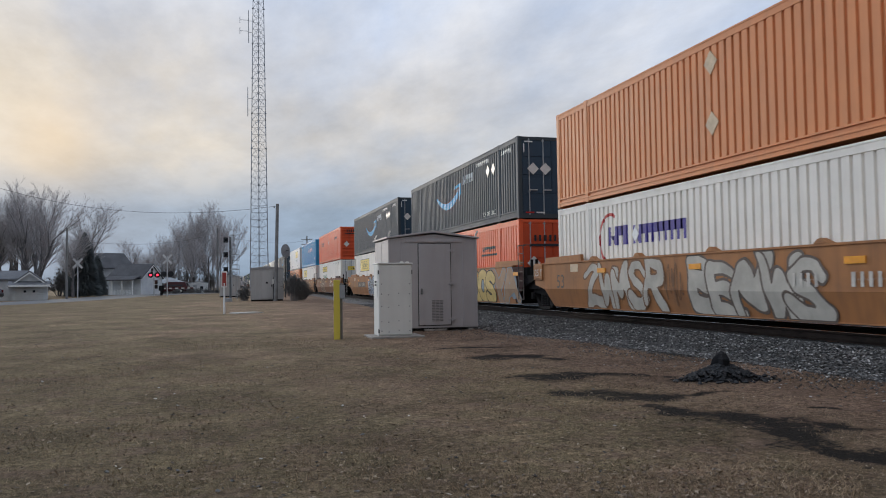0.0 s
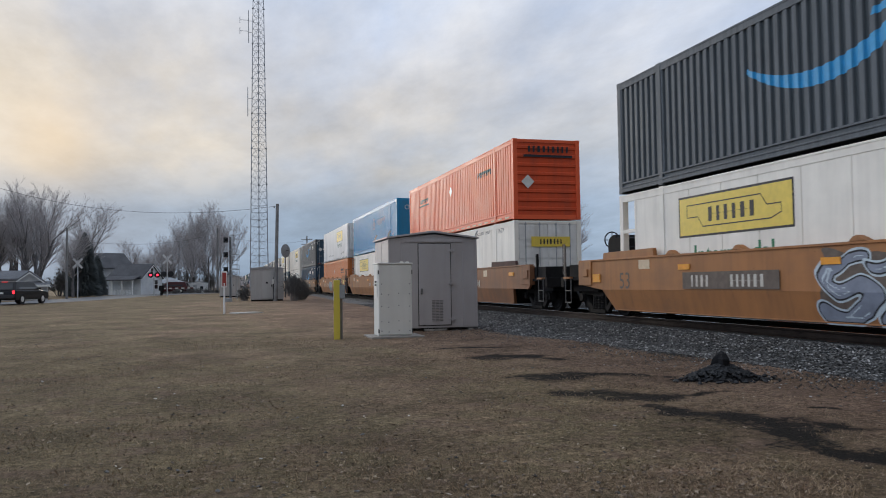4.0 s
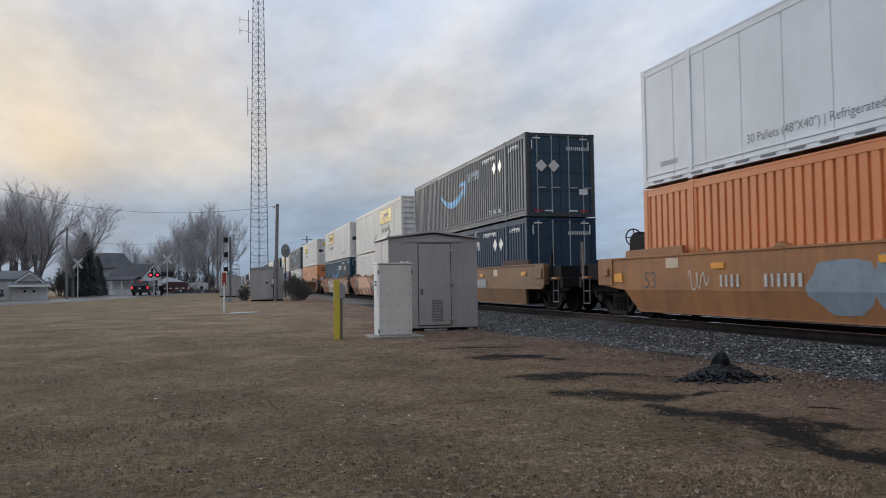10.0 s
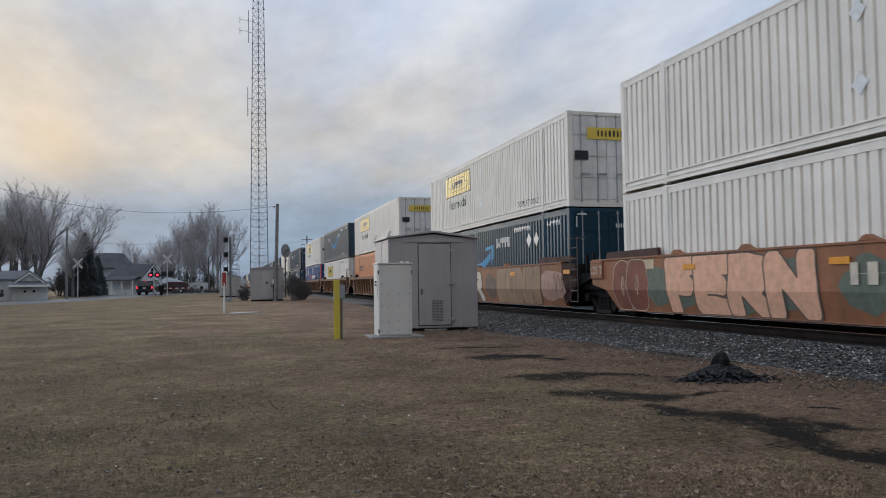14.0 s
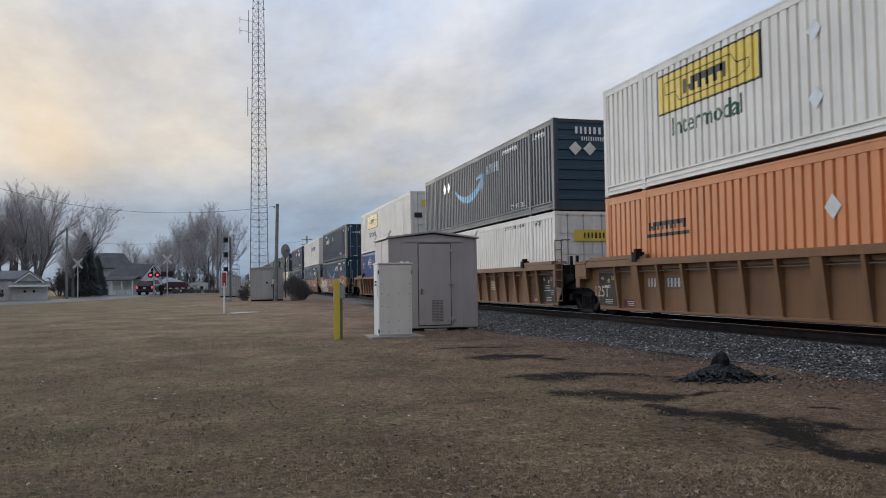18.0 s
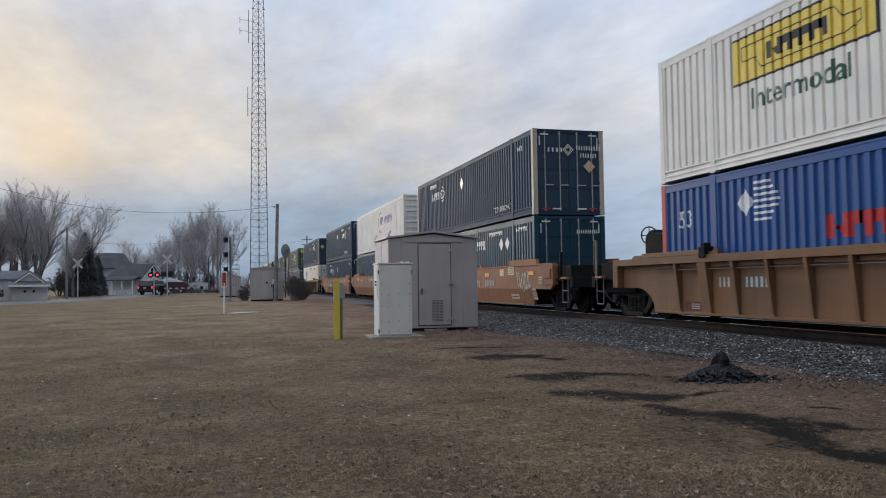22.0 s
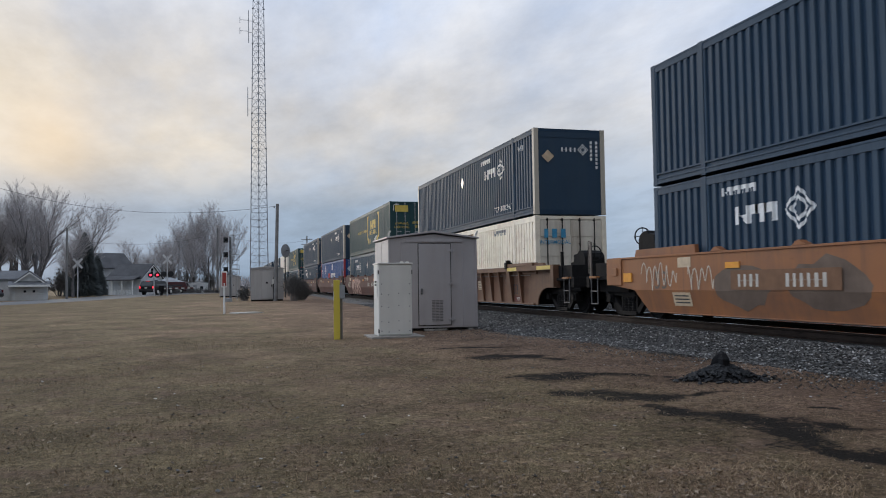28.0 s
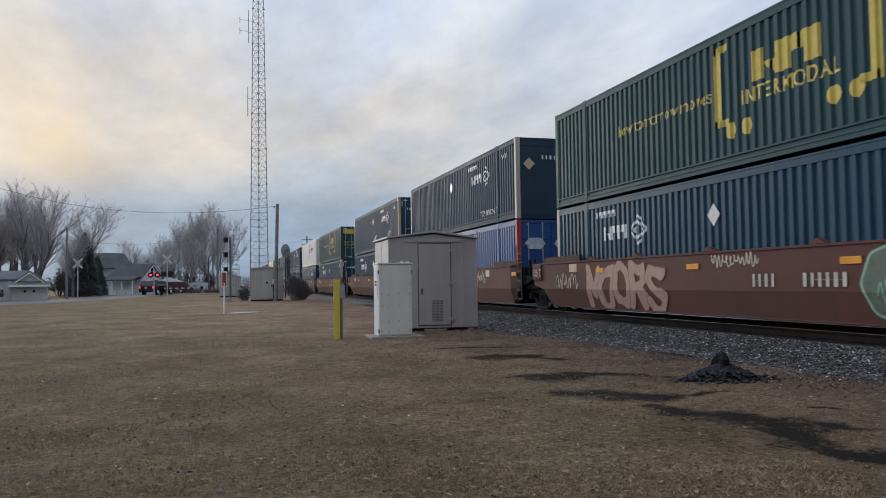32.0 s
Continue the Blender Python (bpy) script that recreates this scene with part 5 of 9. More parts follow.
    if not rear_end:
        part("corner_box", shared(("corner_box", colour, "rear"), lambda: Mesh().box(-1.57, -1.34, rear - 0.66, rear + 0.02, 1.46, 1.95).box(-1.585, -1.57, rear - 0.60, rear - 0.04, 1.50, 1.53).box(-1.585, -1.57, rear - 0.60, rear - 0.04, 1.87, 1.90).data("corner_box", mat, 0.006)), None, car)
        if style == "plate":
            part("load_mark", painted(draped("t125", letters("125 T", 0.22), rear - 0.32, 1.58, False, -1.576), INK["pale"], "t125"), None, car)
    if style == "plate":
        lug = shared(("lug", colour), lambda: Mesh().prism([(-0.20, 1.974), (0.20, 1.974), (0.10, 2.055), (0.02, 2.075)], "x", -1.555, -1.40).data("guide_lug", mat, 0.008))
        for y in (4.9, 8.0, 11.0, 13.4):
            part("guide_lug", lug, None, car, m=pose(0, y, 0))
    for y in ((-0.25, 4.2, 8.6, 12.9) if style == "plate" else ()):
        part("reflector", shared(("refl", style, y), lambda: Mesh().box(-1.549, -1.52, y - 0.22, y + 0.22, 1.62, 1.74).data("reflector", INK["orange"])), None, car)
    stub = shared("deck_stub", lambda: Mesh().box(-1.2, 1.2, -1.62, -0.6, 1.16, 1.62).box(-0.9, 0.9, -1.6, -0.7, 1.62, 1.86).box(-1.34, 1.34, -0.75, -0.3, 1.3, 1.9).box(-1.3, -1.22, -1.5, -1.42, 1.6, 2.15).box(-1.3, -1.22, -1.1, -1.02, 1.6, 2.15).data("end_sill", STEEL, 0.01))
    for end, own in ((0, lead_end), (1, rear_end)):
        m = None if end == 0 else TURN
        if own:
            b = Mesh().box(-1.45, 1.45, -3.15, -1.9, 1.42, 1.50).box(-1.5, 1.5, -3.3, -3.12, 1.22, 1.52)
            b.box(-0.35, 0.35, -3.3, -1.3, 1.0, 1.42)
            part("end_platform", b, STEEL, car, m=m, bevel=0.01)
            e = Mesh().box(-1.38, 1.38, -2.95, -1.95, 1.50, 1.88).box(-1.2, 1.2, -3.1, -1.5, 1.1, 1.5).box(-1.42, -1.34, -2.3, -2.22, 1.5, 2.3)
            part("end_bulkhead", e, STEEL, car, m=m, bevel=0.01)
            c = Mesh().box(-0.14, 0.14, -3.72, -3.2, 0.98, 1.2).box(-0.2, 0.2, -3.86, -3.6, 0.94, 1.26)
            part("coupler", c, WORN, car, m=m, bevel=0.03)
            part("brake_hose", Mesh().pipe([(-0.5, -3.3, 1.15), (-0.5, -3.5, 0.95), (-0.42, -3.72, 0.78), (-0.3, -3.8, 0.74)], 0.03), RUBBER, car, m=m)
            for sx in (-1.5, 1.5):
                if end:
                    post = Mesh().box(sx - 0.015, sx + 0.015, -3.06, -2.95, 1.42, 2.48)
                    post.pipe([(sx, -3.0, 1.62), (sx, -3.14, 1.62), (sx, -3.14, 2.50), (sx, -3.0, 2.50)], 0.013, 5)
                    part("end_post", post, GRIP, car, m=m)
                elif style == "rib" and place == "lead":
                    rack = Mesh().pipe([(sx, -2.50, 0.82), (sx, -2.50, 2.38), (sx + (0.12 if sx < 0 else -0.12), -2.50, 2.40)], 0.02, 6)
                    rack.pipe([(sx, -3.05, 0.82), (sx, -3.05, 2.38), (sx + (0.12 if sx < 0 else -0.12), -3.05, 2.40)], 0.02, 6)
                    for z in (0.82, 1.15, 1.48):
                        rack.tube((sx, -2.50, z), (sx, -3.05, z), 0.018, n=6)
                    part("ladder", rack, GRIP, car, m=m)
                step = Mesh().pipe([(sx, -2.62, 1.5), (sx, -2.62, 0.78), (sx, -3.0, 0.78), (sx, -3.0, 1.5)], 0.018, 6)
                step.tube((sx, -2.62, 1.12), (sx, -3.0, 1.12), 0.016, n=6)
                part("stirrup_step", step, IRON, car, m=m)
                part("tread", shared("tread", lambda: Mesh().box(-0.06, 0.06, -0.2, 0.2, -0.03, 0.03).data("tread", CAR_PAINT["tan"], 0.006)), None, car, m=(m or Matrix()) @ pose(sx, -2.81, 1.50))
            truck(car, -1.5 if end == 0 else LONG + 1.75, near)
        else:
            part("end_sill", stub, None, car, m=m)
    if not lead_end:
        truck(car, -1.675, near)
        ladder(car, -0.56, -1.03, 0.80, 2.64, GRIP)
    for own, yc, zc, way in ((rear_end, LONG + 1.85, 2.56, 1), (lead_end and style == "rib", -2.75, 2.22, -1)):
        if own:
            b = Mesh()
            c = Vector((-0.55, yc, zc))
            n = 16
            pts = [c + Vector((0.23 * math.cos(2 * math.pi * k / n), 0, 0.23 * math.sin(2 * math.pi * k / n))) for k in range(n + 1)]
            b.pipe(pts, 0.018)
            for k in range(0, n, 4):
                b.tube(c, pts[k], 0.012, n=5)
            b.tube(c, c + Vector((0, -0.35 * way, 0)), 0.03, n=6)
            part("hand_brake_wheel", b, STEEL, car)
            y0 = yc - 0.45 * way
            hump = [(0.28, -0.95), (0.28, -0.10), (0.20, 0.02), (0.06, 0.10), (-0.14, 0.12), (-0.24, 0.03), (-0.52, 0.0), (-0.52, -0.22), (-0.74, -0.24), (-0.74, -0.95)]
            g = Mesh().prism([(y0 + dy * way, zc + dz) for dy, dz in hump], "x", -0.78, -0.12)
            part("brake_gear", g, STEEL, car, bevel=0.025)
    if style == "plate":
        for y, z, w, h in ((14.6, 1.78, 0.5, 0.22), (2.6, 1.74, 0.42, 0.24)):
            part("data_plate", shared(("dplate", y), lambda: Mesh().box(-w / 2, w / 2, -0.004, 0.0, -h / 2, h / 2).data("data_plate", INK["tan"])), None, car, "small pale data plate",
                 m=pose(-1.527 + max(0.0, 1.16 - z) * 0.2315, y, z, 0, 13 if z < 1.1 else 0, -90))
        if number:
            side_art(car, "number_band", row_of(4, 0.24, 0.55, 0.22), number + 0.92, "pale", 6, 1.25)
            side_art(car, "number_band", row_of(6, 0.24, 0.55, 0.22), number - 0.62, "pale", 6, 1.25)
        part("size_mark", painted(draped("c53", letters("53", 0.42), 15.55, 1.2, False, -1.53), INK["smoke"], "c53"), None, car)
    else:
        def put(name, key, shape, y, z, ink, out=-1.376):
            part(name, painted(draped(key, shape, y, z, False, out), INK[ink], (key, y, z)), None, car)
        put("size_mark", "c53r", letters("53", 0.36), 1.70, 0.98, "dark")
        put("size_mark", "c20", letters("20", 0.11), 2.16, 1.42, "smoke", -1.566)
        put("size_mark", "c40", letters("40", 0.11), 2.16, 1.26, "smoke", -1.566)
        put("number_backing", "rback", rect(-0.40, 0.40, -0.02, 0.26), 12.72, 1.22, "smoke")
        put("number_band", "rnumb", row_of(5, 0.20, 0.5, 0.2), 12.72, 1.24, "pale", -1.381)
        put("number_band", "rnuma", row_of(3, 0.20, 0.5, 0.2), 13.72, 1.24, "pale", -1.381)
        put("data_plate", "rplate", rect(-0.28, 0.28, 0, 0.34), 5.6, 1.12, "tan")
        for k in range(5):
            put("data_row", "rprow", rect(-0.25, 0.25, 0, 0.02), 5.6, 1.16 + 0.062 * k, "smoke", -1.381)
        for y, own, load in ((0.38, place in ("mid", "rear"), False), (15.90, place in ("mid", "lead"), True)):
            if not own:
                continue
            put("data_panel", "rpanel", rect(-0.56, 0.54, 0, 0.90), y, 0.74, "soot")
            put("seal", "rseal", ring(0.055, 0.055, 0.03), y, 1.40, "gold", -1.381)
            put("size_mark", "r48", letters("48", 0.11), y + 0.36, 1.42, "chalk", -1.381)
            put("size_mark", "r53", letters("53", 0.11), y - 0.22, 1.42, "chalk", -1.381)
            if load:
                put("load_mark", "rload", letters("125T", 0.30), y + 0.42, 0.98, "chalk", -1.381)
            for k, (w, dy) in enumerate(((0.18, 0.1), (0.22, 0.1), (0.20, 0.08), (0.36, 0.0), (0.10, -0.28), (0.11, -0.28))):
                if not (load and k > 1):
                    put("data_row", ("rrow", w), rect(-w, w, 0, 0.016), y + dy, 1.27 - 0.055 * k, "pale", -1.381)
            for k in range(3):
                put("data_row", "rlow", rect(-0.2, 0.2, 0, 0.016), y, 0.80 + 0.045 * k, "pale", -1.381)
        for y in (1.45, 14.75):
            put("primer_patch", "rprime", rect(-0.38, 0.38, 0, 0.20), y, 0.72, "primer")
            for k in range(3):
                put("data_row", "rlow2", rect(-0.16, 0.16, 0, 0.016), y, 0.77 + 0.045 * k, "pale", -1.381)
    return finish(car, art)


# Each well of the train, from the front: place along the track, car, lower and upper box, paint on its side, where its number stands.
def U(y, style, colour, place, low, top, art=(), number=4.9):
    return y, style, colour, place, low, top, art, number


TRAIN = [
    U(-188.3, "plate", "tan", "rear", ("trucker", "white", "door"), ("weave", "navy", "door", "beige")),
    U(-164.42, "plate", "tan", "lead", ("logistics_far", "white", "door"), ("plain_orange", "amber", "ribs"),
      (("piece", "ZWMSR", 13.8, 9.9, ("ash", "umber"), dict(thick=0.13, flare=0.35, wild=1.0, overlap=1.25, seed=3)),
       ("piece", "BENWS", 8.8, 4.8, ("ash", "smoke"), dict(thick=0.15, flare=0.3, wild=1.1, overlap=1.3, edge=0.055, seed=8)),
       ("tag", 24, 9.6, 1.3, 0.5, 0.9, "umber"), ("tag", 25, 9.3, 1.35, 0.5, 0.8, "umber")), 4.4),
    U(-144.92, "plate", "tan", "mid", ("haulier_red", "scarlet", "door"), ("prime", "prime", "door"),
      (("lettering", 3, 7.5, 1.12, 0.5, 0.85, 0.15, "brick"), ("piece", "BOOS", 5.5, 2.05, ("ochre", "black", "haze"), dict(thick=0.20, edge=0.05, overlap=1.2, seed=4)),
       ("piece", "YA", 2.1, -0.2, ("clay", "haze"), dict(thick=0.19, edge=0.05, wild=0.8, overlap=1.25, seed=5)), ("patch", 47, 0.1, 0.9, "haze"),
       ("piece", "GE", 13.3, 10.95, ("ash", "tan"), dict(thick=0.27, edge=0.03, overlap=1.1, seed=21)), ("piece", "FM", 10.5, 8.5, ("ash", "tan"), dict(thick=0.26, edge=0.03, overlap=1.1, seed=6)),
       ("tag", 22, 7.2, 0.98, 0.9, 0.3, "black"), ("tag", 23, 6.5, 1.72, 0.8, 0.3, "black")), 0),
    U(-125.26, "plate", "tan", "rear", ("trucker_smooth", "white", "door"), ("prime", "prime", "door"),
      (("piece", "SZMKNGW", 8.8, 0.9, ("steel", "black", "smoke"), dict(thick=0.125, flare=0.5, wild=1.5, overlap=1.35, edge=0.03, halo="ice", seed=11)),
       ("piece", "ZR", 1.9, -0.25, ("rose", "black", "umber"), dict(thick=0.16, flare=0.3, wild=1.2, overlap=1.2, halo="ice", seed=12)),
       ("backing", 11.4, 1.38, 3.1, 0.36, "smoke")), 11.4),
    U(-101.43, "plate", "brown", "lead", ("trucker_band", "white", "door"), ("haulier_red", "scarlet", "ribs"),
      (("piece", "MOTER", 12.9, 9.6, ("umber", "chalk"), dict(thick=0.15, edge=0.035, lean=0.10, overlap=1.12, seed=2, low=0.80)), ("tag", 4, 5.1, 1.68, 1.0, 0.3, "chalk"), ("tag", 5, 4.9, 1.66, 0.9, 0.25, "chalk")), 4.35),
    U(-81.85, "plate", "tan", "mid", ("trucker_smooth", "white", "door"), ("broker", "blue", "flat"), (("tag", 6, 13.0, 1.65, 1.0, 0.3, "chalk"), ("tag", 7, 5.2, 1.55, 1.2, 0.3, "smoke")), 6.7),
    U(-62.48, "plate", "tan", "rear", ("haulier", "orange", "door"), ("reefer", "gloss", "flat"),
      (("patch", 91, 9.6, 1.6, "haze"), ("patch", 92, 8.6, 0.8, "haze"), ("piece", "MOTER", 6.6, 2.1, ("black", "chalk"), dict(thick=0.19, edge=0.05, overlap=1.16, seed=7)),
       ("tag", 9, 7.2, 1.62, 1.1, 0.45, "chalk"), ("tag", 10, 7.2, 1.55, 0.9, 0.5, "chalk"), ("tag", 8, 13.6, 1.4, 0.7, 0.5, "chalk"), ("backing", 0.9, 1.62, 0.6, 0.3, "gold")), 11.6),
    U(-38.61, "plate", "ochre", "lead", ("prime", "navy", "door"), ("prime", "slate", "door"),
      (("piece", "SOGESO", 14.2, 6.2, ("clay", "umber", "clay"), dict(thick=0.235, edge=0.05, overlap=1.08, seed=31, low=0.64, high=1.93)),
       ("backing", 4.9, 1.36, 2.6, 0.36, "stone")), 4.9),
    U(-19.14, "plate", "rusty", "mid", ("trucker_plain", "white", "ribs"), ("trucker", "white", "ribs"),
      (("patch", 38, 14.2, 1.3, "sage"), ("patch", 39, 8.0, 1.3, "sage"), ("piece", "FERN", 13.8, 9.2, ("salmon", "smoke", "sage"), dict(thick=0.22, edge=0.04, wild=0.5, overlap=1.12, seed=33)),
       ("lettering", 3, 7.9, 1.28, 0.36, 0.85, 0.2, "chalk"), ("piece", "ZMKESR", 7.0, 1.75, ("dusk", "smoke"), dict(thick=0.20, flare=0.3, wild=1.2, overlap=1.3, edge=0.03, seed=35)),
       ("tag", 36, 0.9, 1.35, 1.3, 0.9, "chalk"), ("tag", 37, 0.8, 1.2, 1.1, 0.7, "chalk"), ("piece", "OO", 16.2, 14.8, ("brick", "chalk"), dict(thick=0.22, edge=0.02, overlap=1.1, seed=37))), 0),
    U(0.28, "plate", "rusty", "rear", ("prime", "teal", "door"), ("trucker_far", "white", "door"),
      (("piece", "SWER", 12.0, 7.6, ("chalk", "umber", "dusk"), dict(thick=0.16, flare=0.2, wild=0.9, overlap=1.15, edge=0.03, seed=42)), ("patch", 44, 6.6, 1.4, "dusk"),
       ("piece", "EONN", 5.8, 1.9, ("clay", "umber", "clay"), dict(thick=0.25, edge=0.03, overlap=1.1, seed=41)), ("patch", 43, 0.9, 2.2, "rose"), ("tag", 40, 0.3, 1.4, 0.9, 0.7, "umber")), 12.6),
    U(23.90, "rib", "tawny", "lead", ("haulier", "amber", "ribs"), ("trucker_far", "white", "door")),
    U(43.41, "rib", "tawny", "mid", ("trucker_low", "white", "door"), ("prime", "slate", "ribs")),
    U(62.94, "rib", "tawny", "rear", ("stacker", "royal", "door", "rust"), ("trucker_far", "white", "door")),
    U(86.94, "plate", "russet", "lead", ("prime", "teal", "door"), ("weave_far", "navy", "door", "beige"),
      (("plate", 15.35, 1.14, 0.8, 0.6), ("piece", "BEEZ", 14.6, 10.6, ("chalk", "umber"), dict(thick=0.19, edge=0.025, wild=0.8, overlap=1.2, flare=0.2, seed=51)), ("tag", 52, 0.5, 1.45, 1.2, .6, "chalk"), ("tag", 58, 0.4, 1.4, 1.1, .7, "chalk"), ("tag", 53, 10.0, 1.4, 0.8, .6, "chalk"), ("tag", 56, 9.9, 1.0, 0.9, .35, "chalk"),
       ("plate", 14.9, 1.79, 0.62, 0.26), ("plate", 8.45, 1.40, 0.62, 0.14), ("plate", 7.75, 1.40, 0.62, 0.14), ("plate", 1.63, 1.79, 0.62, 0.30), ("plate", 1.37, 0.90, 0.74, 0.16), ("plate", -0.45, 1.0, 0.32, 0.36), ("plate", -1.0, 1.45, 0.3, 0.22)), 4.5),
    U(106.53, "plate", "russet", "mid", ("weave", "teal", "door", "beige"), ("logistics", "white", "ribs"),
      (("backing", 7.9, 1.40, 2.5, 0.50, "smoke"), ("lettering", 3, 7.9, 1.22, 0.36, 0.95, 0.2, "chalk"), ("tag", 54, 2.5, 1.44, 1.3, .6, "chalk"), ("tag", 59, 2.4, 1.4, 1.5, .45, "chalk"), ("tag", 55, 9.4, 1.7, 1.3, .3, "chalk"), ("tag", 50, 5.0, 1.72, 0.9, .15, "smoke"), ("plate", 1.2, 1.35, 0.5, 0.12)), 0),
    U(125.68, "plate", "russet", "rear", ("weave_far", "navy", "door"), ("weave_mid", "navy", "door"),
      (("backing", 11.5, 1.38, 2.9, 0.38, "umber"), ("patch", 93, 12.6, 1.8, "dusk"), ("patch", 94, 10.4, 2.0, "dusk"), ("tag", 57, 2.8, 1.4, 1.4, .4, "smoke"), ("tag", 95, 15.6, 1.5, 1.5, .6, "chalk"), ("tag", 96, 14.0, 1.45, 1.0, .6, "chalk"), ("plate", 14.75, 0.97, 0.7, 0.3)), 11.5),
    U(149.25, "rib", "umber", "single", ("rail_cream", "cream", "door"), ("weave_mid", "navy", "flat", "beige")),
    U(172.74, "plate", "mineral", "lead", ("weave_far", "teal", "door", "beige"), ("rail_gold", "forest", "door"),
      (("piece", "MOORS", 13.7, 9.8, ("rose", "umber"), dict(thick=0.13, edge=0.025, wild=0.9, overlap=1.2, seed=61)), ("tag", 63, 7.2, 1.78, 1.5, .3, "chalk"),
       ("piece", "O", 3.9, 2.75, ("sage", "mint"), dict(thick=0.20, edge=0.05, overlap=1.0, seed=62, low=0.8, high=1.8)), ("tag", 67, 3.3, 1.2, 0.8, 0.9, "mint"), ("tag", 69, 2.3, 1.25, 0.5, 0.7, "mint"), ("tag", 64, 1.3, 1.48, 1.3, .6, "rose"), ("tag", 70, 1.3, 1.45, 1.2, .5, "rose"), ("tag", 65, 15.0, 1.4, 1.4, .5, "chalk")), 5.4),
    U(192.33, "plate", "mineral", "mid", ("stacker", "royal", "door", "rust"), ("weave", "navy", "flat", "beige"), (("tag", 66, 3.5, 1.6, 1.2, .4, "chalk"),)),
    U(211.69, "plate", "mineral", "rear", ("weave_far", "navy", "door"), ("weave", "navy", "door", "beige")),
    U(235.47, "plate", "mineral", "lead", ("weave_far", "teal", "door", "beige"), ("rail_gold", "forest", "door")),
    U(255.0, "plate", "mineral", "mid", ("weave", "teal", "door"), ("logistics", "white", "ribs")),
    U(274.5, "plate", "tan", "rear", ("weave_mid", "navy", "door"), ("weave", "navy", "door")),
    U(298.2, "plate", "tan", "lead", ("weave", "navy", "door"), ("weave_mid", "navy", "door")),
    U(317.7, "plate", "tan", "mid", ("trucker", "white", "door"), ("prime", "prime", "door")),
    U(337.2, "plate", "tan", "rear", ("prime", "prime", "door"), ("trucker", "white", "door")),
    U(360.9, "rib", "tawny", "lead", ("weave", "navy", "door"), ("weave", "navy", "door")),
    U(380.4, "rib", "tawny", "mid", ("trucker", "white", "door"), ("weave", "navy", "door")),
    U(399.9, "rib", "tawny", "rear", ("weave", "navy", "door"), ("prime", "prime", "door")),
]
ROLLING = []


def build_train():
    for k, (y, style, colour, place, low, top, art, number) in enumerate(TRAIN):
        car = well_car(style, colour, place, 0 < k < 21, art, number)
        ROLLING.append((car, TRACK_X, y, 0.0))
        ROLLING.append((container(*low), TRACK_X, y, LOWER_Z))
        ROLLING.append((container(*top, high=True), TRACK_X, y, UPPER_Z))
    for ob, x, y, z in ROLLING:
        ob.matrix_basis = pose(x, y + 168.0, z)


build_train()


def travelled(t):
    """How far the train has come, in metres, counted from the middle of the clip."""
    a = t - 16.0
    return 10.517 * a - 0.2355 * a * a / 32 + 0.0497 * a ** 3 / 768


# ---- ground ----
CINDERS = (((4.37, 15.7), (5.9, 15.48), 0.13), ((4.76, 13.79), (5.38, 13.67), 0.40), ((5.38, 13.6), (5.73, 12.84), 0.15), ((4.37, 10.71), (5.0, 10.8), 0.34), ((5.0, 10.8), (5.86, 10.67), 0.16),
           ((5.86, 10.67), (6.21, 10.08), 0.11), ((4.09, 9.25), (4.55, 8.94), 0.20), ((4.55, 8.94), (4.84, 8.5), 0.36), ((4.84, 8.5), (5.2, 8.4), 0.25), ((4.53, 7.94), (4.7, 7.24), 0.16), ((4.7, 7.24), (4.95, 6.7), 0.25),
           ((4.95, 6.7), (5.27, 6.34), 0.38), ((5.27, 6.34), (5.53, 6.0), 0.15), ((4.95, 6.3), (4.66, 5.65), 0.22), ((4.66, 5.65), (4.79, 5.36), 0.33), ((4.79, 5.36), (5.0, 4.9), 0.35), ((5.0, 4.9), (5.2, 4.5), 0.33),
           ((5.62, 5.97), (6.1, 5.7), 0.14), ((5.59, 8.33), (6.05, 8.5), 0.09), ((6.12, 7.08), (6.31, 6.93), 0.08), ((6.25, 9.55), (7.2, 9.4), 0.27))


def cinder_way(x, y):
    """How far a spot lies from the middle of the nearest streak of cinders, in its half widths."""
    best = 9.0
    for (ax, ay), (bx, by), w in CINDERS:
        ux, uy = bx - ax, by - ay
        k = min(1.0, max(0.0, ((x - ax) * ux + (y - ay) * uy) / (ux * ux + uy * uy)))
        best = min(best, math.hypot(x - ax - k * ux, y - ay - k * uy) / w)
    return best


def edge_of_gravel(y):
    return float(np.interp(y, (-60, 5, 8.7, 10.4, 14.8, 20.8, 26, 60, 900), (9.3, 9.1, 8.6, 8.45, 7.95, 7.1, 7.4, 7.9, 8.2)))


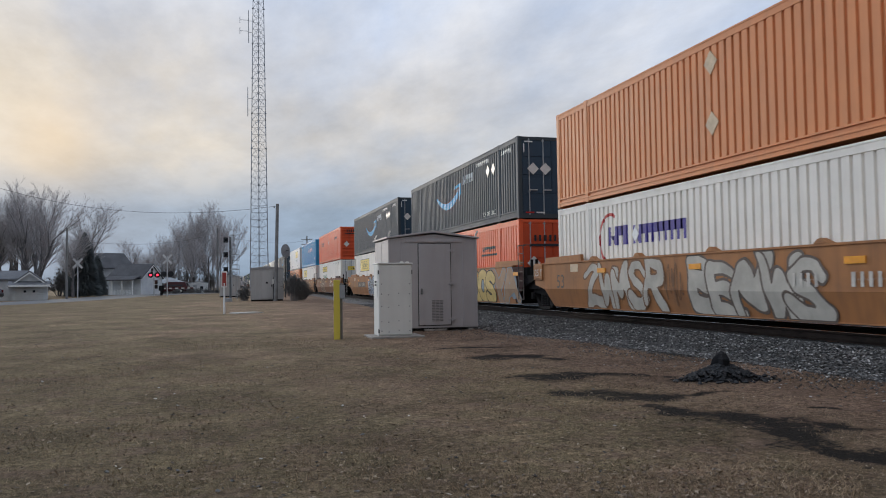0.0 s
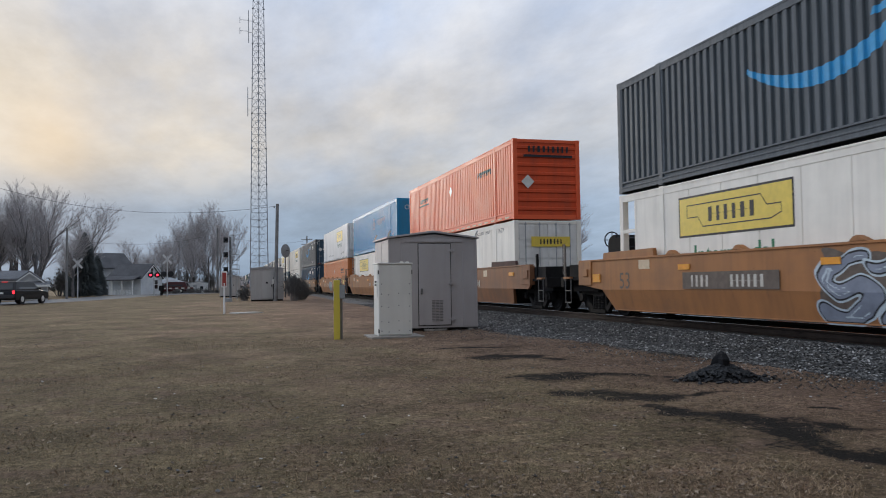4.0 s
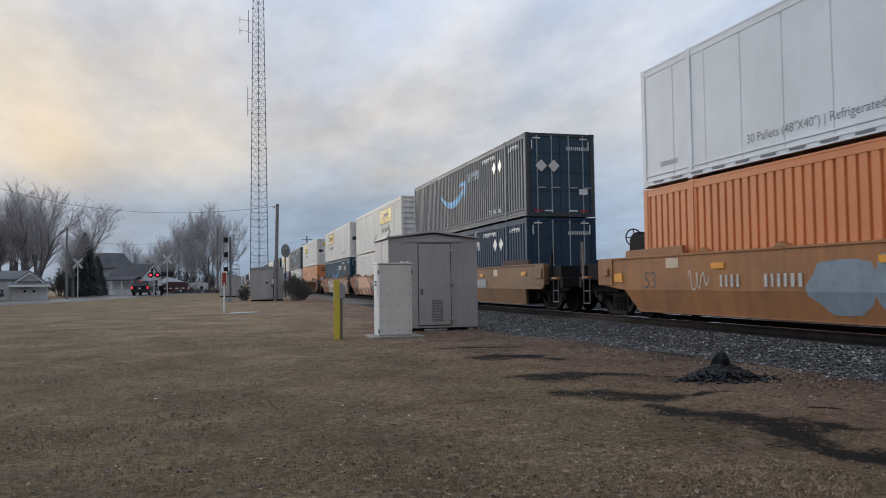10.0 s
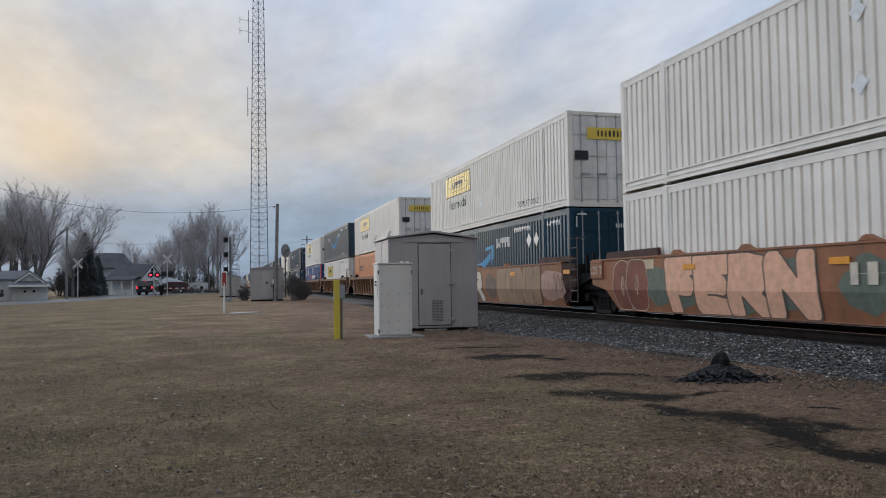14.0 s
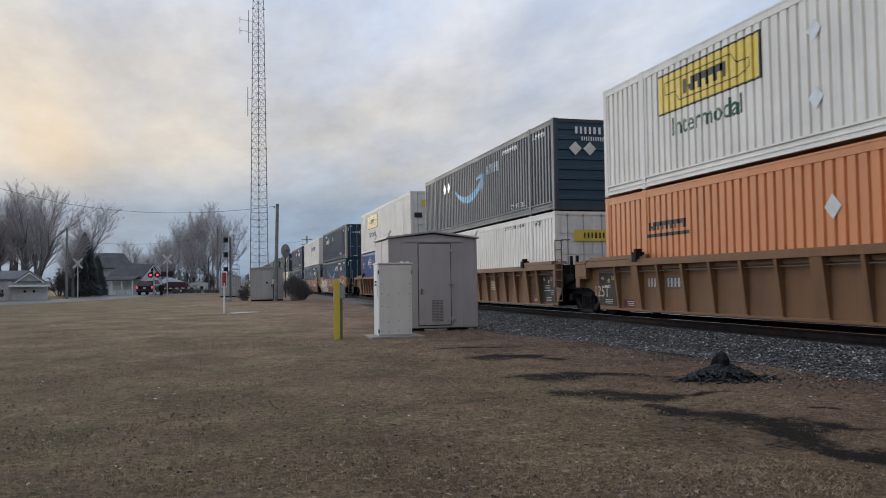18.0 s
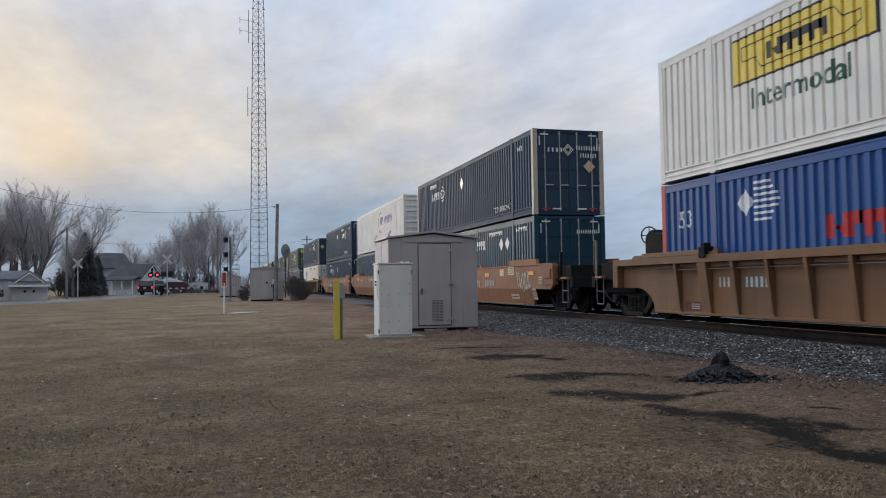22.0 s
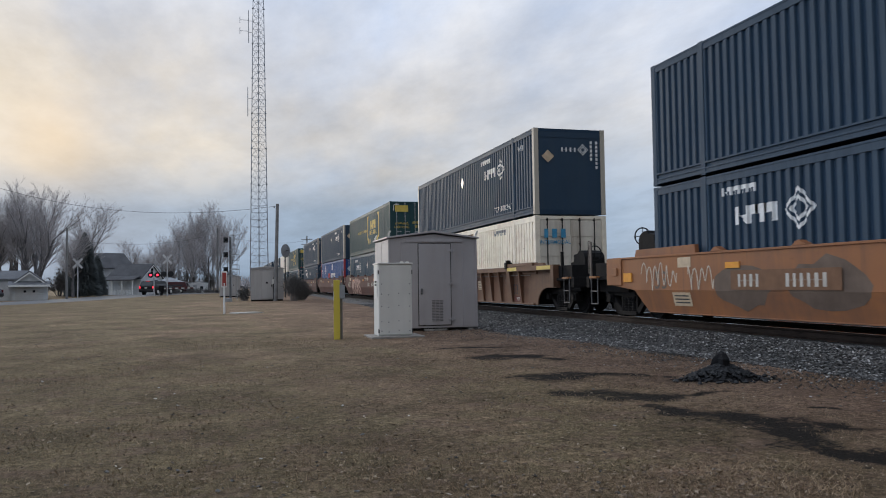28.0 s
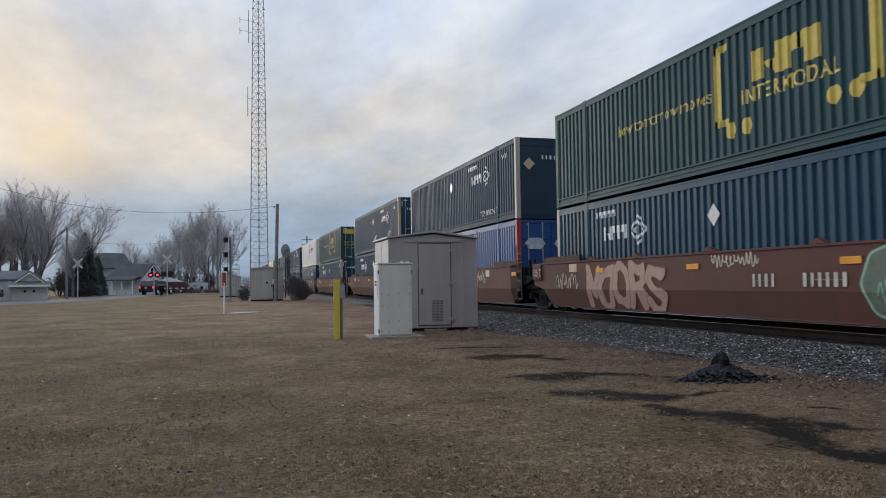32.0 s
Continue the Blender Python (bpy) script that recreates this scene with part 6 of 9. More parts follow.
def ground_material():
    def build(g):
        at = g.add("ShaderNodeTexCoord").outputs["Object"]
        def attr(n):
            a = g.add("ShaderNodeAttribute")
            a.attribute_name = n
            return a.outputs["Fac"]
        n1, n2, n3, n4 = g.noise(at, 0.35, 5.0, 0.6), g.noise(at, 2.3, 6.0, 0.65), g.noise(at, 14.0, 6.0, 0.75), g.noise(at, 55.0, 4.0, 0.7)
        straw = g.ramp(n3, (0.34, (0.136, 0.087, 0.053)), (0.5, (0.262, 0.173, 0.114)), (0.64, (0.44, 0.30, 0.202)))
        moss = g.ramp(n3, (0.34, (0.080, 0.065, 0.034)), (0.64, (0.240, 0.192, 0.104)))
        soil = g.ramp(n3, (0.34, (0.070, 0.045, 0.032)), (0.66, (0.305, 0.204, 0.144)))
        damp = g.math("MULTIPLY", g.ramp(g.math("MULTIPLY_ADD", g.add("ShaderNodeSeparateXYZ", {0: at}).outputs[0], -0.08, 0.5), (0.1, 0.0), (0.9, 1.0)), 0.19)
        grass = g.mix(g.ramp(g.math("ADD", g.math("ADD", g.math("MULTIPLY", n1, 0.65), g.math("MULTIPLY", n2, 0.35)), g.math("SUBTRACT", g.math("ADD", damp, g.ramp(g.math("MULTIPLY", g.add("ShaderNodeSeparateXYZ", {0: at}).outputs[1], 0.02), (0.1, 0.10), (0.6, 0.0))), 0.08)), (0.41, 0.0), (0.59, 0.78)), straw, moss)
        bare = g.ramp(g.math("ADD", g.math("MULTIPLY", n2, 0.6), g.math("MULTIPLY", attr("bare"), 0.8)), (0.5, 0.0), (0.85, 0.9))
        base = g.mix(bare, grass, soil)
        pebble = g.ramp(n4, (0.62, 0.0), (0.70, 1.0))
        base = g.mix(g.math("MULTIPLY", pebble, g.math("ADD", g.math("MULTIPLY", attr("bare"), 0.35), 0.08)), base, (0.38, 0.36, 0.33))
        gravel = g.ramp(n4, (0.3, (0.04, 0.04, 0.042)), (0.5, (0.13, 0.13, 0.13)), (0.72, (0.34, 0.33, 0.32)))
        gm = g.ramp(g.math("ADD", attr("gravel"), g.math("MULTIPLY", g.math("SUBTRACT", n3, 0.5), 0.7)), (0.35, 0.0), (0.65, 1.0))
        base = g.mix(1.0, base, g.ramp(n4, (0.32, 0.38), (0.5, 0.88), (0.70, 1.5)), "MULTIPLY")
        base = g.mix(1.0, base, g.ramp(g.noise(at, 150.0, 3.0, 0.7), (0.34, 0.45), (0.5, 0.95), (0.66, 1.6)), "MULTIPLY")
        base = g.mix(1.0, base, g.ramp(g.noise(at, 0.55, 6.0, 0.7), (0.38, 0.58), (0.60, 1.06)), "MULTIPLY")
        base = g.mix(1.0, base, g.ramp(g.noise(at, 5.5, 4.0, 0.6), (0.36, 0.80), (0.5, 1.0), (0.64, 1.12)), "MULTIPLY")
        # worn spots a stride apart, where the sward is thin
        thin = g.ramp(g.noise(at, 1.7, 7.0, 0.72), (0.50, 0.0), (0.64, 0.75))
        base = g.mix(thin, base, g.mix(1.0, soil, (0.80, 0.80, 0.82), "MULTIPLY"))
        # the lawn's colour is multiplied brighter with distance along y
        far_tone = g.ramp(g.math("MULTIPLY_ADD", g.add("ShaderNodeSeparateXYZ", {0: at}).outputs[1], 0.02, g.math("MULTIPLY", n1, 0.16)), (0.14, 0.92), (0.45, 1.12), (0.8, 1.32))
        base = g.mix(1.0, base, far_tone, "MULTIPLY")
        base = g.mix(gm, base, gravel)
        rag = g.math("ADD", g.math("MULTIPLY", g.math("SUBTRACT", n3, 0.5), 3.6), g.math("MULTIPLY", g.math("SUBTRACT", n2, 0.5), 3.4))
        cm = g.ramp(g.math("ADD", attr("cinder"), rag), (0.22, 0.0), (0.80, 0.96))
        base = g.mix(cm, base, g.ramp(n4, (0.35, (0.0045, 0.0042, 0.0040)), (0.7, (0.019, 0.017, 0.016))))
        relief = g.math("ADD", g.math("MULTIPLY", n3, 0.6), g.math("MULTIPLY", n4, 0.4))
        return bsdf(g, base, 1.0, 0.0, relief, 0.9, 0.045, specular=0.1)
    return material("winter_lawn", build)


def steps(*spans):
    out = []
    for a, b, n in spans:
        out += list(np.linspace(a, b, n, endpoint=False))
    return out + [spans[-1][1]]


def build_ground():
    xs = steps((-1500, -120, 8), (-120, -24, 24), (-24, -5, 48), (-5, 9.4, 120), (9.4, 16, 12), (16, 80, 20), (80, 1500, 8))
    ys = steps((-300, -20, 8), (-20, 3, 20), (3, 20, 142), (20, 45, 60), (45, 140, 60), (140, 500, 20), (500, 2600, 8))
    X, Y = np.meshgrid(xs, ys)
    nx, ny = len(xs), len(ys)
    v, bare, cinder, gravel = [], [], [], []
    for j in range(ny):
        for i in range(nx):
            x, y = xs[i], ys[j]
            p = Vector((x, y, 0))
            near = max(0.0, 1 - max(abs(y - 12) / 60, abs(x) / 40))
            z = land(x, y) + near * (0.035 * noise.noise(p * 0.35) + 0.012 * noise.noise(p * 2.1))
            if 9.0 < x < 13.5:
                z -= 0.1
            v.append((x, y, z))
            c = -1.5
            if 2 < x < 10 and 2 < y < 20:
                wob = Vector((noise.noise(p * 1.3), noise.noise(p * 1.3 + Vector((7, 3, 1))), 0)) * 0.20
                c = max(c, 1.42 - cinder_way(x + wob.x, y + wob.y))
            # past the track the ground is darkened in colour, standing in for shade
            cinder.append(1.0 if 12.9 < x < 24 else max(-1.5, min(1.0, c)))
            e = edge_of_gravel(y) + 0.5 * noise.noise(Vector((x * 0.6, y * 0.6, 4)))
            gravel.append(max(0.0, min(1.0, 0.5 + (x - e) / 0.9)) if x < 22 else 0.2)
            bare.append(max(0.0, min(1.0, 1.1 - (e - x) / 5.0)))
    f = [(j * nx + i, j * nx + i + 1, (j + 1) * nx + i + 1, (j + 1) * nx + i) for j in range(ny - 1) for i in range(nx - 1)]
    me = bpy.data.meshes.new("ground")
    me.from_pydata(v, [], f)
    for name, vals in (("bare", bare), ("cinder", cinder), ("gravel", gravel)):
        a = me.attributes.new(name, "FLOAT", "POINT")
        a.data.foreach_set("value", vals)
    me.polygons.foreach_set("use_smooth", [True] * len(f))
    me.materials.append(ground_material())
    thing("ground", mesh=me, label="straw-brown winter lawn with bare soil and dark cinder patches, brighter farther off", category="ground", kind="structure")


build_ground()


def scatter(name, spots, size, mat, label, category, flat=0.6, seed=1):
    """Many small stones in one mesh."""
    rnd = random.Random(seed)
    base = np.array([(1, 0, 0), (-1, 0, 0), (0, 1, 0), (0, -1, 0), (0, 0, 1), (0, 0, -1), (.7, .7, .5), (-.7, -.6, .5)], float)
    faces = [(4, 6, 2), (4, 2, 1), (4, 1, 7), (4, 7, 3), (4, 3, 0), (4, 0, 6), (0, 2, 6), (1, 3, 7), (0, 3, 5), (3, 1, 5), (1, 2, 5), (2, 0, 5)]
    V, F = [], []
    for x, y, z in spots:
        s = size * rnd.uniform(0.55, 1.5)
        a, c = rnd.uniform(0, 6.28), rnd.uniform(0.6, 1.2)
        ca, sa = math.cos(a), math.sin(a)
        i = len(V)
        for px, py, pz in base:
            k = rnd.uniform(0.7, 1.15)
            qx, qy, qz = px * s * k, py * s * c * k, pz * s * flat * k
            V.append((x + qx * ca - qy * sa, y + qx * sa + qy * ca, z + qz * 0.9 + qx * 0.2))
        F += [tuple(i + t for t in f) for f in faces]
    me = bpy.data.meshes.new(name)
    me.from_pydata(V, [], F)
    me.materials.append(mat)
    return thing(name, mesh=me, label=label, category=category, kind="stuff")


def stones_material(name, dark, mid, light):
    def build(g):
        r = g.add("ShaderNodeNewGeometry").outputs["Random Per Island"]
        at = spot(g)
        col = g.ramp(r, (0.0, dark), (0.5, mid), (0.9, tuple(0.7 * a + 0.3 * b for a, b in zip(mid, light))), (0.985, light))
        n = g.noise(at, 60.0, 4.0)
        return bsdf(g, g.mix(1.0, col, g.ramp(n, (0.3, 0.7), (0.7, 1.2)), "MULTIPLY"), 0.85, 0.0, n, 0.4, 0.004)
    return material(name, build)


BALLAST = stones_material("ballast_stone", (0.018, 0.0182, 0.0184), (0.064, 0.062, 0.060), (0.46, 0.45, 0.43))


def bed_height(x):
    """Top of the ballast bed over the track's width."""
    return float(np.interp(x, (7.6, 8.5, 9.1, 9.7, 12.75, 13.5, 15.0), (-0.1, 0.0, 0.16, 0.27, 0.27, 0.17, 0.0)))


def build_track():
    b = Mesh()
    xs = [8.0, 8.4, 8.75, 9.1, 9.4, 9.7, 10.2, 10.7, 11.2, 11.7, 12.2, 12.75, 13.1, 13.5, 14.2]
    ys = steps((-80, 0, 20), (0, 60, 120), (60, 180, 60), (180, 1200, 30))
    for y in ys:
        for x in xs:
            z = bed_height(x) - (0.12 if x in (8.0, 14.2) else 0.0)
            lift = max(0.0, land(x, y) - 0.18) if x < 9.2 else 0.0
            b.v.append((x, y, z + lift * (0.9 if x < 9.2 else 0) + 0.02 * noise.noise(Vector((x, y, 0)) * 1.7)))
    n = len(xs)
    b.f = [(j * n + i, j * n + i + 1, (j + 1) * n + i + 1, (j + 1) * n + i) for j in range(len(ys) - 1) for i in range(n - 1)]
    def build(g):
        at = spot(g)
        n4, n2 = g.noise(at, 34.0, 5.0, 0.7), g.noise(at, 1.2, 4.0)
        col = g.ramp(n4, (0.32, (0.014, 0.014, 0.015)), (0.5, (0.062, 0.060, 0.058)), (0.72, (0.23, 0.225, 0.215)))
        return bsdf(g, g.mix(1.0, col, g.ramp(n2, (0.3, 0.75), (0.7, 1.1)), "MULTIPLY"), 0.95, 0.0, n4, 1.0, 0.05)
    thing("ballast_bed", mesh=b.data("ballast_bed", material("crushed_stone_bed", build)), label="grey crushed stone bed under the track", category="ballast", kind="structure")
    rnd = random.Random(5)
    spots = []
    for _ in range(38000):
        y = 5.5 + 40 * rnd.random() ** 1.7
        e = edge_of_gravel(y)
        x = rnd.uniform(e - 0.15, 9.95)
        spots.append((x, y, max(bed_height(x), land(x, y)) + 0.012))
    scatter("ballast_stones", spots, 0.0225, BALLAST, "loose grey ballast stones along the track", "ballast", seed=6)
    spots = []
    for _ in range(5200):
        y = 4.0 + 30 * rnd.random() ** 1.6
        x = edge_of_gravel(y) - abs(rnd.gauss(0, 0.8)) + 0.1
        spots.append((x, y, land(x, y) + 0.006))
    for _ in range(380):
        y = 4.0 + 22 * rnd.random() ** 1.8
        spots.append((rnd.uniform(-y * 0.33, y * 0.55), y, land(0, y) + 0.006))
    scatter("stray_stones", spots, 0.016, BALLAST, "small grey stones strewn over the lawn", "stones", seed=7)
    # rails
    prof = [(-0.07, 0.0), (0.07, 0.0), (0.07, 0.015), (0.012, 0.04), (0.012, 0.125), (0.037, 0.14), (0.037, 0.17), (0.03, 0.178), (-0.03, 0.178), (-0.037, 0.17), (-0.037, 0.14), (-0.012, 0.125), (-0.012, 0.04), (-0.07, 0.015)]
    rust = plain("rusty_rail_steel", (0.045, 0.03, 0.024), 0.7, 0.1, 0.35, 4.0)
    shine = plain("polished_rail_head", (0.85, 0.85, 0.85), 0.12, 1.0, 0.05, 3.0, 0.0)
    for s in (-1, 1):
        x = TRACK_X + s * 0.7525
        r = thing("rail", label="rusty steel rail with a polished running surface", category="rail", group="rails of the track")
        part("web", Mesh().prism([(x + a, RAIL - 0.18 + c) for a, c in prof], "y", -80, 1200), rust, r)
        part("running_surface", Mesh().box(x - 0.036, x + 0.036, -80, 1200, RAIL - 0.006, RAIL), shine, r, "polished running surface")
    wood = plain("creosoted_sleeper_wood", (0.07, 0.055, 0.045), 0.9, 0.0, 0.4, 3.0, 0.5)
    plate = plain("rusty_tie_plate", (0.09, 0.05, 0.035), 0.8, 0.1, 0.3)
    me = Mesh().box(-1.3, 1.3, -0.115, 0.115, 0.08, 0.262).data("sleeper", wood, 0.012)
    tp = Mesh().box(-0.11, 0.11, -0.1, 0.1, 0.262, 0.275).data("tie_plate", plate)
    for k in range(130):
        sl = thing("sleeper", (TRACK_X, -2 + 0.52 * k, 0.0), "dark creosoted wooden sleeper bedded in grey ballast", "sleeper", "sleepers of the track", mesh=me)
        for s in (-1, 1):
            part("tie_plate", tp, None, sl, m=pose(s * 0.7525, 0, 0))


build_track()


def build_grass():
    """Short dead blades over the near lawn, one mesh."""
    rnd = random.Random(12)
    V, F = [], []
    for _ in range(105000):
        y = 3.6 + 17 * rnd.random() ** 1.9
        x = rnd.uniform(-y * 0.36, min(y * 0.95, 8.6))
        if x > edge_of_gravel(y) - 0.3:
            continue
        keep = noise.noise(Vector((x * 0.8, y * 0.8, 2.0))) + 0.35 - 0.05 * max(0.0, x - 2.0)
        if rnd.random() > 0.4 + keep:
            continue
        if x > 2.5 and cinder_way(x, y) < 1.0:
            continue
        z = land(x, y) - 0.004
        a, h, w = rnd.uniform(0, 6.28), rnd.uniform(0.012, 0.042), rnd.uniform(0.002, 0.0045)
        lx, ly = rnd.gauss(0, 0.028), rnd.gauss(0, 0.028)
        i = len(V)
        V += [(x - w * math.cos(a), y - w * math.sin(a), z), (x + w * math.cos(a), y + w * math.sin(a), z), (x + lx, y + ly, z + h)]
        F.append((i, i + 1, i + 2))
    me = bpy.data.meshes.new("grass")
    me.from_pydata(V, [], F)
    def build(g):
        r = g.add("ShaderNodeNewGeometry").outputs["Random Per Island"]
        tuft = g.ramp(g.noise(g.add("ShaderNodeTexCoord").outputs["Object"], 0.9, 5.0, 0.65), (0.36, 0.0), (0.64, 1.0))
        r = g.math("ADD", g.math("MULTIPLY", r, 0.58), g.math("MULTIPLY", tuft, 0.40))
        return bsdf(g, g.ramp(r, (0.0, (0.07, 0.058, 0.03)), (0.25, (0.165, 0.124, 0.068)), (0.5, (0.21, 0.145, 0.085)), (0.8, (0.37, 0.26, 0.16)), (1.0, (0.58, 0.45, 0.30))), 0.9)
    me.materials.append(material("dead_grass_blade", build))
    thing("grass", mesh=me, label="short straw-coloured winter grass on the lawn", category="grass", kind="stuff")
    # fallen leaves and bits of litter
    V, F = [], []
    for _ in range(11000):
        y = 3.8 + 20 * rnd.random() ** 1.8
        x = rnd.uniform(-y * 0.36, min(y * 0.8, 7.0))
        s, a = 0.007 + 0.024 * rnd.random() ** 2.5, rnd.uniform(0, 6.28)
        if x > 2.5 and rnd.random() < 0.93 and cinder_way(x, y) < 1.1:
            continue
        z = land(x, y) + 0.014
        i = len(V)
        for k, (u, w) in enumerate(((-1, 0), (-.2, -.6), (1, 0), (-.2, .6))):
            V.append((x + s * (u * math.cos(a) - w * math.sin(a)), y + s * (u * math.sin(a) + w * math.cos(a)), z + rnd.uniform(-.004, .012)))
        F.append((i, i + 1, i + 2, i + 3))
    # straw and chips, thickest over the bare soil towards the track
    for _ in range(16000):
        y = 3.6 + 15 * rnd.random() ** 1.7
        x = min(7.6, -y * 0.2 + (y * 0.2 + 6.5) * rnd.random() ** 0.6)
        s, a = 0.004 + 0.011 * rnd.random() ** 2, rnd.uniform(0, 6.28)
        if x > 2.5 and rnd.random() < 0.93 and cinder_way(x, y) < 1.1:
            continue
        z = land(x, y) + 0.012
        i = len(V)
        for u, w in ((-1.6, 0), (-.2, -.5), (1.6, 0), (-.2, .5)):
            V.append((x + s * (u * math.cos(a) - w * math.sin(a)), y + s * (u * math.sin(a) + w * math.cos(a)), z + rnd.uniform(-.004, .010)))
        F.append((i, i + 1, i + 2, i + 3))
    me = bpy.data.meshes.new("fallen_leaves")
    me.from_pydata(V, [], F)
    def leaf(g):
        r = g.add("ShaderNodeNewGeometry").outputs["Random Per Island"]
        return bsdf(g, g.ramp(r, (0.0, (0.06, 0.042, 0.03)), (0.4, (0.12, 0.08, 0.05)), (0.85, (0.24, 0.17, 0.11)), (0.992, (0.34, 0.27, 0.19)), (1.0, (0.6, 0.57, 0.52))), 0.85)
    me.materials.append(material("dead_leaf", leaf))
    thing("fallen_leaves", mesh=me, label="small brown fallen leaves and straw scattered on the lawn", category="leaves", kind="stuff")


build_grass()


def build_heap():
    """Heap of black cinders with one upright lump."""
    rnd = random.Random(3)
    cx, cy = 6.72, 9.55
    coal = stones_material("black_cinder", (0.006, 0.007, 0.008), (0.016, 0.017, 0.019), (0.05, 0.05, 0.05))
    heap = thing("cinder_heap", (cx, cy, 0), "small heap of black cinders on bare soil", "heap")
    b = Mesh()
    n, rings = 28, 8
    for j in range(rings + 1):
        r = j / rings
        for k in range(n):
            a = 2 * math.pi * k / n
            rr = r * (0.53 + 0.12 * noise.noise(Vector((math.cos(a), math.sin(a), 2)) * 1.5))
            h = 0.22 * (1 - r) ** 1.1 + 0.035 * noise.noise(Vector((rr * math.cos(a) * 9, rr * math.sin(a) * 9, 1))) * (1 - r * 0.7)
            b.v.append((rr * math.cos(a) * 1.05, rr * math.sin(a) * 0.75, h - 0.01))
    for j in range(rings):
        for k in range(n):
            b.f.append((j * n + k, j * n + (k + 1) % n, (j + 1) * n + (k + 1) % n, (j + 1) * n + k))
    dust = plain("coal_dust", (0.011, 0.011, 0.012), 0.9, 0.0, 0.4, 20.0, 0.8)
    part("mound", b, dust, heap)
    spots = []
    for _ in range(1500):
        r, a = abs(rnd.gauss(0, 0.25)), rnd.uniform(0, 6.28)
        if r < 0.85:
            spots.append((r * math.cos(a) * 1.05, r * math.sin(a) * 0.8, max(0.0, 0.22 * (1 - r / 0.53)) + 0.012))
    st = scatter("cinder_rubble", spots, 0.032, coal, "black cinder lumps", "", 0.8, 9)
    st.parent = heap
    lump = Mesh()
    for j, (r, z) in enumerate(((0.12, 0.12), (0.125, 0.20), (0.105, 0.29), (0.065, 0.36), (0.015, 0.39))):
        for k in range(9):
            a = 2 * math.pi * k / 9
            w = r * (1 + 0.9 * noise.noise(Vector((math.cos(a) * 2, math.sin(a) * 2, j))))
            lump.v.append((0.0 + w * math.cos(a), w * math.sin(a), z))
    lump.f = [(j * 9 + k, j * 9 + (k + 1) % 9, (j + 1) * 9 + (k + 1) % 9, (j + 1) * 9 + k) for j in range(4) for k in range(9)] + [tuple(range(36, 45))]
    part("upright_lump", lump, dust, heap, "dark upright lump")


build_heap()


# ---- trackside cabinets ----
def build_equipment_house():
    """Tan metal equipment hut: gabled, its door end towards the lawn."""
    tan = paint("tan_hut_paint", (0.374, 0.352, 0.350), 0.5, 0.22, 0.05, (0.24, 0.20, 0.16))
    trim = paint("tan_hut_trim_paint", (0.375, 0.352, 0.355), 0.5, 0.25, 0.08, (0.22, 0.18, 0.15))
    gasket = plain("black_gasket", (0.03, 0.028, 0.026), 0.8)
    W, D, E, P, B = 2.58, 2.0, 2.665, 2.79, 0.085
    hut = thing("equipment_hut", (5.70, 21.36, 0.055), "tan metal gabled equipment hut with a louvred door", "hut", rz=0.0)
    h = W / 2
    part("front_wall", Mesh().prism([(-h, B), (h, B), (h, E - 0.06), (0, P - 0.06), (-h, E - 0.06)], "y", 0.0, 0.05), tan, hut, bevel=0.006)
    part("rear_wall", Mesh().prism([(-h, B), (h, B), (h, E - 0.06), (0, P - 0.06), (-h, E - 0.06)], "y", D - 0.05, D), tan, hut, bevel=0.006)
    for s in (-1, 1):
        b = Mesh().box(s * h - (0.05 if s > 0 else 0), s * h + (0.05 if s < 0 else 0), 0.05, D - 0.05, B, E - 0.08)
        b.box(s * h - 0.006, s * h + 0.006, D / 2 - 0.02, D / 2 + 0.02, B, E - 0.08)
        part("side_wall", b, tan, hut, bevel=0.005)
    roof = [(-h - 0.06, E - 0.06), (0, P - 0.01), (h + 0.06, E - 0.06), (h + 0.06, E - 0.01), (0, P + 0.045), (-h - 0.06, E - 0.01)]
    part("roof", Mesh().prism(roof, "y", -0.07, D + 0.07), trim, hut, bevel=0.008)
    part("lintel", Mesh().box(-0.82, 0.84, -0.03, 0.0, 2.51, 2.60), trim, hut, bevel=0.006)
    part("door_gasket", Mesh().box(-0.45, 0.52, -0.008, 0.0, B + 0.06, 2.47), gasket, hut)
    door = part("door", Mesh().box(-0.43, 0.50, -0.03, -0.006, B + 0.08, 2.45), tan, hut, "tan steel door", bevel=0.008)
    for z in (2.27, 1.33, 0.32):
        part("hinge", Mesh().box(0.42, 0.62, -0.05, -0.028, z - 0.025, z + 0.025).tube((0.52, -0.05, z - 0.05), (0.52, -0.05, z + 0.05), 0.016), trim, door, bevel=0.003)
    part("handle", Mesh().box(-0.385, -0.335, -0.06, -0.03, 1.05, 1.20).box(-0.37, -0.35, -0.1, -0.05, 1.04, 1.08), plain("dull_metal_handle", (0.2, 0.2, 0.2), 0.4, 0.8), door, "dull metal handle", bevel=0.004)
    vent = plain("vent_shadow", (0.25, 0.235, 0.235), 0.8)
    for k in range(3):
        b = Mesh()
        for j in range(14):
            z = 0.27 + j * 0.044
            b.quad((-0.06 + k * 0.115, -0.034, z), (0.035 + k * 0.115, -0.034, z), (0.035 + k * 0.115, -0.048, z + 0.022), (-0.06 + k * 0.115, -0.048, z + 0.022))
        part("louvre", b, vent, door)
    for x in (-0.92, 0.88):
        part("wall_seam", Mesh().box(x - 0.018, x + 0.018, -0.014, 0.0, B, E - 0.1), trim, hut, bevel=0.004)
    for x in (-h + 0.02, h - 0.02):
        part("corner_trim", Mesh().box(x - 0.028, x + 0.028, -0.018, 0.03, B, E - 0.06), trim, hut, bevel=0.005)
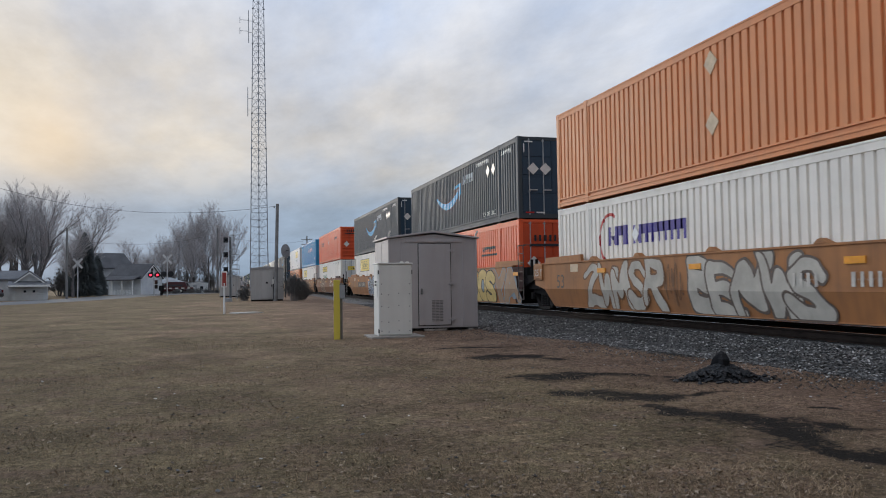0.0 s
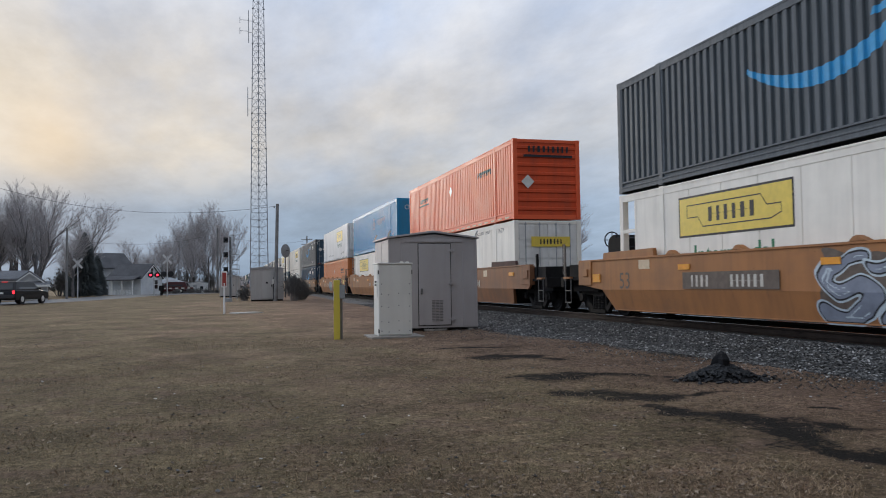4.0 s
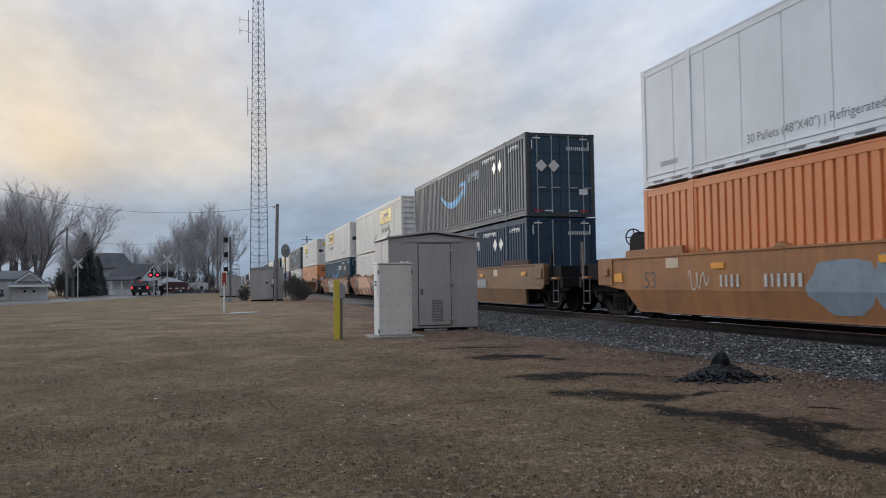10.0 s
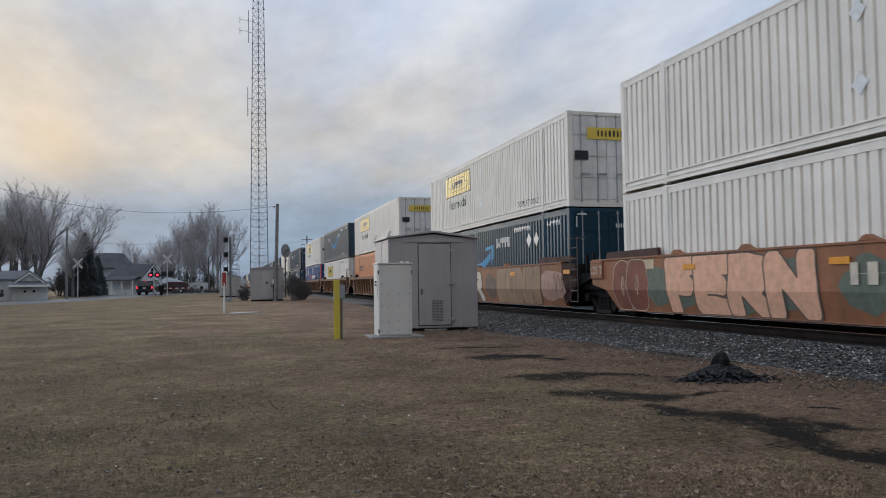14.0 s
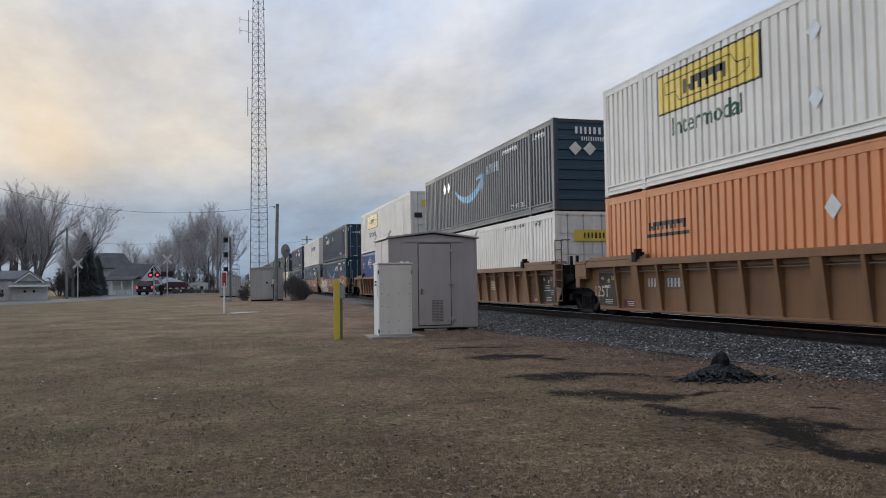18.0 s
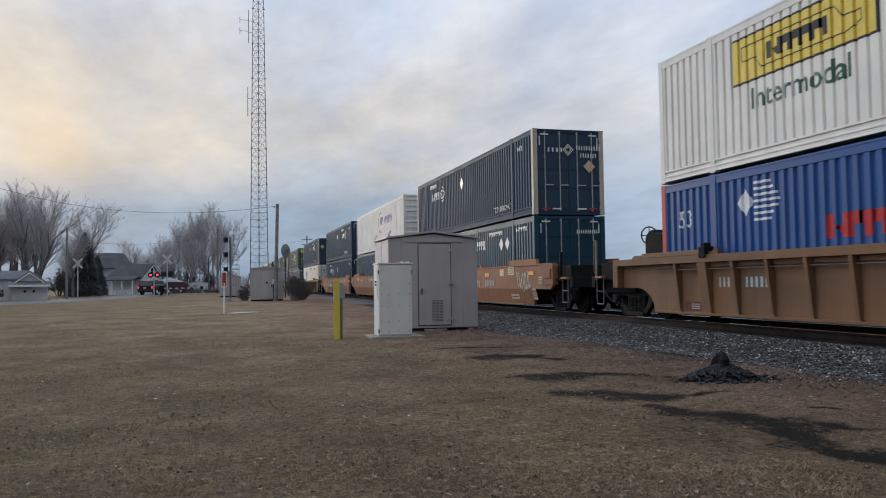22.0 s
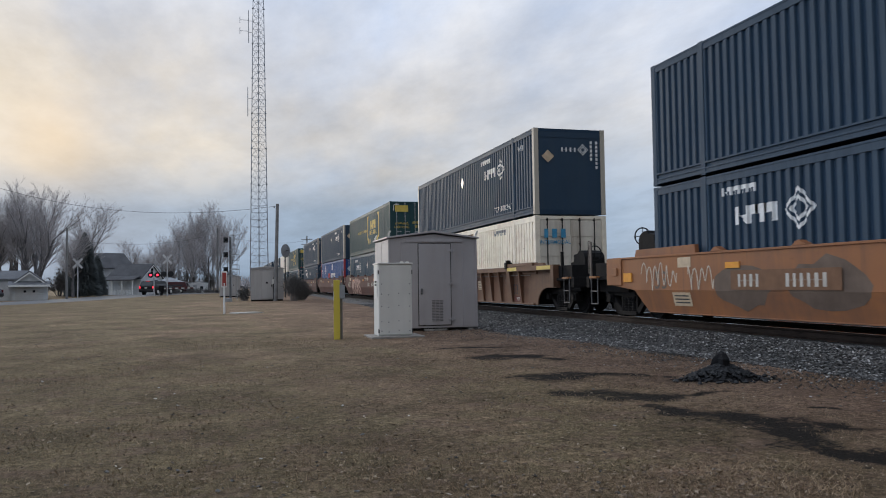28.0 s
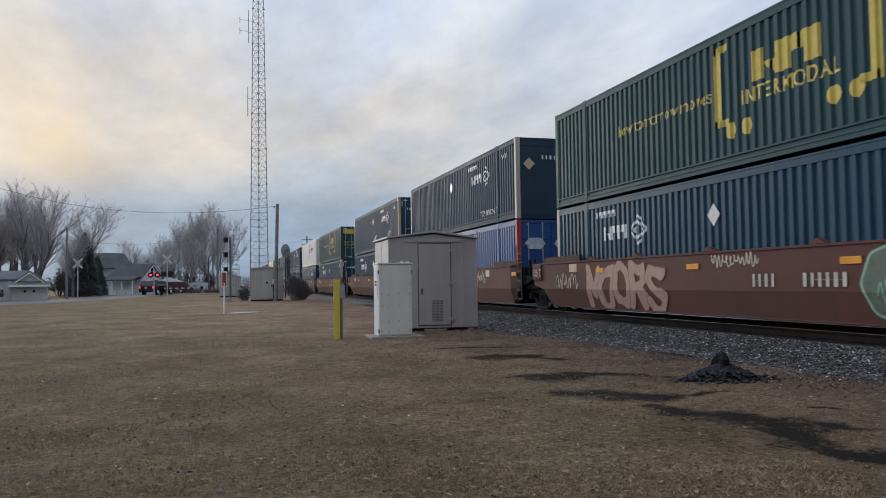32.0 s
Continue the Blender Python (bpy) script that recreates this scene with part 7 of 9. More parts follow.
    for x, y in ((-h - 0.02, -0.03), (h - 0.05, -0.03), (-h - 0.02, D), (h - 0.05, D)):
        part("lifting_eye", Mesh().prism([(x, E - 0.03), (x + 0.05, E - 0.03), (x + 0.05, E + 0.06), (x + 0.10, E + 0.15), (x + 0.06, E + 0.17), (x, E + 0.07)], "y", y - 0.012, y + 0.012), INK["silver"], hut, "pale bent lifting lug", bevel=0.006)
    conc = plain("weathered_concrete", (0.27, 0.25, 0.225), 0.9, 0, 0.25, 5.0, 0.4)
    for x, w in ((-h + 0.2, 0.1), (0.05, 0.33), (h - 0.2, 0.07)):
        part("footing", Mesh().box(x - w, x + w, -0.03, 0.36, -0.15, B - 0.032), conc, hut, bevel=0.01)
        part("footing", Mesh().box(x - w, x + w, D - 0.4, D - 0.05, -0.15, B - 0.032), conc, hut, bevel=0.01)
    part("skid", Mesh().box(-h + 0.02, h - 0.02, 0.02, D - 0.02, B - 0.03, B + 0.02), gasket, hut)


build_equipment_house()


def build_white_cabinet():
    white = paint("white_cabinet_paint", (0.645, 0.63, 0.58), 0.45, 0.15, 0.04, (0.35, 0.33, 0.30))
    conc = plain("weathered_concrete", (0.27, 0.25, 0.225), 0.9)
    pad = thing("concrete_pad", (4.18, 19.62, 0.02), "small weathered concrete pad under the cabinet", "pad", rz=0.0, mesh=Mesh().box(-0.68, 0.68, -0.52, 0.62, -0.2, 0.07).data("concrete_pad", conc, 0.02))
    cab = thing("white_cabinet", (4.16, 19.33, 0.092), "white metal equipment cabinet on a concrete pad", "cabinet", rz=0.0)
    w, d, h = 0.86, 0.66, 1.80
    part("body", Mesh().box(-w / 2, w / 2, 0, d, 0, h), white, cab, bevel=0.015)
    part("lid", Mesh().box(-w / 2 - 0.025, w / 2 + 0.025, -0.03, d + 0.025, h, h + 0.035), white, cab, bevel=0.008)
    panel = part("front_panel", Mesh().box(-w / 2 + 0.015, w / 2 - 0.015, -0.02, 0.0, 0.03, h - 0.03), white, cab, bevel=0.006)
    bolt = shared("bolt", lambda: Mesh().tube((0, 0, 0), (0, -0.008, 0), 0.014, 0.012, 8).data("bolt", plain("dull_bolt", (0.2, 0.2, 0.2), 0.5, 0.6)))
    for z in (0.12, 0.36, 0.74, 1.05, 1.30):
        for x in (-0.36, -0.18, 0.08, 0.36):
            if not (z == 1.30 and abs(x) < 0.3):
                part("bolt", bolt, None, panel, m=pose(x, -0.022, z + 0.02 * math.sin(9 * x)))
    dark = plain("dark_latch", (0.05, 0.05, 0.05), 0.5, 0.4)
    for z in (0.12, 1.6):
        part("hinge", Mesh().box(-w / 2 - 0.012, -w / 2 + 0.02, -0.012, 0.04, z - 0.05, z + 0.05), dark, cab)
        part("hinge", Mesh().box(w / 2 - 0.02, w / 2 + 0.012, -0.012, 0.04, z - 0.05, z + 0.05), dark, cab)
    box = part("side_box", Mesh().box(-w / 2 - 0.012, -w / 2, 0.15, 0.5, 0.95, 1.72), white, cab, bevel=0.01)
    for z in (1.36, 1.28):
        part("latch", Mesh().box(-w / 2 - 0.045, -w / 2 - 0.010, 0.22, 0.3, z - 0.02, z + 0.02), dark, box)
    for x in (0.2, 0.34):
        part("lifting_eye", Mesh().tube((x, 0.1, h + 0.03), (x, 0.14, h + 0.03), 0.05, 0.05, 12), white, cab)


build_white_cabinet()


def build_posts():
    yellow = paint("yellow_post_plastic", (0.62, 0.49, 0.07), 0.5, 0.35, 0.05, (0.3, 0.26, 0.14))
    grey = plain("grey_conduit_box", (0.26, 0.27, 0.275), 0.6, 0.0, 0.2)
    post = thing("yellow_marker_post", (2.685, 19.30, 0.03), "yellow cable marker post standing in the lawn", "post", rz=-8)
    part("shaft", Mesh().box(-0.09, 0.065, -0.02, 0.03, -0.15, 1.48), yellow, post, bevel=0.012)
    part("backing_pole", Mesh().box(0.03, 0.13, 0.04, 0.14, -0.15, 1.40), plain("grey_timber", (0.20, 0.185, 0.165), 0.85, 0, 0.3, 8.0), post, bevel=0.01)
    part("terminal_box", Mesh().box(0.05, 0.19, -0.02, 0.04, 1.02, 1.36), grey, post, bevel=0.012)
    part("label_strip", Mesh().box(-0.093, -0.083, -0.018, 0.02, 0.98, 1.2), INK["white"], post)
    w = thing("white_marker_post", (-0.005, 36.5, 0.12), "white marker post with a red top in the lawn", "post", rz=5)
    part("shaft", Mesh().tube((0, 0, -0.2), (0, 0, 1.42), 0.042, 0.038, 10), INK["white"], w)
    part("red_cap", Mesh().box(-0.085, 0.085, -0.02, 0.03, 1.28, 1.88), plain("faded_red_plate", (0.33, 0.06, 0.05), 0.5), w, "faded red cap", bevel=0.012)
    part("back_plate", Mesh().box(-0.12, 0.12, 0.03, 0.05, 1.22, 1.95), INK["white"], w, bevel=0.01)
    thing("concrete_slab", (0.95, 36.6, 0.15), "pale concrete slab lying in the lawn", "slab", rz=25, mesh=Mesh().box(-0.62, 0.62, -0.4, 0.4, -0.1, 0.05).data("concrete_slab", plain("pale_concrete", (0.45, 0.43, 0.4), 0.9), 0.015))


build_posts()


def build_far_huts():
    grey = paint("grey_hut_paint", (0.42, 0.405, 0.39), 0.55, 0.3, 0.08, (0.2, 0.17, 0.14))
    trim = paint("grey_hut_trim_paint", (0.34, 0.33, 0.32), 0.55, 0.3, 0.08)
    for (x, y, z), w, d, h, rz, words in (((3.0, 58.2, 0.26), 2.35, 2.6, 2.35, -3, "grey metal equipment hut beside a utility pole"),
                                          ((0.5, 74.6, 0.36), 1.85, 2.0, 1.85, 0, "small grey metal signal hut behind a mast")):
        hut = thing("signal_hut", (x, y, z), words, "hut", rz=rz)
        a = w / 2
        part("body", Mesh().box(-a, a, 0, d, 0.12, h), grey, hut, bevel=0.02)
        part("roof", Mesh().prism([(-a - 0.06, h), (a + 0.06, h), (a + 0.06, h + 0.06), (0, h + 0.2), (-a - 0.06, h + 0.06)], "y", -0.06, d + 0.06), trim, hut, bevel=0.01)
        door = part("door", Mesh().box(-0.42, 0.45, -0.03, 0.0, 0.2, h - 0.2), grey, hut, bevel=0.01)
        part("handle", Mesh().box(0.3, 0.36, -0.07, -0.03, 1.05, 1.2), STEEL, door)
        part("label_sticker", Mesh().box(-0.1, 0.05, -0.036, -0.03, 1.28, 1.4), INK["dark"], door)
        part("skid", Mesh().box(-a + 0.05, a - 0.05, 0.05, d - 0.05, -0.05, 0.12), STEEL, hut)
    # meter board and pipe at the pole
    m = thing("meter_box", (3.42, 57.7, 0.27), "small grey electric meter box on a stake", "meter", rz=0)
    part("stake", Mesh().box(-0.03, 0.03, 0, 0.06, -0.1, 1.7), STEEL, m)
    part("box", Mesh().box(-0.1, 0.1, -0.1, 0.0, 1.25, 1.6), INK["silver"], m, bevel=0.01)


build_far_huts()


def build_signal_mast():
    grey = plain("aluminium_mast", (0.34, 0.35, 0.36), 0.5, 0.4, 0.15)
    black = plain("black_signal_head", (0.035, 0.036, 0.039), 0.6)
    s = thing("signal_mast", (0.30, 58.8, 0.28), "railway signal mast with three black heads and ladder", "signal")
    part("mast", Mesh().tube((0.12, 0, 0), (0.12, 0, 4.7), 0.075, 0.065, 12), plain("dull_mast_steel", (0.13, 0.135, 0.14), 0.7, 0.0, 0.2), s)
    part("base", Mesh().box(-0.25, 0.25, -0.25, 0.25, -0.1, 0.25), grey, s, bevel=0.03)
    for z in (4.45, 3.38, 2.30):
        hd = part("signal_head", Mesh().box(-0.36, -0.04, -0.14, 0.06, z - 0.17, z + 0.20).tube((-0.2, -0.14, z), (-0.2, -0.42, z + 0.01), 0.12, 0.12, 12, False), black, s, bevel=0.02)
        part("lens", Mesh().tube((-0.2, -0.15, z), (-0.2, -0.16, z), 0.1, 0.1, 12), glass("signal_lens", (0.03, 0.03, 0.03)), hd)
        part("bracket", Mesh().tube((-0.14, 0, z - 0.1), (0.0, 0, z - 0.1), 0.03), grey, s)
    b = Mesh()
    for x in (0.22, 0.6):
        b.tube((x, 0.1, 0.1), (x, 0.1, 4.75), 0.022, n=6)
    for k in range(15):
        b.tube((0.22, 0.1, 0.3 + 0.3 * k), (0.6, 0.1, 0.3 + 0.3 * k), 0.014, n=5)
    part("ladder", b, grey, s)
    for z0 in (1.9, 3.0, 4.1):
        c = Mesh()
        for z in (z0, z0 + 0.42, z0 + 0.75):
            c.pipe([(0.05, -0.1, z), (0.75, -0.1, z), (0.75, 0.45, z), (0.05, 0.45, z)], 0.016, 5)
        for x, y in ((0.75, -0.1), (0.75, 0.45), (0.3, 0.45)):
            c.tube((x, y, z0), (x, y, z0 + 0.75), 0.014, n=5)
        part("cage", c, grey, s)


build_signal_mast()


def build_tower():
    """Three-legged lattice tower far behind the huts."""
    steel = plain("galvanised_tower_steel", (0.27, 0.29, 0.32), 0.55, 0.3, 0.2, 2.0)
    H, bays = 67.0, 11
    base = 3.05
    t = thing("lattice_tower", (5.75, 137.0, 0.48), "tall galvanised three-legged lattice radio tower", "tower", rz=-2)
    def half(z):
        return base / 2 * (1 - 0.0083 * z) / math.cos(radians(30)) if z < 66 else base * 0.26
    def leg(k, z):
        a = radians(90 + 120 * k)
        return Vector((half(z) * math.cos(a), half(z) * math.sin(a), z))
    sec = H / bays
    for k in range(3):
        for j in range(bays):
            part("leg", Mesh().tube(leg(k, j * sec), leg(k, (j + 1) * sec), 0.085 - 0.003 * j, n=8), steel, t)
            f = leg(k, j * sec)
            part("flange", Mesh().tube(f - Vector((0, 0, 0.06)), f + Vector((0, 0, 0.06)), 0.17, n=8), steel, t)
    for j in range(bays):
        for k in range(3):
            m = 5
            for i in range(m):
                z0, z1 = j * sec + i * sec / m, j * sec + (i + 1) * sec / m
                p, q = leg(k, z0), leg((k + 1) % 3, z0)
                p1, q1 = leg(k, z1), leg((k + 1) % 3, z1)
                mid = (p1 + q1) / 2
                for u, w in ((p, q), (p, mid), (q, mid)):
                    part("brace", Mesh().tube(u, w, 0.024, n=4, caps=False), steel, t)
    for z0, n, r in ((46.0, 2, 1.5), (32.5, 0, 0)):
        b = Mesh()
        p = leg(1, z0) + Vector((-0.7, 0, 0))
        b.tube(p + Vector((0, 0, -3.3 if n else -2.6)), p + Vector((0, 0, 2.4)), 0.06, n=6)
        b.tube(p + Vector((0, 0, 0.5)), leg(1, z0 + 0.5), 0.04, n=5)
        b.tube(p + Vector((0, 0, -1.5)), leg(1, z0 - 1.5), 0.04, n=5)
        for k in range(n):
            q = p + Vector((0, 0, 0.6 - 1.9 * k))
            b.tube(q, q + Vector((-1.45, 0, 0)), 0.045, n=5)
            b.tube(q + Vector((-1.45, 0, -0.55)), q + Vector((-1.45, 0, 0.55)), 0.05, n=5)
        part("antenna", b, steel, t)
    part("footing", Mesh().box(-2.2, 2.2, -2.2, 2.2, -0.3, 0.1), plain("weathered_concrete", (0.27, 0.25, 0.225), 0.9), t)


build_tower()


def wood_pole(name, at, h, r, label, arms=(), lean=0.0):
    wood = plain("grey_pole_wood", (0.20, 0.195, 0.19), 0.9, 0.0, 0.35, 2.0, 0.5)
    p = thing(name, at, label, "pole")
    part("shaft", Mesh().tube((0, 0, -0.3), (lean, 0, h), r, r * 0.72, 12), wood, p)
    for z, w, rz in arms:
        arm = part("crossarm", Mesh().box(-w / 2, w / 2, -0.05, 0.05, z - 0.06, z + 0.06), wood, p, m=pose(lean, 0, 0, 0, 0, rz))
        for x in (-0.45, -0.25, 0.25, 0.45):
            part("insulator", Mesh().tube((x * w, 0, z + 0.06), (x * w, 0, z + 0.2), 0.04, 0.03, 8), plain("grey_insulator", (0.3, 0.3, 0.3), 0.3), arm)
    return p


def wire(name, p, q, sag, r=0.012, label="thin grey overhead wire between poles"):
    p, q = Vector(p), Vector(q)
    pts = [p.lerp(q, k / 16) - Vector((0, 0, sag * 4 * (k / 16) * (1 - k / 16))) for k in range(17)]
    thing(name, label=label, category="wire", mesh=Mesh().pipe(pts, r, 5).data(name, plain("weathered_cable", (0.14, 0.13, 0.13), 0.8)))


pole = wood_pole("utility_pole", (3.55, 57.6, 0.26), 7.05, 0.15, "weathered bare wooden utility pole on the lawn", lean=0.17)
part("pin", Mesh().box(-0.1, -0.03, -0.2, 0.0, 6.75, 6.85), STEEL, pole)
wood_pole("utility_pole", (-14.0, 78.7, 0.38), 6.6, 0.115, "dark wooden utility pole beside the road")
wood_pole("utility_pole", (-0.88, 110.0, 0.48), 8.8, 0.16, "slim wooden utility pole before the bare trees")
wood_pole("utility_pole", (16.1, 159.2, 0.3), 11.0, 0.17, "far wooden pole with crossarms above the train", ((10.3, 2.2, 0), (9.3, 2.2, 0)))
wood_pole("utility_pole", (-27.5, 80.0, 0.4), 13.2, 0.18, "wooden utility pole beyond the garage", ((12.6, 1.6, 20),))
wire("overhead_wire", (3.68, 57.6, 7.15), (-27.5, 80.0, 13.9), 2.35, 0.013)
wire("overhead_wire", (-14.0, 78.7, 5.9), (-0.88, 110.0, 8.6), 0.9, 0.014)
wire("overhead_wire", (-0.88, 110.0, 8.4), (16.1, 159.2, 10.4), 0.8, 0.016)


def build_dish():
    d = thing("radar_dish", (5.15, 69.8, 0.32), "round grey dish antenna on a mast", "dish", rz=25)
    grey = plain("grey_dish", (0.24, 0.245, 0.25), 0.6)
    part("mast", Mesh().tube((0, 0, -0.2), (0, 0, 4.0), 0.06, 0.05, 8), STEEL, d)
    b = Mesh()
    n = 20
    for j in range(5):
        r = j / 4 * 0.46
        for k in range(n):
            a = 2 * math.pi * k / n
            b.v.append((r * math.cos(a), -0.16 + 0.35 * r * r, 4.1 + 1.3 * r * math.sin(a)))
    b.f = [(j * n + k, j * n + (k + 1) % n, (j + 1) * n + (k + 1) % n, (j + 1) * n + k) for j in range(4) for k in range(n)]
    part("reflector", b, grey, d)
    part("feed", Mesh().tube((0, -0.1, 4.1), (0, -0.6, 4.1), 0.04, 0.03, 6), STEEL, d)


build_dish()


# ---- trees ----
BARK = plain("grey_brown_bark", (0.175, 0.168, 0.17), 0.9, 0.0, 0.3, 3.0, 0.6)
# twigs are paler than bark: distance haze is mixed into this colour
TWIG = plain("bare_twig", (0.39, 0.365, 0.362), 0.9, 0.0, 0.25, 3.0)


def grow(rnd, b, twigs, p, d, length, r, level, spread, depth, throw=(2, 3, 2, 2)):
    """A limb in bent pieces that throws off smaller limbs, all reaching upward."""
    pieces = (5, 5, 3, 2, 1)[level]
    for k in range(pieces):
        q = p + d * (length / pieces)
        t = 0.13 if level < 2 else 0.2
        (b if level < 2 else twigs).tube(p, q, r * (1 - t * k), r * (1 - t * (k + 1)), 7 if level < 1 else (5 if level < 2 else 3), False)
        p = q
        d = (d + Vector((rnd.gauss(0, .07), rnd.gauss(0, .07), rnd.gauss(0.05, .05)))).normalized()
        if level < depth and (k > 0 or level > 0):
            for _ in range(throw[min(level, 3)] if rnd.random() < 0.75 else 1):
                a = rnd.uniform(0, 6.283)
                side = Vector((math.cos(a), math.sin(a), rnd.uniform(-0.1, 0.3)))
                nd = (d * 0.85 + side * spread * rnd.uniform(0.5, 1.1)).normalized()
                grow(rnd, b, twigs, p, nd, length * rnd.uniform(0.45, 0.68) * (1 - 0.07 * k), max(0.007, r * (1 - t * k) * 0.5), level + 1, spread, depth, throw)


def tree_meshes(key, seed, h, r, stems, spread, depth):
    def make():
        rnd = random.Random(seed)
        b, twigs = Mesh(), Mesh()
        for s in range(stems):
            a = 2 * math.pi * s / stems + rnd.uniform(0, 1)
            lean = 0.0 if stems == 1 else rnd.uniform(0.12, 0.75)
            d = Vector((lean * math.cos(a), lean * math.sin(a), 1)).normalized()
            grow(rnd, b, twigs, Vector((0.25 * (stems > 1) * math.cos(a), 0.25 * (stems > 1) * math.sin(a), -0.2)), d, h * 0.52, r / (1 if stems == 1 else 1.6), 0, spread, depth, (2, 2, 2, 2) if key == "wide" else (2, 3, 2, 2))
        top = max(v[2] for v in twigs.v)
        k = h / top
        for m in (b, twigs):
            m.v = [(x * k, y * k, z * k) for x, y, z in m.v]
        return [m.data(n, mt) for m, n, mt in ((b, "trunk", BARK), (twigs, "crown", TWIG))]
    return shared(("tree", key), make)


TREES = {"wide": (4, 11.9, 0.34, 5, 0.5, 4), "tall": (9, 10.5, 0.20, 1, 0.75, 4), "slim": (14, 14.8, 0.22, 2, 0.6, 4)}
TREE_WORDS = {"wide": "broad leafless tree with several stems and fine twigs", "tall": "leafless deciduous tree with a spreading crown", "slim": "tall slender leafless trees with upright twigs"}


def bare_tree(key, x, y, turn, size):
    seed, h, r, stems, spread, depth = TREES[key]
    t = thing("bare_tree", (x, y, land(x, y) - 0.02), TREE_WORDS[key], "tree", "bare winter trees")
    t.matrix_basis = pose(x, y, land(x, y) - 0.02, 0, 0, turn) @ Matrix.Diagonal((size * (0.64 if key == "slim" else 1), size * (0.64 if key == "slim" else 1), size, 1))
    trunk, crown = tree_meshes(key, seed, h, r, stems, spread, depth)
    part("trunk", trunk, None, t)
    part("crown", crown, None, t)


for key, x, y, turn, size in (
        ("wide", -18.4, 85.0, 0, 1.0), ("wide", -23.4, 87.0, 130, 0.95), ("tall", -14.9, 101.0, 0, 1.1), ("tall", -15.4, 90.0, 75, 0.72),
        ("tall", -26.5, 100.0, 200, 1.1), ("wide", -20.9, 89.0, 250, 0.93),
        ("slim", -12.6, 126.0, 0, 0.50), ("slim", -10.8, 128.0, 70, 0.56), ("slim", -9.2, 124.0, 80, 0.64), ("slim", -8.0, 128.0, 160, 0.74), ("slim", -6.6, 125.0, 30, 0.82), ("slim", -5.2, 127.0, 110, 0.90), ("slim", -3.9, 126.0, 190, 0.98),
        ("slim", -2.6, 128.0, 250, 1.04), ("slim", -1.4, 126.0, 300, 0.98), ("slim", -0.4, 129.0, 20, 1.02), ("slim", -8.6, 136.0, 120, 0.70), ("slim", -5.0, 138.0, 220, 0.88), ("slim", -1.8, 137.0, 60, 0.95),
        ("tall", -10.4, 121.5, 310, 0.58), ("tall", -7.4, 121.0, 210, 0.72), ("tall", -4.6, 120.0, 110, 0.80), ("tall", -2.2, 121.0, 10, 0.86),
        ("tall", -20.0, 118.0, 10, 0.9), ("tall", -13.6, 124.0, 170, 0.8), ("tall", 31.0, 69.0, 140, 0.98), ("slim", 60.0, 98.0, 40, 0.5)):
    bare_tree(key, x, y, turn, size)


def build_spruce(at, h, w, seed):
    """Dark evergreen: drooping tiers of many small needle sprays."""
    rnd = random.Random(seed)
    t = thing("spruce_tree", at, "dense dark green spruce tree beside the house", "tree")
    part("trunk", Mesh().tube((0, 0, -0.2), (0, 0, h * 0.95), 0.16, 0.03, 8), BARK, t)
    b = Mesh()
    for _ in range(5200):
        u = rnd.random() ** 0.75
        z = 0.35 + (h - 0.35) * (1 - u) if rnd.random() < 0.5 else rnd.uniform(0.3, h)
        reach = w * (1 - z / h) ** 0.62 * rnd.uniform(0.30, 1.05) * (0.9 + 0.2 * noise.noise(Vector((z * 1.3, seed, 0)))) + 0.06
        a = rnd.uniform(0, 6.283)
        c, s = math.cos(a), math.sin(a)
        tip = Vector((reach * c, reach * s, z - 0.18 * reach))
        root = Vector((reach * 0.45 * c, reach * 0.45 * s, z + 0.05))
        side = Vector((-s, c, 0)) * (0.10 + 0.08 * rnd.random())
        i = len(b.v)
        mid = root.lerp(tip, 0.6)
        b.v += [tuple(root), tuple(mid + side - Vector((0, 0, 0.10))), tuple(tip), tuple(mid - side - Vector((0, 0, 0.10)))]
        b.f += [(i, i + 1, i + 2), (i, i + 2, i + 3)]
    part("crown", b, plain("spruce_needles", (0.085, 0.095, 0.094), 0.95, 0.0, 0.35, 2.0), t)


build_spruce((-14.9, 93.8, 0.46), 7.1, 2.3, 2)
build_spruce((-15.9, 95.0, 0.46), 5.0, 1.6, 5)
build_spruce((-13.9, 96.0, 0.46), 4.6, 1.5, 8)


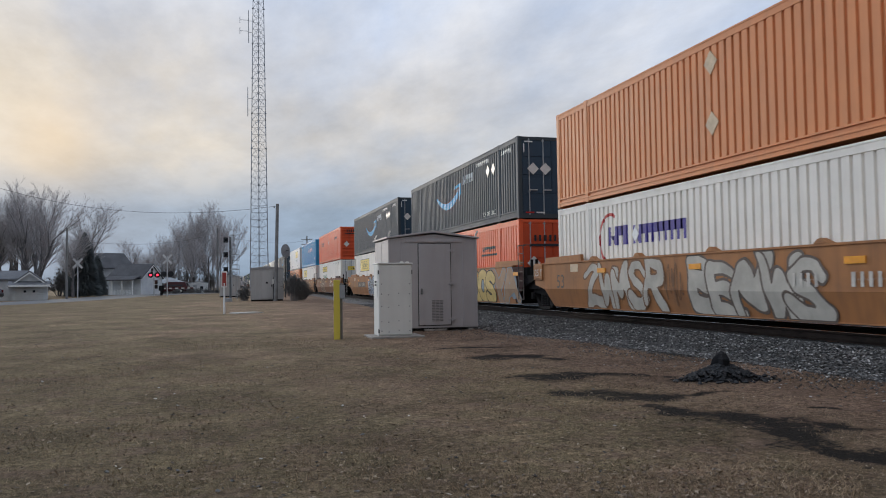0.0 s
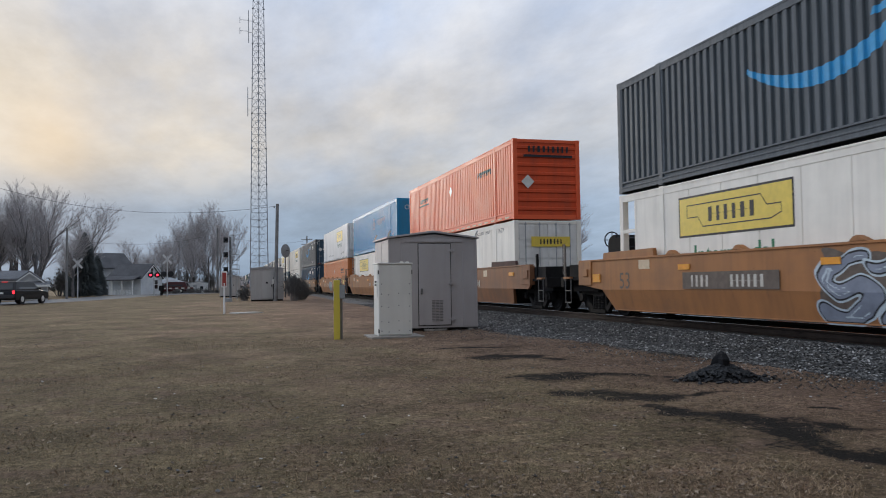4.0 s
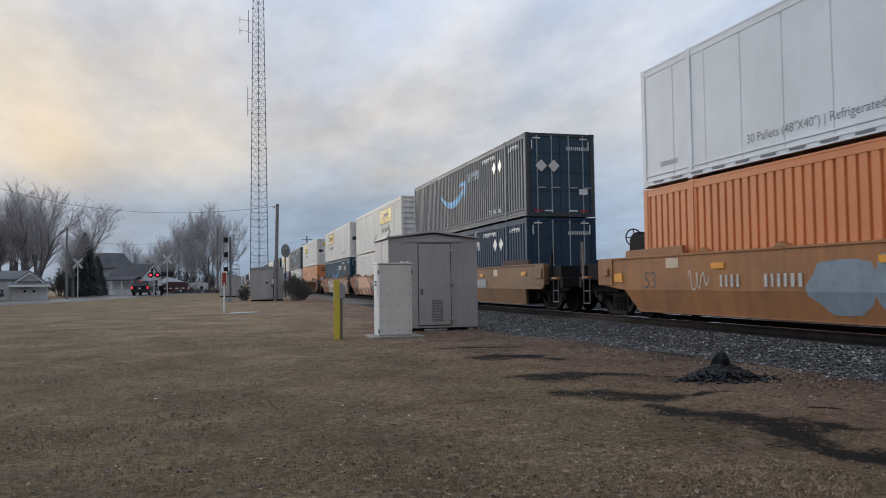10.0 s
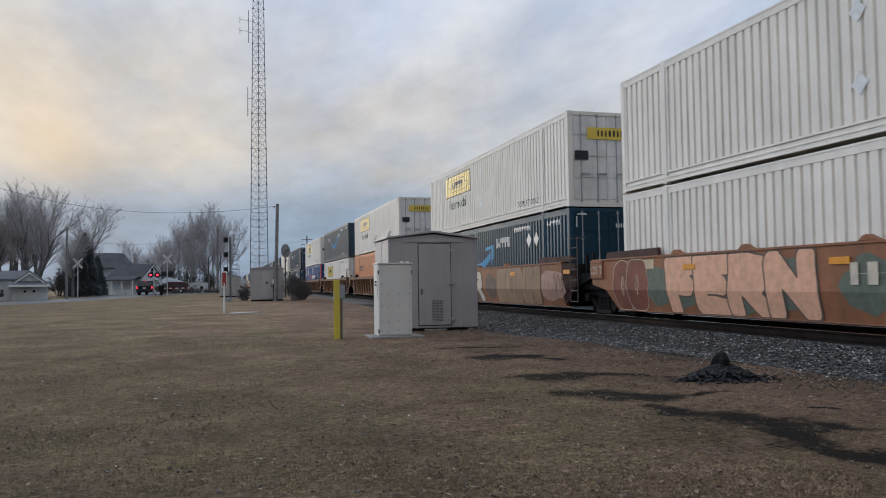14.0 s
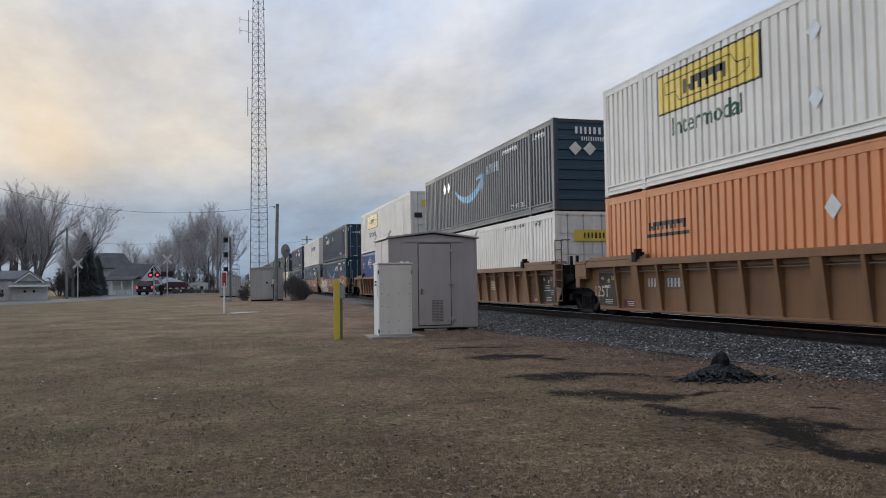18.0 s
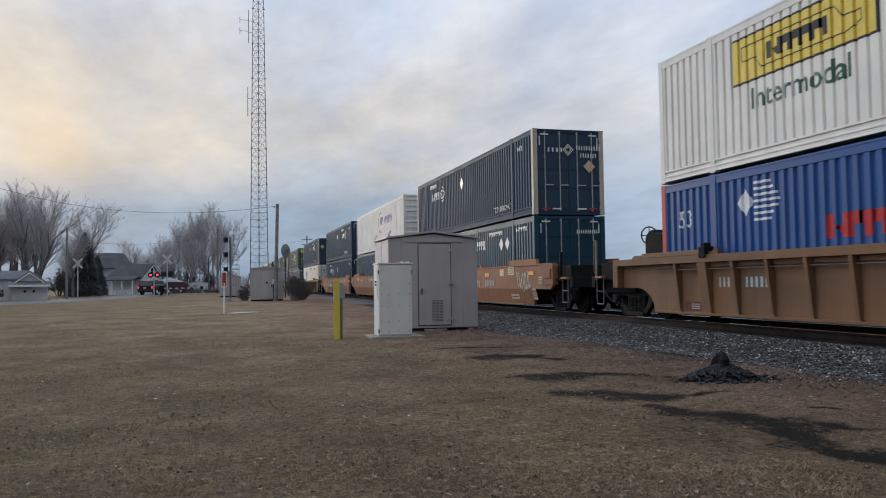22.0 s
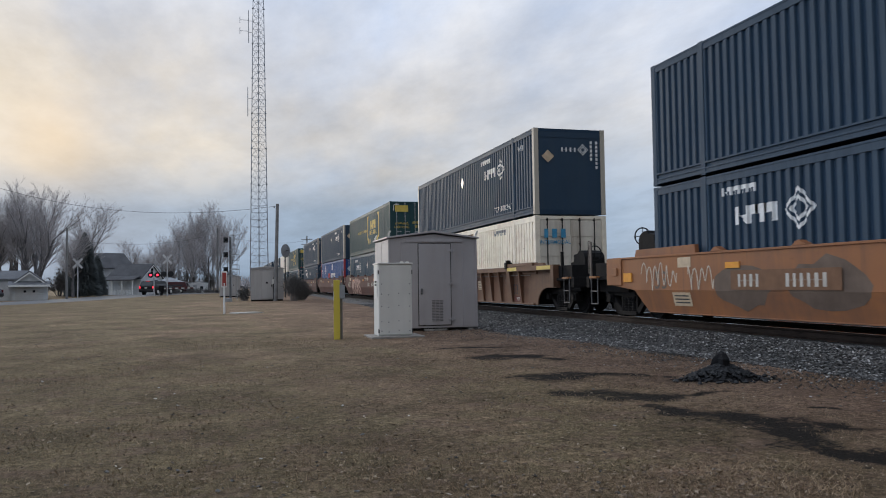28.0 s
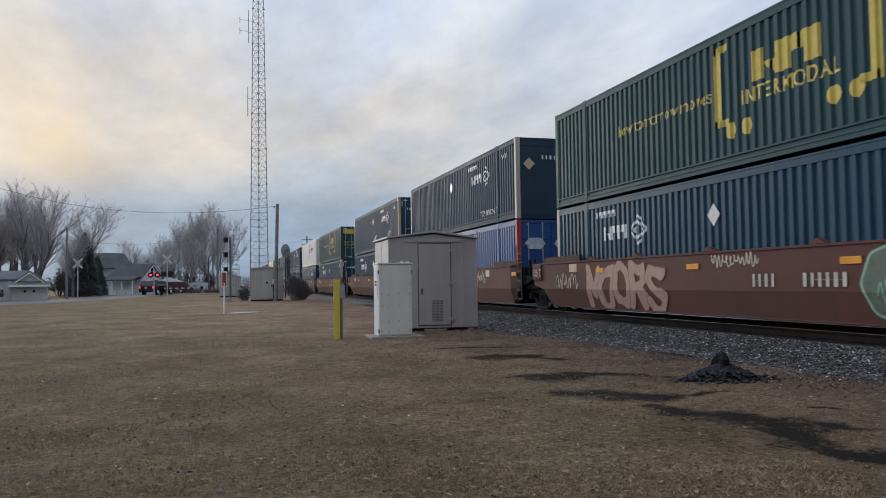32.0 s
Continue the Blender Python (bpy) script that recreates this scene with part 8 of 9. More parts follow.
def build_bush(at, w, h, seed, label, n=420):
    rnd = random.Random(seed)
    t = thing("bush", at, label, "bush")
    stems, twigs = Mesh(), Mesh()
    for _ in range(26):
        a, l = rnd.uniform(0, 6.28), rnd.uniform(0.1, 0.9)
        p = Vector((0.2 * math.cos(a), 0.2 * math.sin(a), -0.05))
        q = Vector((w * l * math.cos(a), w * l * math.sin(a), h * rnd.uniform(0.55, 1.0) * (1 - 0.35 * l * l)))
        stems.tube(p, q, 0.022 * (1 + 0.4 * (h > 2)), 0.008, 4, False)
        for _ in range(n // 26):
            c = p.lerp(q, rnd.uniform(0.35, 1.0))
            e = c + Vector((rnd.gauss(0, .22), rnd.gauss(0, .22), rnd.gauss(.08, .16)))
            twigs.tube(c, e, 0.008, 0.004, 3, False)
            for _ in range(3):
                f = c.lerp(e, rnd.random())
                s = 0.034
                twigs.quad(tuple(f + Vector((rnd.gauss(0, s), rnd.gauss(0, s), rnd.gauss(0, s)))), tuple(f + Vector((rnd.gauss(0, s), rnd.gauss(0, s), rnd.gauss(0, s)))),
                           tuple(f + Vector((rnd.gauss(0, s), rnd.gauss(0, s), rnd.gauss(0, s)))), tuple(f + Vector((rnd.gauss(0, s), rnd.gauss(0, s), rnd.gauss(0, s)))))
    part("branchwork", stems, BARK, t)
    # the leaf colour is raised to carry the haze of distance
    part("foliage", twigs, plain("dark_bush_leaf", (0.14, 0.135, 0.13), 0.9, 0.0, 0.4), t)


build_bush((4.85, 57.2, 0.26), 0.85, 2.0, 3, "dark scrubby bush beside the grey hut", 1600)
build_bush((5.6, 59.5, 0.26), 0.8, 1.5, 4, "low dark bush beside the track", 1200)
build_bush((1.45, 60.5, 0.28), 0.5, 1.1, 6, "dead weeds between the signal huts")
for x, y, w, h, s in ((-27.5, 97, 2.2, 2.6, 41), (-20.5, 98, 2.2, 2.4, 43), (-11.0, 125, 2.4, 4.2, 45), (-15.5, 121, 2.6, 5.0, 46), (-8.0, 122, 2.4, 4.4, 47),
                      (-5.0, 121, 2.4, 4.0, 48), (-2.2, 122, 2.2, 4.6, 49), (0.6, 124, 2.2, 3.6, 50), (-19.0, 110, 2.4, 4.4, 52), (-18.4, 99, 1.6, 3.0, 54), (-17.2, 97, 1.4, 4.0, 55)):
    build_bush((x, y, land(x, y)), w, h, s, "tall leafless thicket behind the houses", 1500)
for k in range(9):
    build_bush((-6.0 + 0.95 * k, 108.0 + 1.7 * math.sin(k * 2.1), 0.46), 0.8, 0.75 + 0.2 * math.sin(k), 20 + k, "low brown brush along the road", 160)


def build_far_woods():
    """Bare woods along the skyline, one mesh of many thin stems."""
    rnd = random.Random(77)
    b = Mesh()
    for _ in range(2600):
        a = radians(rnd.uniform(-40, 70))
        d = rnd.uniform(330, 480)
        x, y = d * math.sin(a), d * math.cos(a)
        h = 5.5 + 3.5 * noise.noise(Vector((a * 9, 0, 3))) + rnd.uniform(-2, 2)
        for _ in range(3):
            dx, dy = rnd.gauss(0, 1.6), rnd.gauss(0, 1.6)
            b.tube((x, y, 0.3), (x + dx, y + dy, h * rnd.uniform(.6, 1)), 0.35, 0.06, 3, False)
    thing("far_woods", mesh=b.data("far_woods", TWIG), label="hazy line of bare woods on the horizon", category="woods", kind="stuff")


build_far_woods()


# ---- houses, road and crossing ----


def clapboard(name, colour):
    def build(g):
        at = spot(g)
        z = g.add("ShaderNodeSeparateXYZ", {0: at}).outputs[2]
        saw = g.math("FRACT", g.math("MULTIPLY", z, 6.5))
        n = g.noise(at, 1.1, 5.0)
        return bsdf(g, g.mix(1.0, colour, g.ramp(n, (0.3, 0.82), (0.7, 1.06)), "MULTIPLY"), 0.7, 0.0, saw, 0.5, 0.03)
    return material(name, build)


def shingle(name, colour):
    def build(g):
        at = spot(g)
        n, f = g.noise(at, 0.8, 4.0), g.noise(at, 9.0, 5.0)
        return bsdf(g, g.mix(1.0, colour, g.ramp(g.math("ADD", g.math("MULTIPLY", n, .5), g.math("MULTIPLY", f, .5)), (0.35, 0.65), (0.65, 1.25)), "MULTIPLY"), 0.9, 0.0, f, 0.6, 0.02)
    return material(name, build)


def window(house, x, z, w, h, y, rz_side=None, m=None):
    fr = part("window", Mesh().box(x - w / 2 - 0.07, x + w / 2 + 0.07, y - 0.05, y - 0.001, z - 0.07, z + h + 0.07), INK["white"], house, "white framed window", m=m, bevel=0.01)
    part("pane", Mesh().box(x - w / 2, x + w / 2, y - 0.06, y - 0.04, z, z + h / 2 - 0.02), glass(), fr)
    part("pane", Mesh().box(x - w / 2, x + w / 2, y - 0.06, y - 0.04, z + h / 2 + 0.02, z + h), glass(), fr)


def gabled(name, at, rz, w, d, eave, peak, wall, roof, label, over=0.3):
    """House body with its gable end towards local -y."""
    t = thing(name, at, label, "house", rz=rz)
    a = w / 2
    part("gable_wall", Mesh().prism([(-a, -0.3), (a, -0.3), (a, eave), (0, peak), (-a, eave)], "y", 0.0, 0.15), wall, t)
    part("gable_wall", Mesh().prism([(-a, -0.3), (a, -0.3), (a, eave), (0, peak), (-a, eave)], "y", d - 0.15, d), wall, t)
    for s in (-1, 1):
        part("side_wall", Mesh().box(s * a - (0.15 if s > 0 else 0), s * a + (0.15 if s < 0 else 0), 0.15, d - 0.15, -0.3, eave), wall, t)
        k = (peak - eave) / a
        pts = [(0, peak + 0.02), (s * (a + over), eave - k * over + 0.02), (s * (a + over), eave - k * over + 0.14), (0, peak + 0.16)]
        part("roof", Mesh().prism(pts, "y", -over, d + over), roof, t)
        rake = [(0, peak - 0.1), (s * (a + over), eave - k * over - 0.1), (s * (a + over), eave - k * over + 0.02), (0, peak + 0.02)]
        part("rake_board", Mesh().prism(rake, "y", -over, -over + 0.04), INK["white"], t)
    return t


WHITE_SIDING = clapboard("white_clapboard", (0.70, 0.71, 0.71))
GREY_SIDING = clapboard("grey_clapboard", (0.40, 0.42, 0.44))
DARK_SHINGLE = shingle("dark_shingle", (0.075, 0.075, 0.08))
# this grey is lifted: haze over the far roofs is in the colour
GREY_SHINGLE = shingle("grey_shingle", (0.155, 0.16, 0.17))
PALE_METAL = shingle("pale_metal_roof", (0.36, 0.38, 0.40))

# white garage with a gabled front
g1 = gabled("garage", (-16.6, 76.4, 0.35), 10, 2.75, 5.0, 1.45, 2.5, WHITE_SIDING, GREY_SHINGLE, "white clapboard garage with a gabled front", 0.35)
part("pent_roof", Mesh().prism([(-0.75, 1.28), (0.0, 1.62), (0.0, 1.72), (-0.75, 1.40)], "x", -1.65, 1.65), GREY_SHINGLE, g1)
part("eave_board", Mesh().box(-1.65, 1.65, -0.79, -0.74, 1.22, 1.40), INK["white"], g1)
gd = part("garage_door", Mesh().box(-1.1, 1.1, -0.06, 0.0, -0.1, 1.2), clapboard("white_door_panel", (0.66, 0.66, 0.65)), g1, "white panelled garage door")
for x in (-0.35, 0.35):
    part("pane", Mesh().box(x - 0.1, x + 0.1, -0.075, -0.055, 0.72, 0.92), glass(), gd)
g2 = gabled("garage_wing", (-17.6, 79.0, 0.37), 100, 4.5, 9.0, 1.9, 2.55, WHITE_SIDING, GREY_SHINGLE, "low white wing behind the garage, grey shingle roof")

# two-storey house with a dark roof
h1 = gabled("house", (-13.4, 113.5, 0.48), 119, 7.0, 5.0, 3.5, 5.4, GREY_SIDING, DARK_SHINGLE, "grey clapboard house with a dark shingle roof")
for x in (-2.0, 2.0):
    window(h1, x, 1.0, 0.8, 1.2, 0.0)
# house with a porch and white gable
h2 = gabled("house", (-8.8, 104.3, 0.48), 62, 4.6, 4.4, 2.1, 3.7, WHITE_SIDING, DARK_SHINGLE, "white clapboard house with a front porch")
window(h2, 0.0, 2.5, 0.5, 0.8, 0.0)
window(h2, 0.9, 0.7, 0.7, 1.1, 0.0)
p = Mesh().prism([(-3.9, 1.75), (-2.3, 2.25), (-2.3, 2.35), (-3.9, 1.87)], "y", 0.0, 4.6)
part("porch_roof", p, DARK_SHINGLE, h2)
for y in (0.15, 1.6, 3.0, 4.4):
    part("porch_post", Mesh().box(-3.75, -3.62, y, y + 0.13, -0.1, 1.8), INK["white"], h2)
part("porch_floor", Mesh().box(-3.8, -2.3, 0, 4.6, -0.3, 0.02), GREY_SIDING, h2)
for k in range(22):
    part("baluster", shared("baluster", lambda: Mesh().box(-3.72, -3.67, -0.025, 0.025, 0.0, 0.62).data("baluster", INK["white"])), None, h2, m=pose(0, 0.25 + k * 0.2, 0))
part("porch_rail", Mesh().box(-3.74, -3.65, 0.15, 4.5, 0.6, 0.68), INK["white"], h2)

# shed and open carport beyond the crossing
s1 = gabled("shed", (-3.4, 112.3, 0.42), 0, 2.3, 3.0, 1.35, 1.55, WHITE_SIDING, PALE_METAL, "small white shed with a low roof", 0.1)
part("door", Mesh().box(-0.75, -0.25, -0.04, 0.0, -0.2, 1.2), GREY_SIDING, s1)
part("pane", Mesh().box(0.2, 0.6, -0.03, 0.0, 0.55, 1.0), glass(), s1)
c1 = thing("carport", (-7.0, 112.6, 0.44), "open carport with a pale hipped metal roof", "carport", rz=0)
b = Mesh()
b.v = [(-2.5, 0, 1.5), (2.5, 0, 1.35), (2.5, 4, 1.35), (-2.5, 4, 1.5), (-1.2, 1.6, 2.25), (-0.2, 1.6, 2.25)]
b.f = [(0, 1, 5, 4), (1, 2, 5), (2, 3, 4, 5), (3, 0, 4), (3, 2, 1, 0)]
part("roof", b, PALE_METAL, c1)
for x in (-2.3, 0.0, 2.3):
    part("post", Mesh().box(x - 0.06, x + 0.06, 0.1, 0.22, -0.2, 1.42), INK["white"], c1)
part("rear_wall", Mesh().box(-2.4, 2.4, 3.6, 3.75, -0.2, 1.4), GREY_SIDING, c1)

# houses beyond the train
BRICK_RED = plain("orange_red_siding", (0.42, 0.115, 0.05), 0.7, 0.0, 0.2, 1.5)
h3 = gabled("house", (39.6, 48.6, 0.3), -52.0, 4.6, 15.0, 3.4, 5.2, WHITE_SIDING, DARK_SHINGLE, "white gabled house with a long dark roof")
h3.matrix_basis = pose(41.6, 50.2, 0.4, 0, 0, -62)
window(h3, 0.0, 2.75, 0.55, 1.1, 0.0)
h4 = gabled("house", (44.6, 57.2, 0.4), -52, 4.5, 7.0, 3.3, 4.7, WHITE_SIDING, DARK_SHINGLE, "small white gabled house behind the tracks")
sh = thing("orange_shed", (33.2, 34.5, 0.2), "long low orange-red shed beyond the track", "shed", rz=-52)
part("wall", Mesh().box(-5, 9, 0, 0.15, -0.3, 2.55), BRICK_RED, sh)
part("wall", Mesh().box(-5, -4.85, 0.15, 4, -0.3, 2.55), BRICK_RED, sh)
part("wall", Mesh().box(8.85, 9, 0.15, 4, -0.3, 2.55), BRICK_RED, sh)
part("wall", Mesh().box(-5, 9, 4, 4.15, -0.3, 2.55), BRICK_RED, sh)
part("roof", Mesh().prism([(-0.3, 2.55), (4.4, 2.55), (4.4, 2.65), (2.05, 3.1), (-0.3, 2.65)], "x", -5.2, 9.2), DARK_SHINGLE, sh)
part("sign_panel", Mesh().box(-3.4, -2.2, -0.03, 0.0, 1.6, 2.0), INK["white"], sh)

lamp = wood_pole("street_lamp", (43.4, 61.1, 0.4), 7.7, 0.13, "wooden pole with a curved street lamp arm", ((7.3, 1.2, -40),))
part("lamp_arm", Mesh().pipe([(0, 0, 4.9), (0.35, -0.25, 5.35), (0.9, -0.65, 5.55), (1.25, -0.95, 5.5)], 0.04), STEEL, lamp)
part("lamp_head", Mesh().box(-0.1, 0.35, -0.1, 0.1, -0.06, 0.06), INK["silver"], lamp, m=pose(1.2, -0.9, 5.47, 0, 0, -35), bevel=0.03)
wood_pole("utility_pole", (43.4, 67.2, 0.4), 7.0, 0.13, "slim wooden pole with a crossarm beyond the tracks", ((6.7, 2.0, -40),))


def build_road():
    """Asphalt lane beside the lawn that bends over the railway."""
    line = [(-46, 20), (-34, 36), (-22.5, 52), (-15.6, 64), (-12.3, 76), (-10.6, 88), (-8.4, 98), (-4.0, 107), (2.5, 115), (9.0, 121.5), (30, 138), (70, 160)]
    pts = []
    for (ax, ay), (bx, by) in zip(line, line[1:]):
        for k in range(6):
            pts.append((ax + (bx - ax) * k / 6, ay + (by - ay) * k / 6))
    pts.append(line[-1])
    sm = np.array(pts)
    for _ in range(12):
        sm[1:-1] = (sm[:-2] + 2 * sm[1:-1] + sm[2:]) / 4
    b = Mesh()
    for j, (x, y) in enumerate(sm):
        q = sm[min(j + 1, len(sm) - 1)] - sm[max(j - 1, 0)]
        q = q / np.hypot(*q)
        for s in (-2.9, -2.7, 2.7, 2.9):
            px, py = x + q[1] * s, y - q[0] * s
            b.v.append((px, py, land(px, py) + (0.03 if abs(s) < 2.8 else -0.03)))
    b.f = [(4 * j + i, 4 * j + i + 1, 4 * j + i + 5, 4 * j + i + 4) for j in range(len(sm) - 1) for i in range(3)]
    def build(g):
        at = spot(g)
        n, f = g.noise(at, 0.5, 5.0), g.noise(at, 30.0, 4.0)
        col = g.mix(1.0, g.ramp(n, (0.3, (0.11, 0.11, 0.112)), (0.7, (0.17, 0.17, 0.17))), g.ramp(f, (0.3, 0.8), (0.7, 1.15)), "MULTIPLY")
        return bsdf(g, col, 0.8, 0.0, f, 0.4, 0.01)
    thing("road", mesh=b.data("road", material("worn_asphalt", build)), label="worn pale grey asphalt road to the crossing", category="road", kind="structure")


build_road()
RED_LAMP = glowing("lit_red_lamp", (1.0, 0.03, 0.06), 3.6)
DIM_LAMP = glass("unlit_red_lamp", (0.10, 0.008, 0.01))


def crossing_signal(at, rz, lamps_z, cross_z, lit, label, gate=False, away=False):
    s = thing("crossing_signal", at, label, "crossing signal", "level crossing signals", rz=rz)
    grey = plain("aluminium_mast", (0.34, 0.35, 0.36), 0.5, 0.4, 0.15)
    pale = plain("galvanised_white_mast", (0.5, 0.51, 0.52), 0.5, 0.2)
    black = plain("black_signal_head", (0.035, 0.036, 0.039), 0.6)
    part("mast", Mesh().tube((0, 0, -0.1), (0, 0, cross_z + 0.35), 0.065, 0.06, 10), pale, s)
    if cross_z > 3:
        for sgn in (-1, 1):
            part("crossbuck_board", Mesh().box(-0.64, 0.64, -0.03, 0.0, -0.10, 0.10), plain("weathered_sign_white", (0.60, 0.60, 0.60), 0.7, 0.0, 0.2), s, "weathered white crossbuck board", m=pose(0, -0.07 - 0.015 * sgn, cross_z, 0, sgn * 48))
    if lamps_z:
        part("lamp_bar", Mesh().tube((-0.4, 0, lamps_z), (0.4, 0, lamps_z), 0.035), black, s)
        for k, x in enumerate((-0.34, 0.34)):
            d = part("lamp_shield", Mesh().tube((x, -0.06, lamps_z), (x, -0.09, lamps_z), 0.30, 0.30, 20), black, s)
            part("lamp_lens", Mesh().tube((x, -0.09, lamps_z), (x, -0.12, lamps_z), 0.11, 0.11, 16), RED_LAMP if k in lit else DIM_LAMP, d, "lit red lamp" if k in lit else "dark red lamp")
            part("hood", Mesh().tube((x, -0.1, lamps_z), (x, -0.34, lamps_z), 0.17, 0.17, 12, False), black, d)


crossing_signal((-7.32, 89.7, 0.46), 0, 2.24, 2.5, (0, 1), "level crossing flashing lights, both red lamps lit")
crossing_signal((-5.71, 85.8, 0.43), 180, 2.3, 3.85, (), "level crossing mast seen from behind with crossbuck")
crossing_signal((-14.08, 84.8, 0.42), 0, 0, 3.45, (), "slim level crossing post with a weathered crossbuck")
g = thing("crossing_gate", (-6.6, 91.5, 0.46), "lowered striped crossing gate arm", "gate", rz=38)
part("arm", Mesh().box(-0.1, 4.2, -0.03, 0.03, 0.72, 0.84), INK["white"], g)
for k in range(5):
    part("stripe", Mesh().box(0.4 + k * 0.8, 0.8 + k * 0.8, -0.034, 0.034, 0.715, 0.845), plain("dull_red_stripe", (0.12, 0.03, 0.03), 0.6), g)
part("gate_motor", Mesh().box(-0.35, 0.1, -0.2, 0.2, 0.5, 1.1), STEEL, g, bevel=0.03)
part("stand", Mesh().box(-0.2, 0.0, -0.1, 0.1, -0.1, 0.5), STEEL, g)


# ---- vehicles ----
def vehicle(name, at, rz, colour, label, lamp_lit=True, size=1.0, kind="suv"):
    """A car in parts, its nose towards local +y."""
    t = thing(name, at, label, "car", rz=rz)
    skin = plain(colour[0], colour[1], 0.28, 0.3, 0.12, 2.0, 0.05)
    L, W = 4.7 * size, 1.85 * size
    hood, belt, top = (0.96, 0.99, 1.60) if kind == "suv" else (0.92, 0.95, 1.42)
    low = [(-L / 2, 0.45), (-L / 2 + 0.1, 0.32), (L / 2 - 0.1, 0.32), (L / 2, 0.5), (L / 2 - 0.08, 0.82), (L / 2 - 0.5, hood - 0.04), (0.9, belt), (-L / 2 + 0.05, belt)]
    part("body", Mesh().prism(low, "x", -W / 2, W / 2), skin, t, bevel=0.06)
    cab = [(-L / 2 + 0.06, belt), (1.05, belt), (0.35, top), (-L / 2 + (0.4 if kind == "suv" else 0.9), top)]
    b = Mesh()
    inset = 0.14
    n = len(cab)
    b.v = [(-W / 2 + (inset if z > belt else 0.02), y, z) for y, z in cab] + [(W / 2 - (inset if z > belt else 0.02), y, z) for y, z in cab]
    b.f = [tuple(range(n)), tuple(range(2 * n - 1, n - 1, -1))] + [(k, n + k, n + (k + 1) % n, (k + 1) % n) for k in range(n)]
    part("cabin", b, skin, t, bevel=0.05)
    rear_y = -L / 2 + 0.06
    lean = (0.34 if kind == "suv" else 0.84) / (top - belt)
    bw = Mesh()
    z0, z1 = belt + 0.06, top - 0.14
    y0, y1 = rear_y + lean * 0.06 - 0.015, rear_y + lean * (z1 - belt) - 0.015
    bw.quad((-W / 2 + 0.2, y0, z0), (W / 2 - 0.2, y0, z0), (W / 2 - 0.26, y1, z1), (-W / 2 + 0.26, y1, z1))
    bw.quad((-W / 2 + 0.2, y0 - 0.02, z0), (W / 2 - 0.2, y0 - 0.02, z0), (W / 2 - 0.26, y1 - 0.02, z1), (-W / 2 + 0.26, y1 - 0.02, z1))
    part("rear_window", bw, glass(), t)
    for s in (-1, 1):
        wn = Mesh()
        x0, x1 = s * (W / 2 - 0.02), s * (W / 2 - 0.13)
        wn.quad((x0, -1.75, z0), (x0, 0.85, z0), (x1, 0.4, z1), (x1, -1.55, z1))
        part("side_window", wn, glass(), t)
        part("tail_lamp", Mesh().box(s * (W / 2 - 0.12) - 0.07, s * (W / 2 - 0.12) + 0.07, -L / 2 - 0.02, -L / 2 + 0.1, 0.74, 0.97), glowing("lit_tail_lamp", (1.0, 0.03, 0.05), 1.6) if lamp_lit else DIM_LAMP, t, "lit red tail lamp" if lamp_lit else "red tail lamp", bevel=0.02)
        part("mirror", Mesh().box(s * (W / 2 + 0.08) - 0.08, s * (W / 2 + 0.08) + 0.08, 0.75, 0.85, 1.02, 1.16), skin, t, bevel=0.02)
        for y in (-1.4, 1.42):
            w = part("wheel", Mesh().tube((s * (W / 2 - 0.2), y, 0.36), (s * (W / 2 + 0.01), y, 0.36), 0.36, 0.36, 20), RUBBER, t, "black tyre")
            part("rim", Mesh().tube((s * (W / 2), y, 0.36), (s * (W / 2 + 0.02), y, 0.36), 0.22, 0.2, 14), INK["silver"], w)
    if lamp_lit:
        part("high_brake_lamp", Mesh().box(-0.2, 0.2, rear_y + 0.30, rear_y + 0.42, top - 0.05, top - 0.01), glowing("lit_brake_lamp", (1.0, 0.06, 0.06), 0.7), t)
    part("bumper", Mesh().box(-W / 2 + 0.04, W / 2 - 0.04, -L / 2 - 0.06, -L / 2 + 0.1, 0.42, 0.66), plain("dark_bumper", (0.04, 0.04, 0.042), 0.5), t, bevel=0.03)
    part("plate_bar", Mesh().box(-0.16, 0.16, -L / 2 - 0.075, -L / 2 - 0.05, 0.74, 0.86), INK["white"], t)
    return t


suv = vehicle("suv", (-9.0, 72.0, 0.4), -8, ("black_car_paint", (0.012, 0.013, 0.015)), "black sport utility vehicle with red brake lights")
vehicle("parked_car", (-20.6, 74.6, 0.38), 60, ("grey_car_paint", (0.16, 0.17, 0.19)), "dark grey saloon car parked by the garage", False, 1.0, "saloon")
vehicle("parked_car", (-6.9, 110.4, 0.46), 82, ("maroon_car_paint", (0.055, 0.014, 0.016)), "dull maroon pickup parked by the carport", False, 1.0, "suv")
SUV_ROWS = ((0.0, -33.5, 36.0, -38), (1.5, -27.0, 46.0, -32), (3.0, -19.5, 56.0, -22), (4.2, -13.2, 63.2, -14), (5.5, -9.7, 69.8, -7), (6.0, -9.3, 72.6, -5), (7.0, -9.0, 78.2, -4), (8.0, -9.0, 84.2, -4),
            (9.0, -8.75, 89.6, -6), (10.0, -8.5, 92.6, -8), (11.0, -8.35, 94.2, -9), (12.0, -8.15, 94.6, -10), (19.0, -8.05, 94.9, -12), (21.0, -7.75, 95.2, -20), (23.0, -7.6, 95.8, -24), (25.0, -7.5, 96.3, -26), (32.0, -7.5, 96.3, -26))


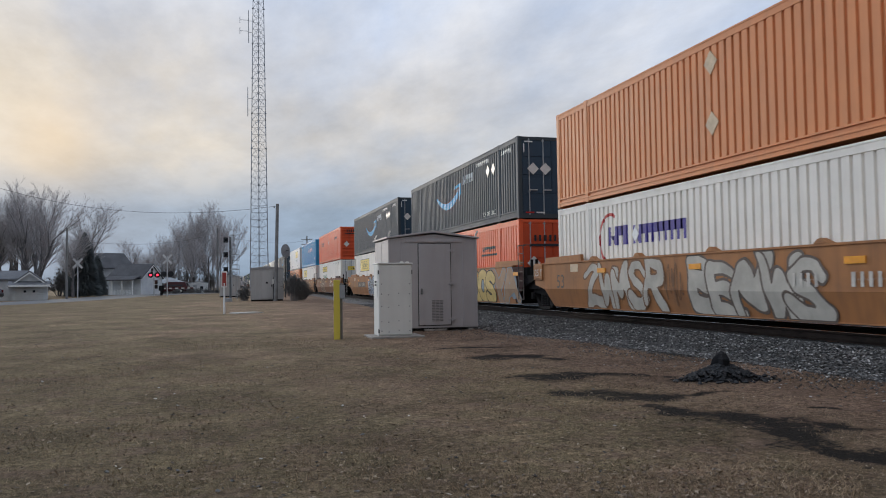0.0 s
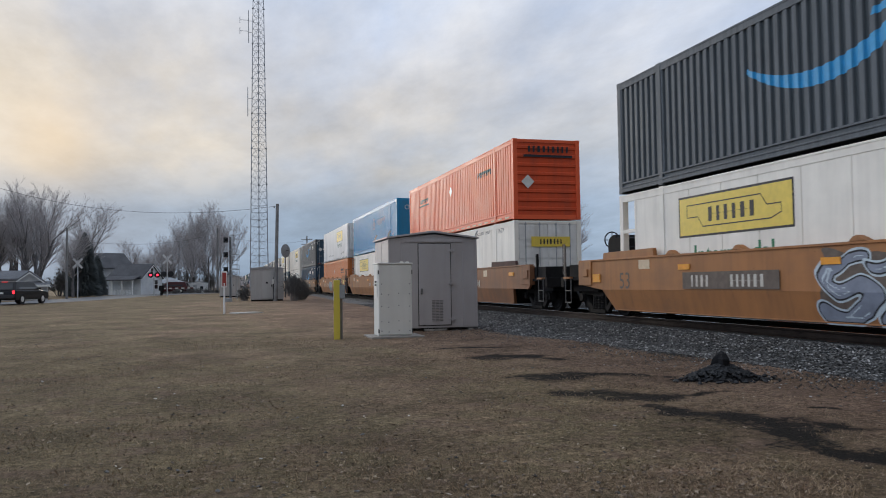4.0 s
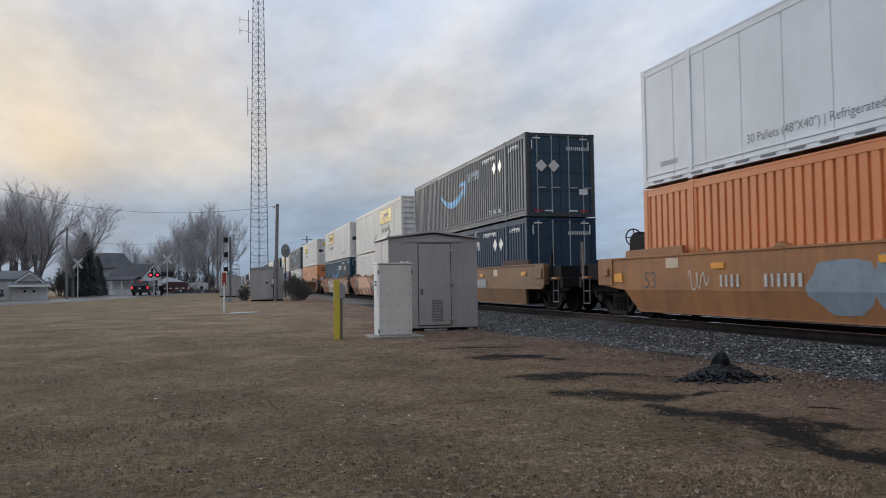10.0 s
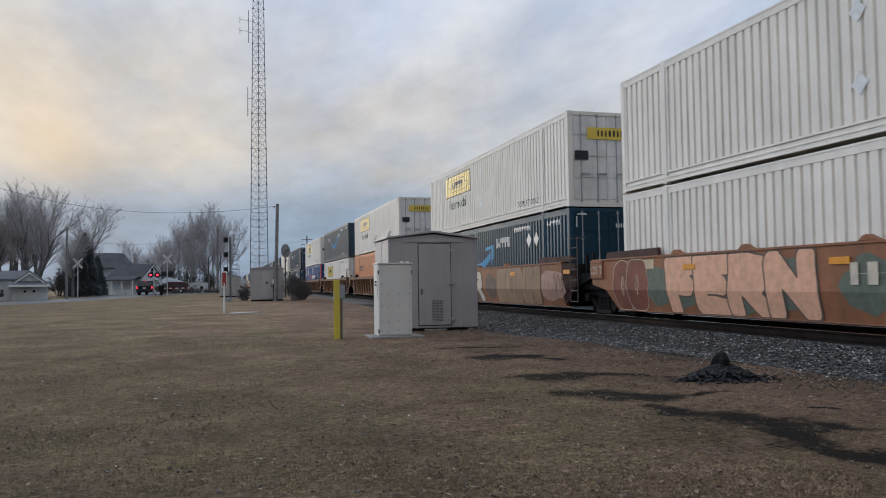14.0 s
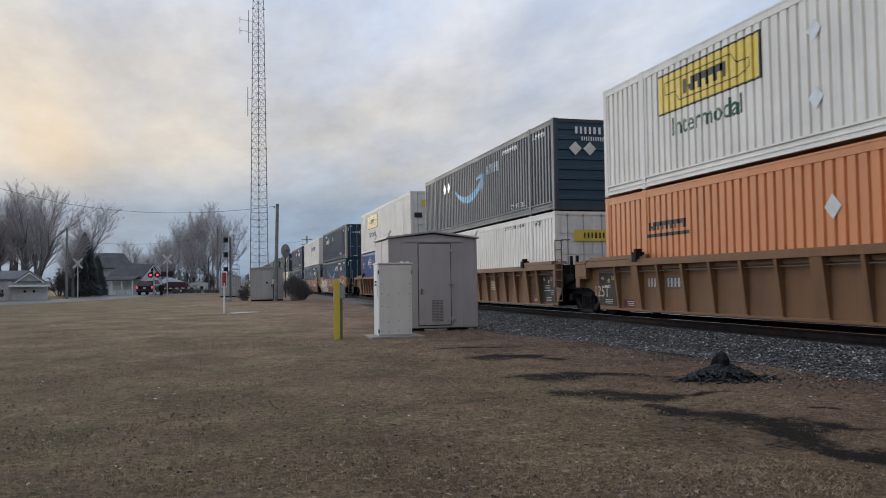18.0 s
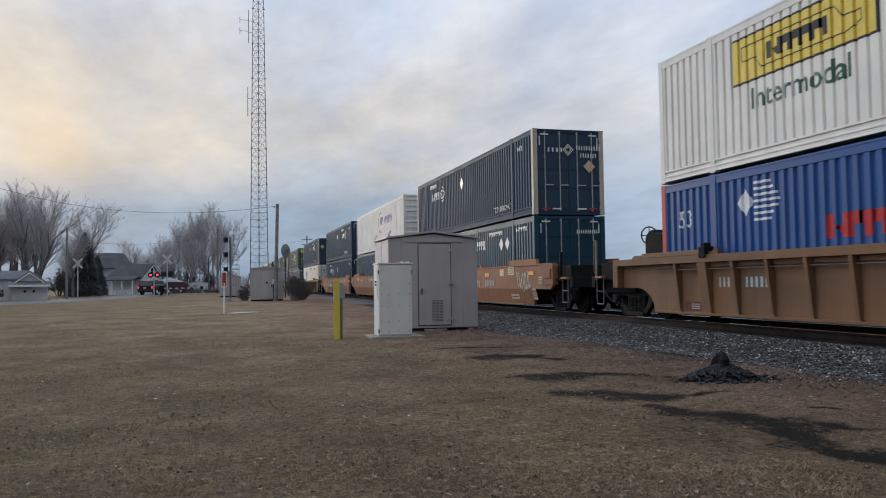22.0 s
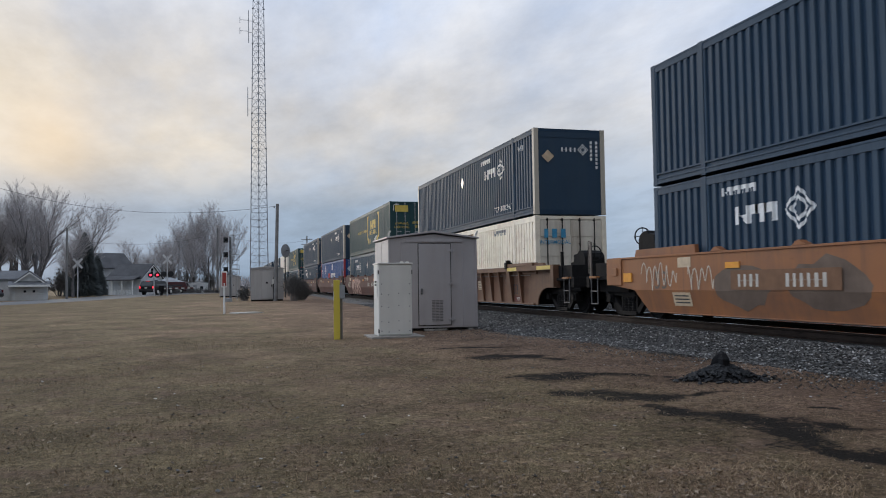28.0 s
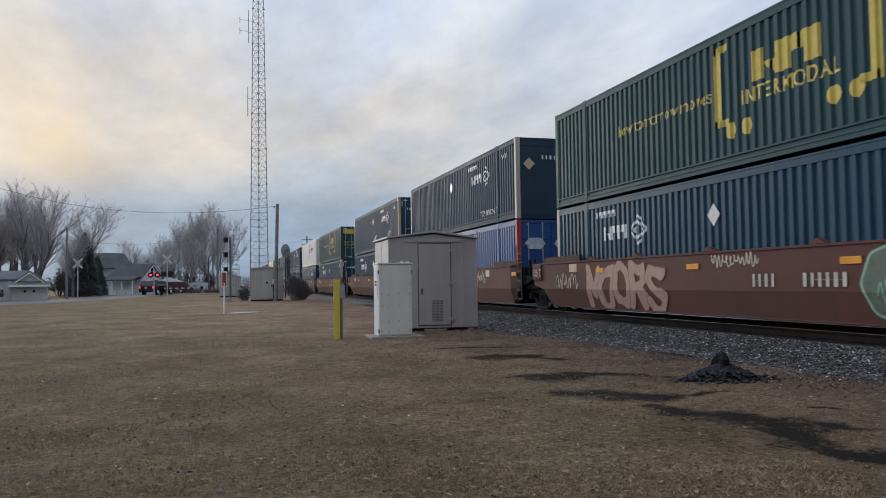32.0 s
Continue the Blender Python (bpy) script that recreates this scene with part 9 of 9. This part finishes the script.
def motions():
    times = [2.0 * k for k in range(17)]
    for ob, x, y, z in ROLLING:
        walk(ob, [(t, pose(x, y - travelled(t), z)) for t in times])
    walk(suv, [(t, pose(x, y, land(x, y) + 0.03, 0, 0, rz)) for t, x, y, rz in SUV_ROWS])
    turns = [2 * k / FPS for k in range(481)]
    for w, dy in SPINNING:
        walk(w, [(t, pose(0, dy, RAIL + 0.483, math.degrees(travelled(t) / 0.483) % 360.0)) for t in turns])


motions()
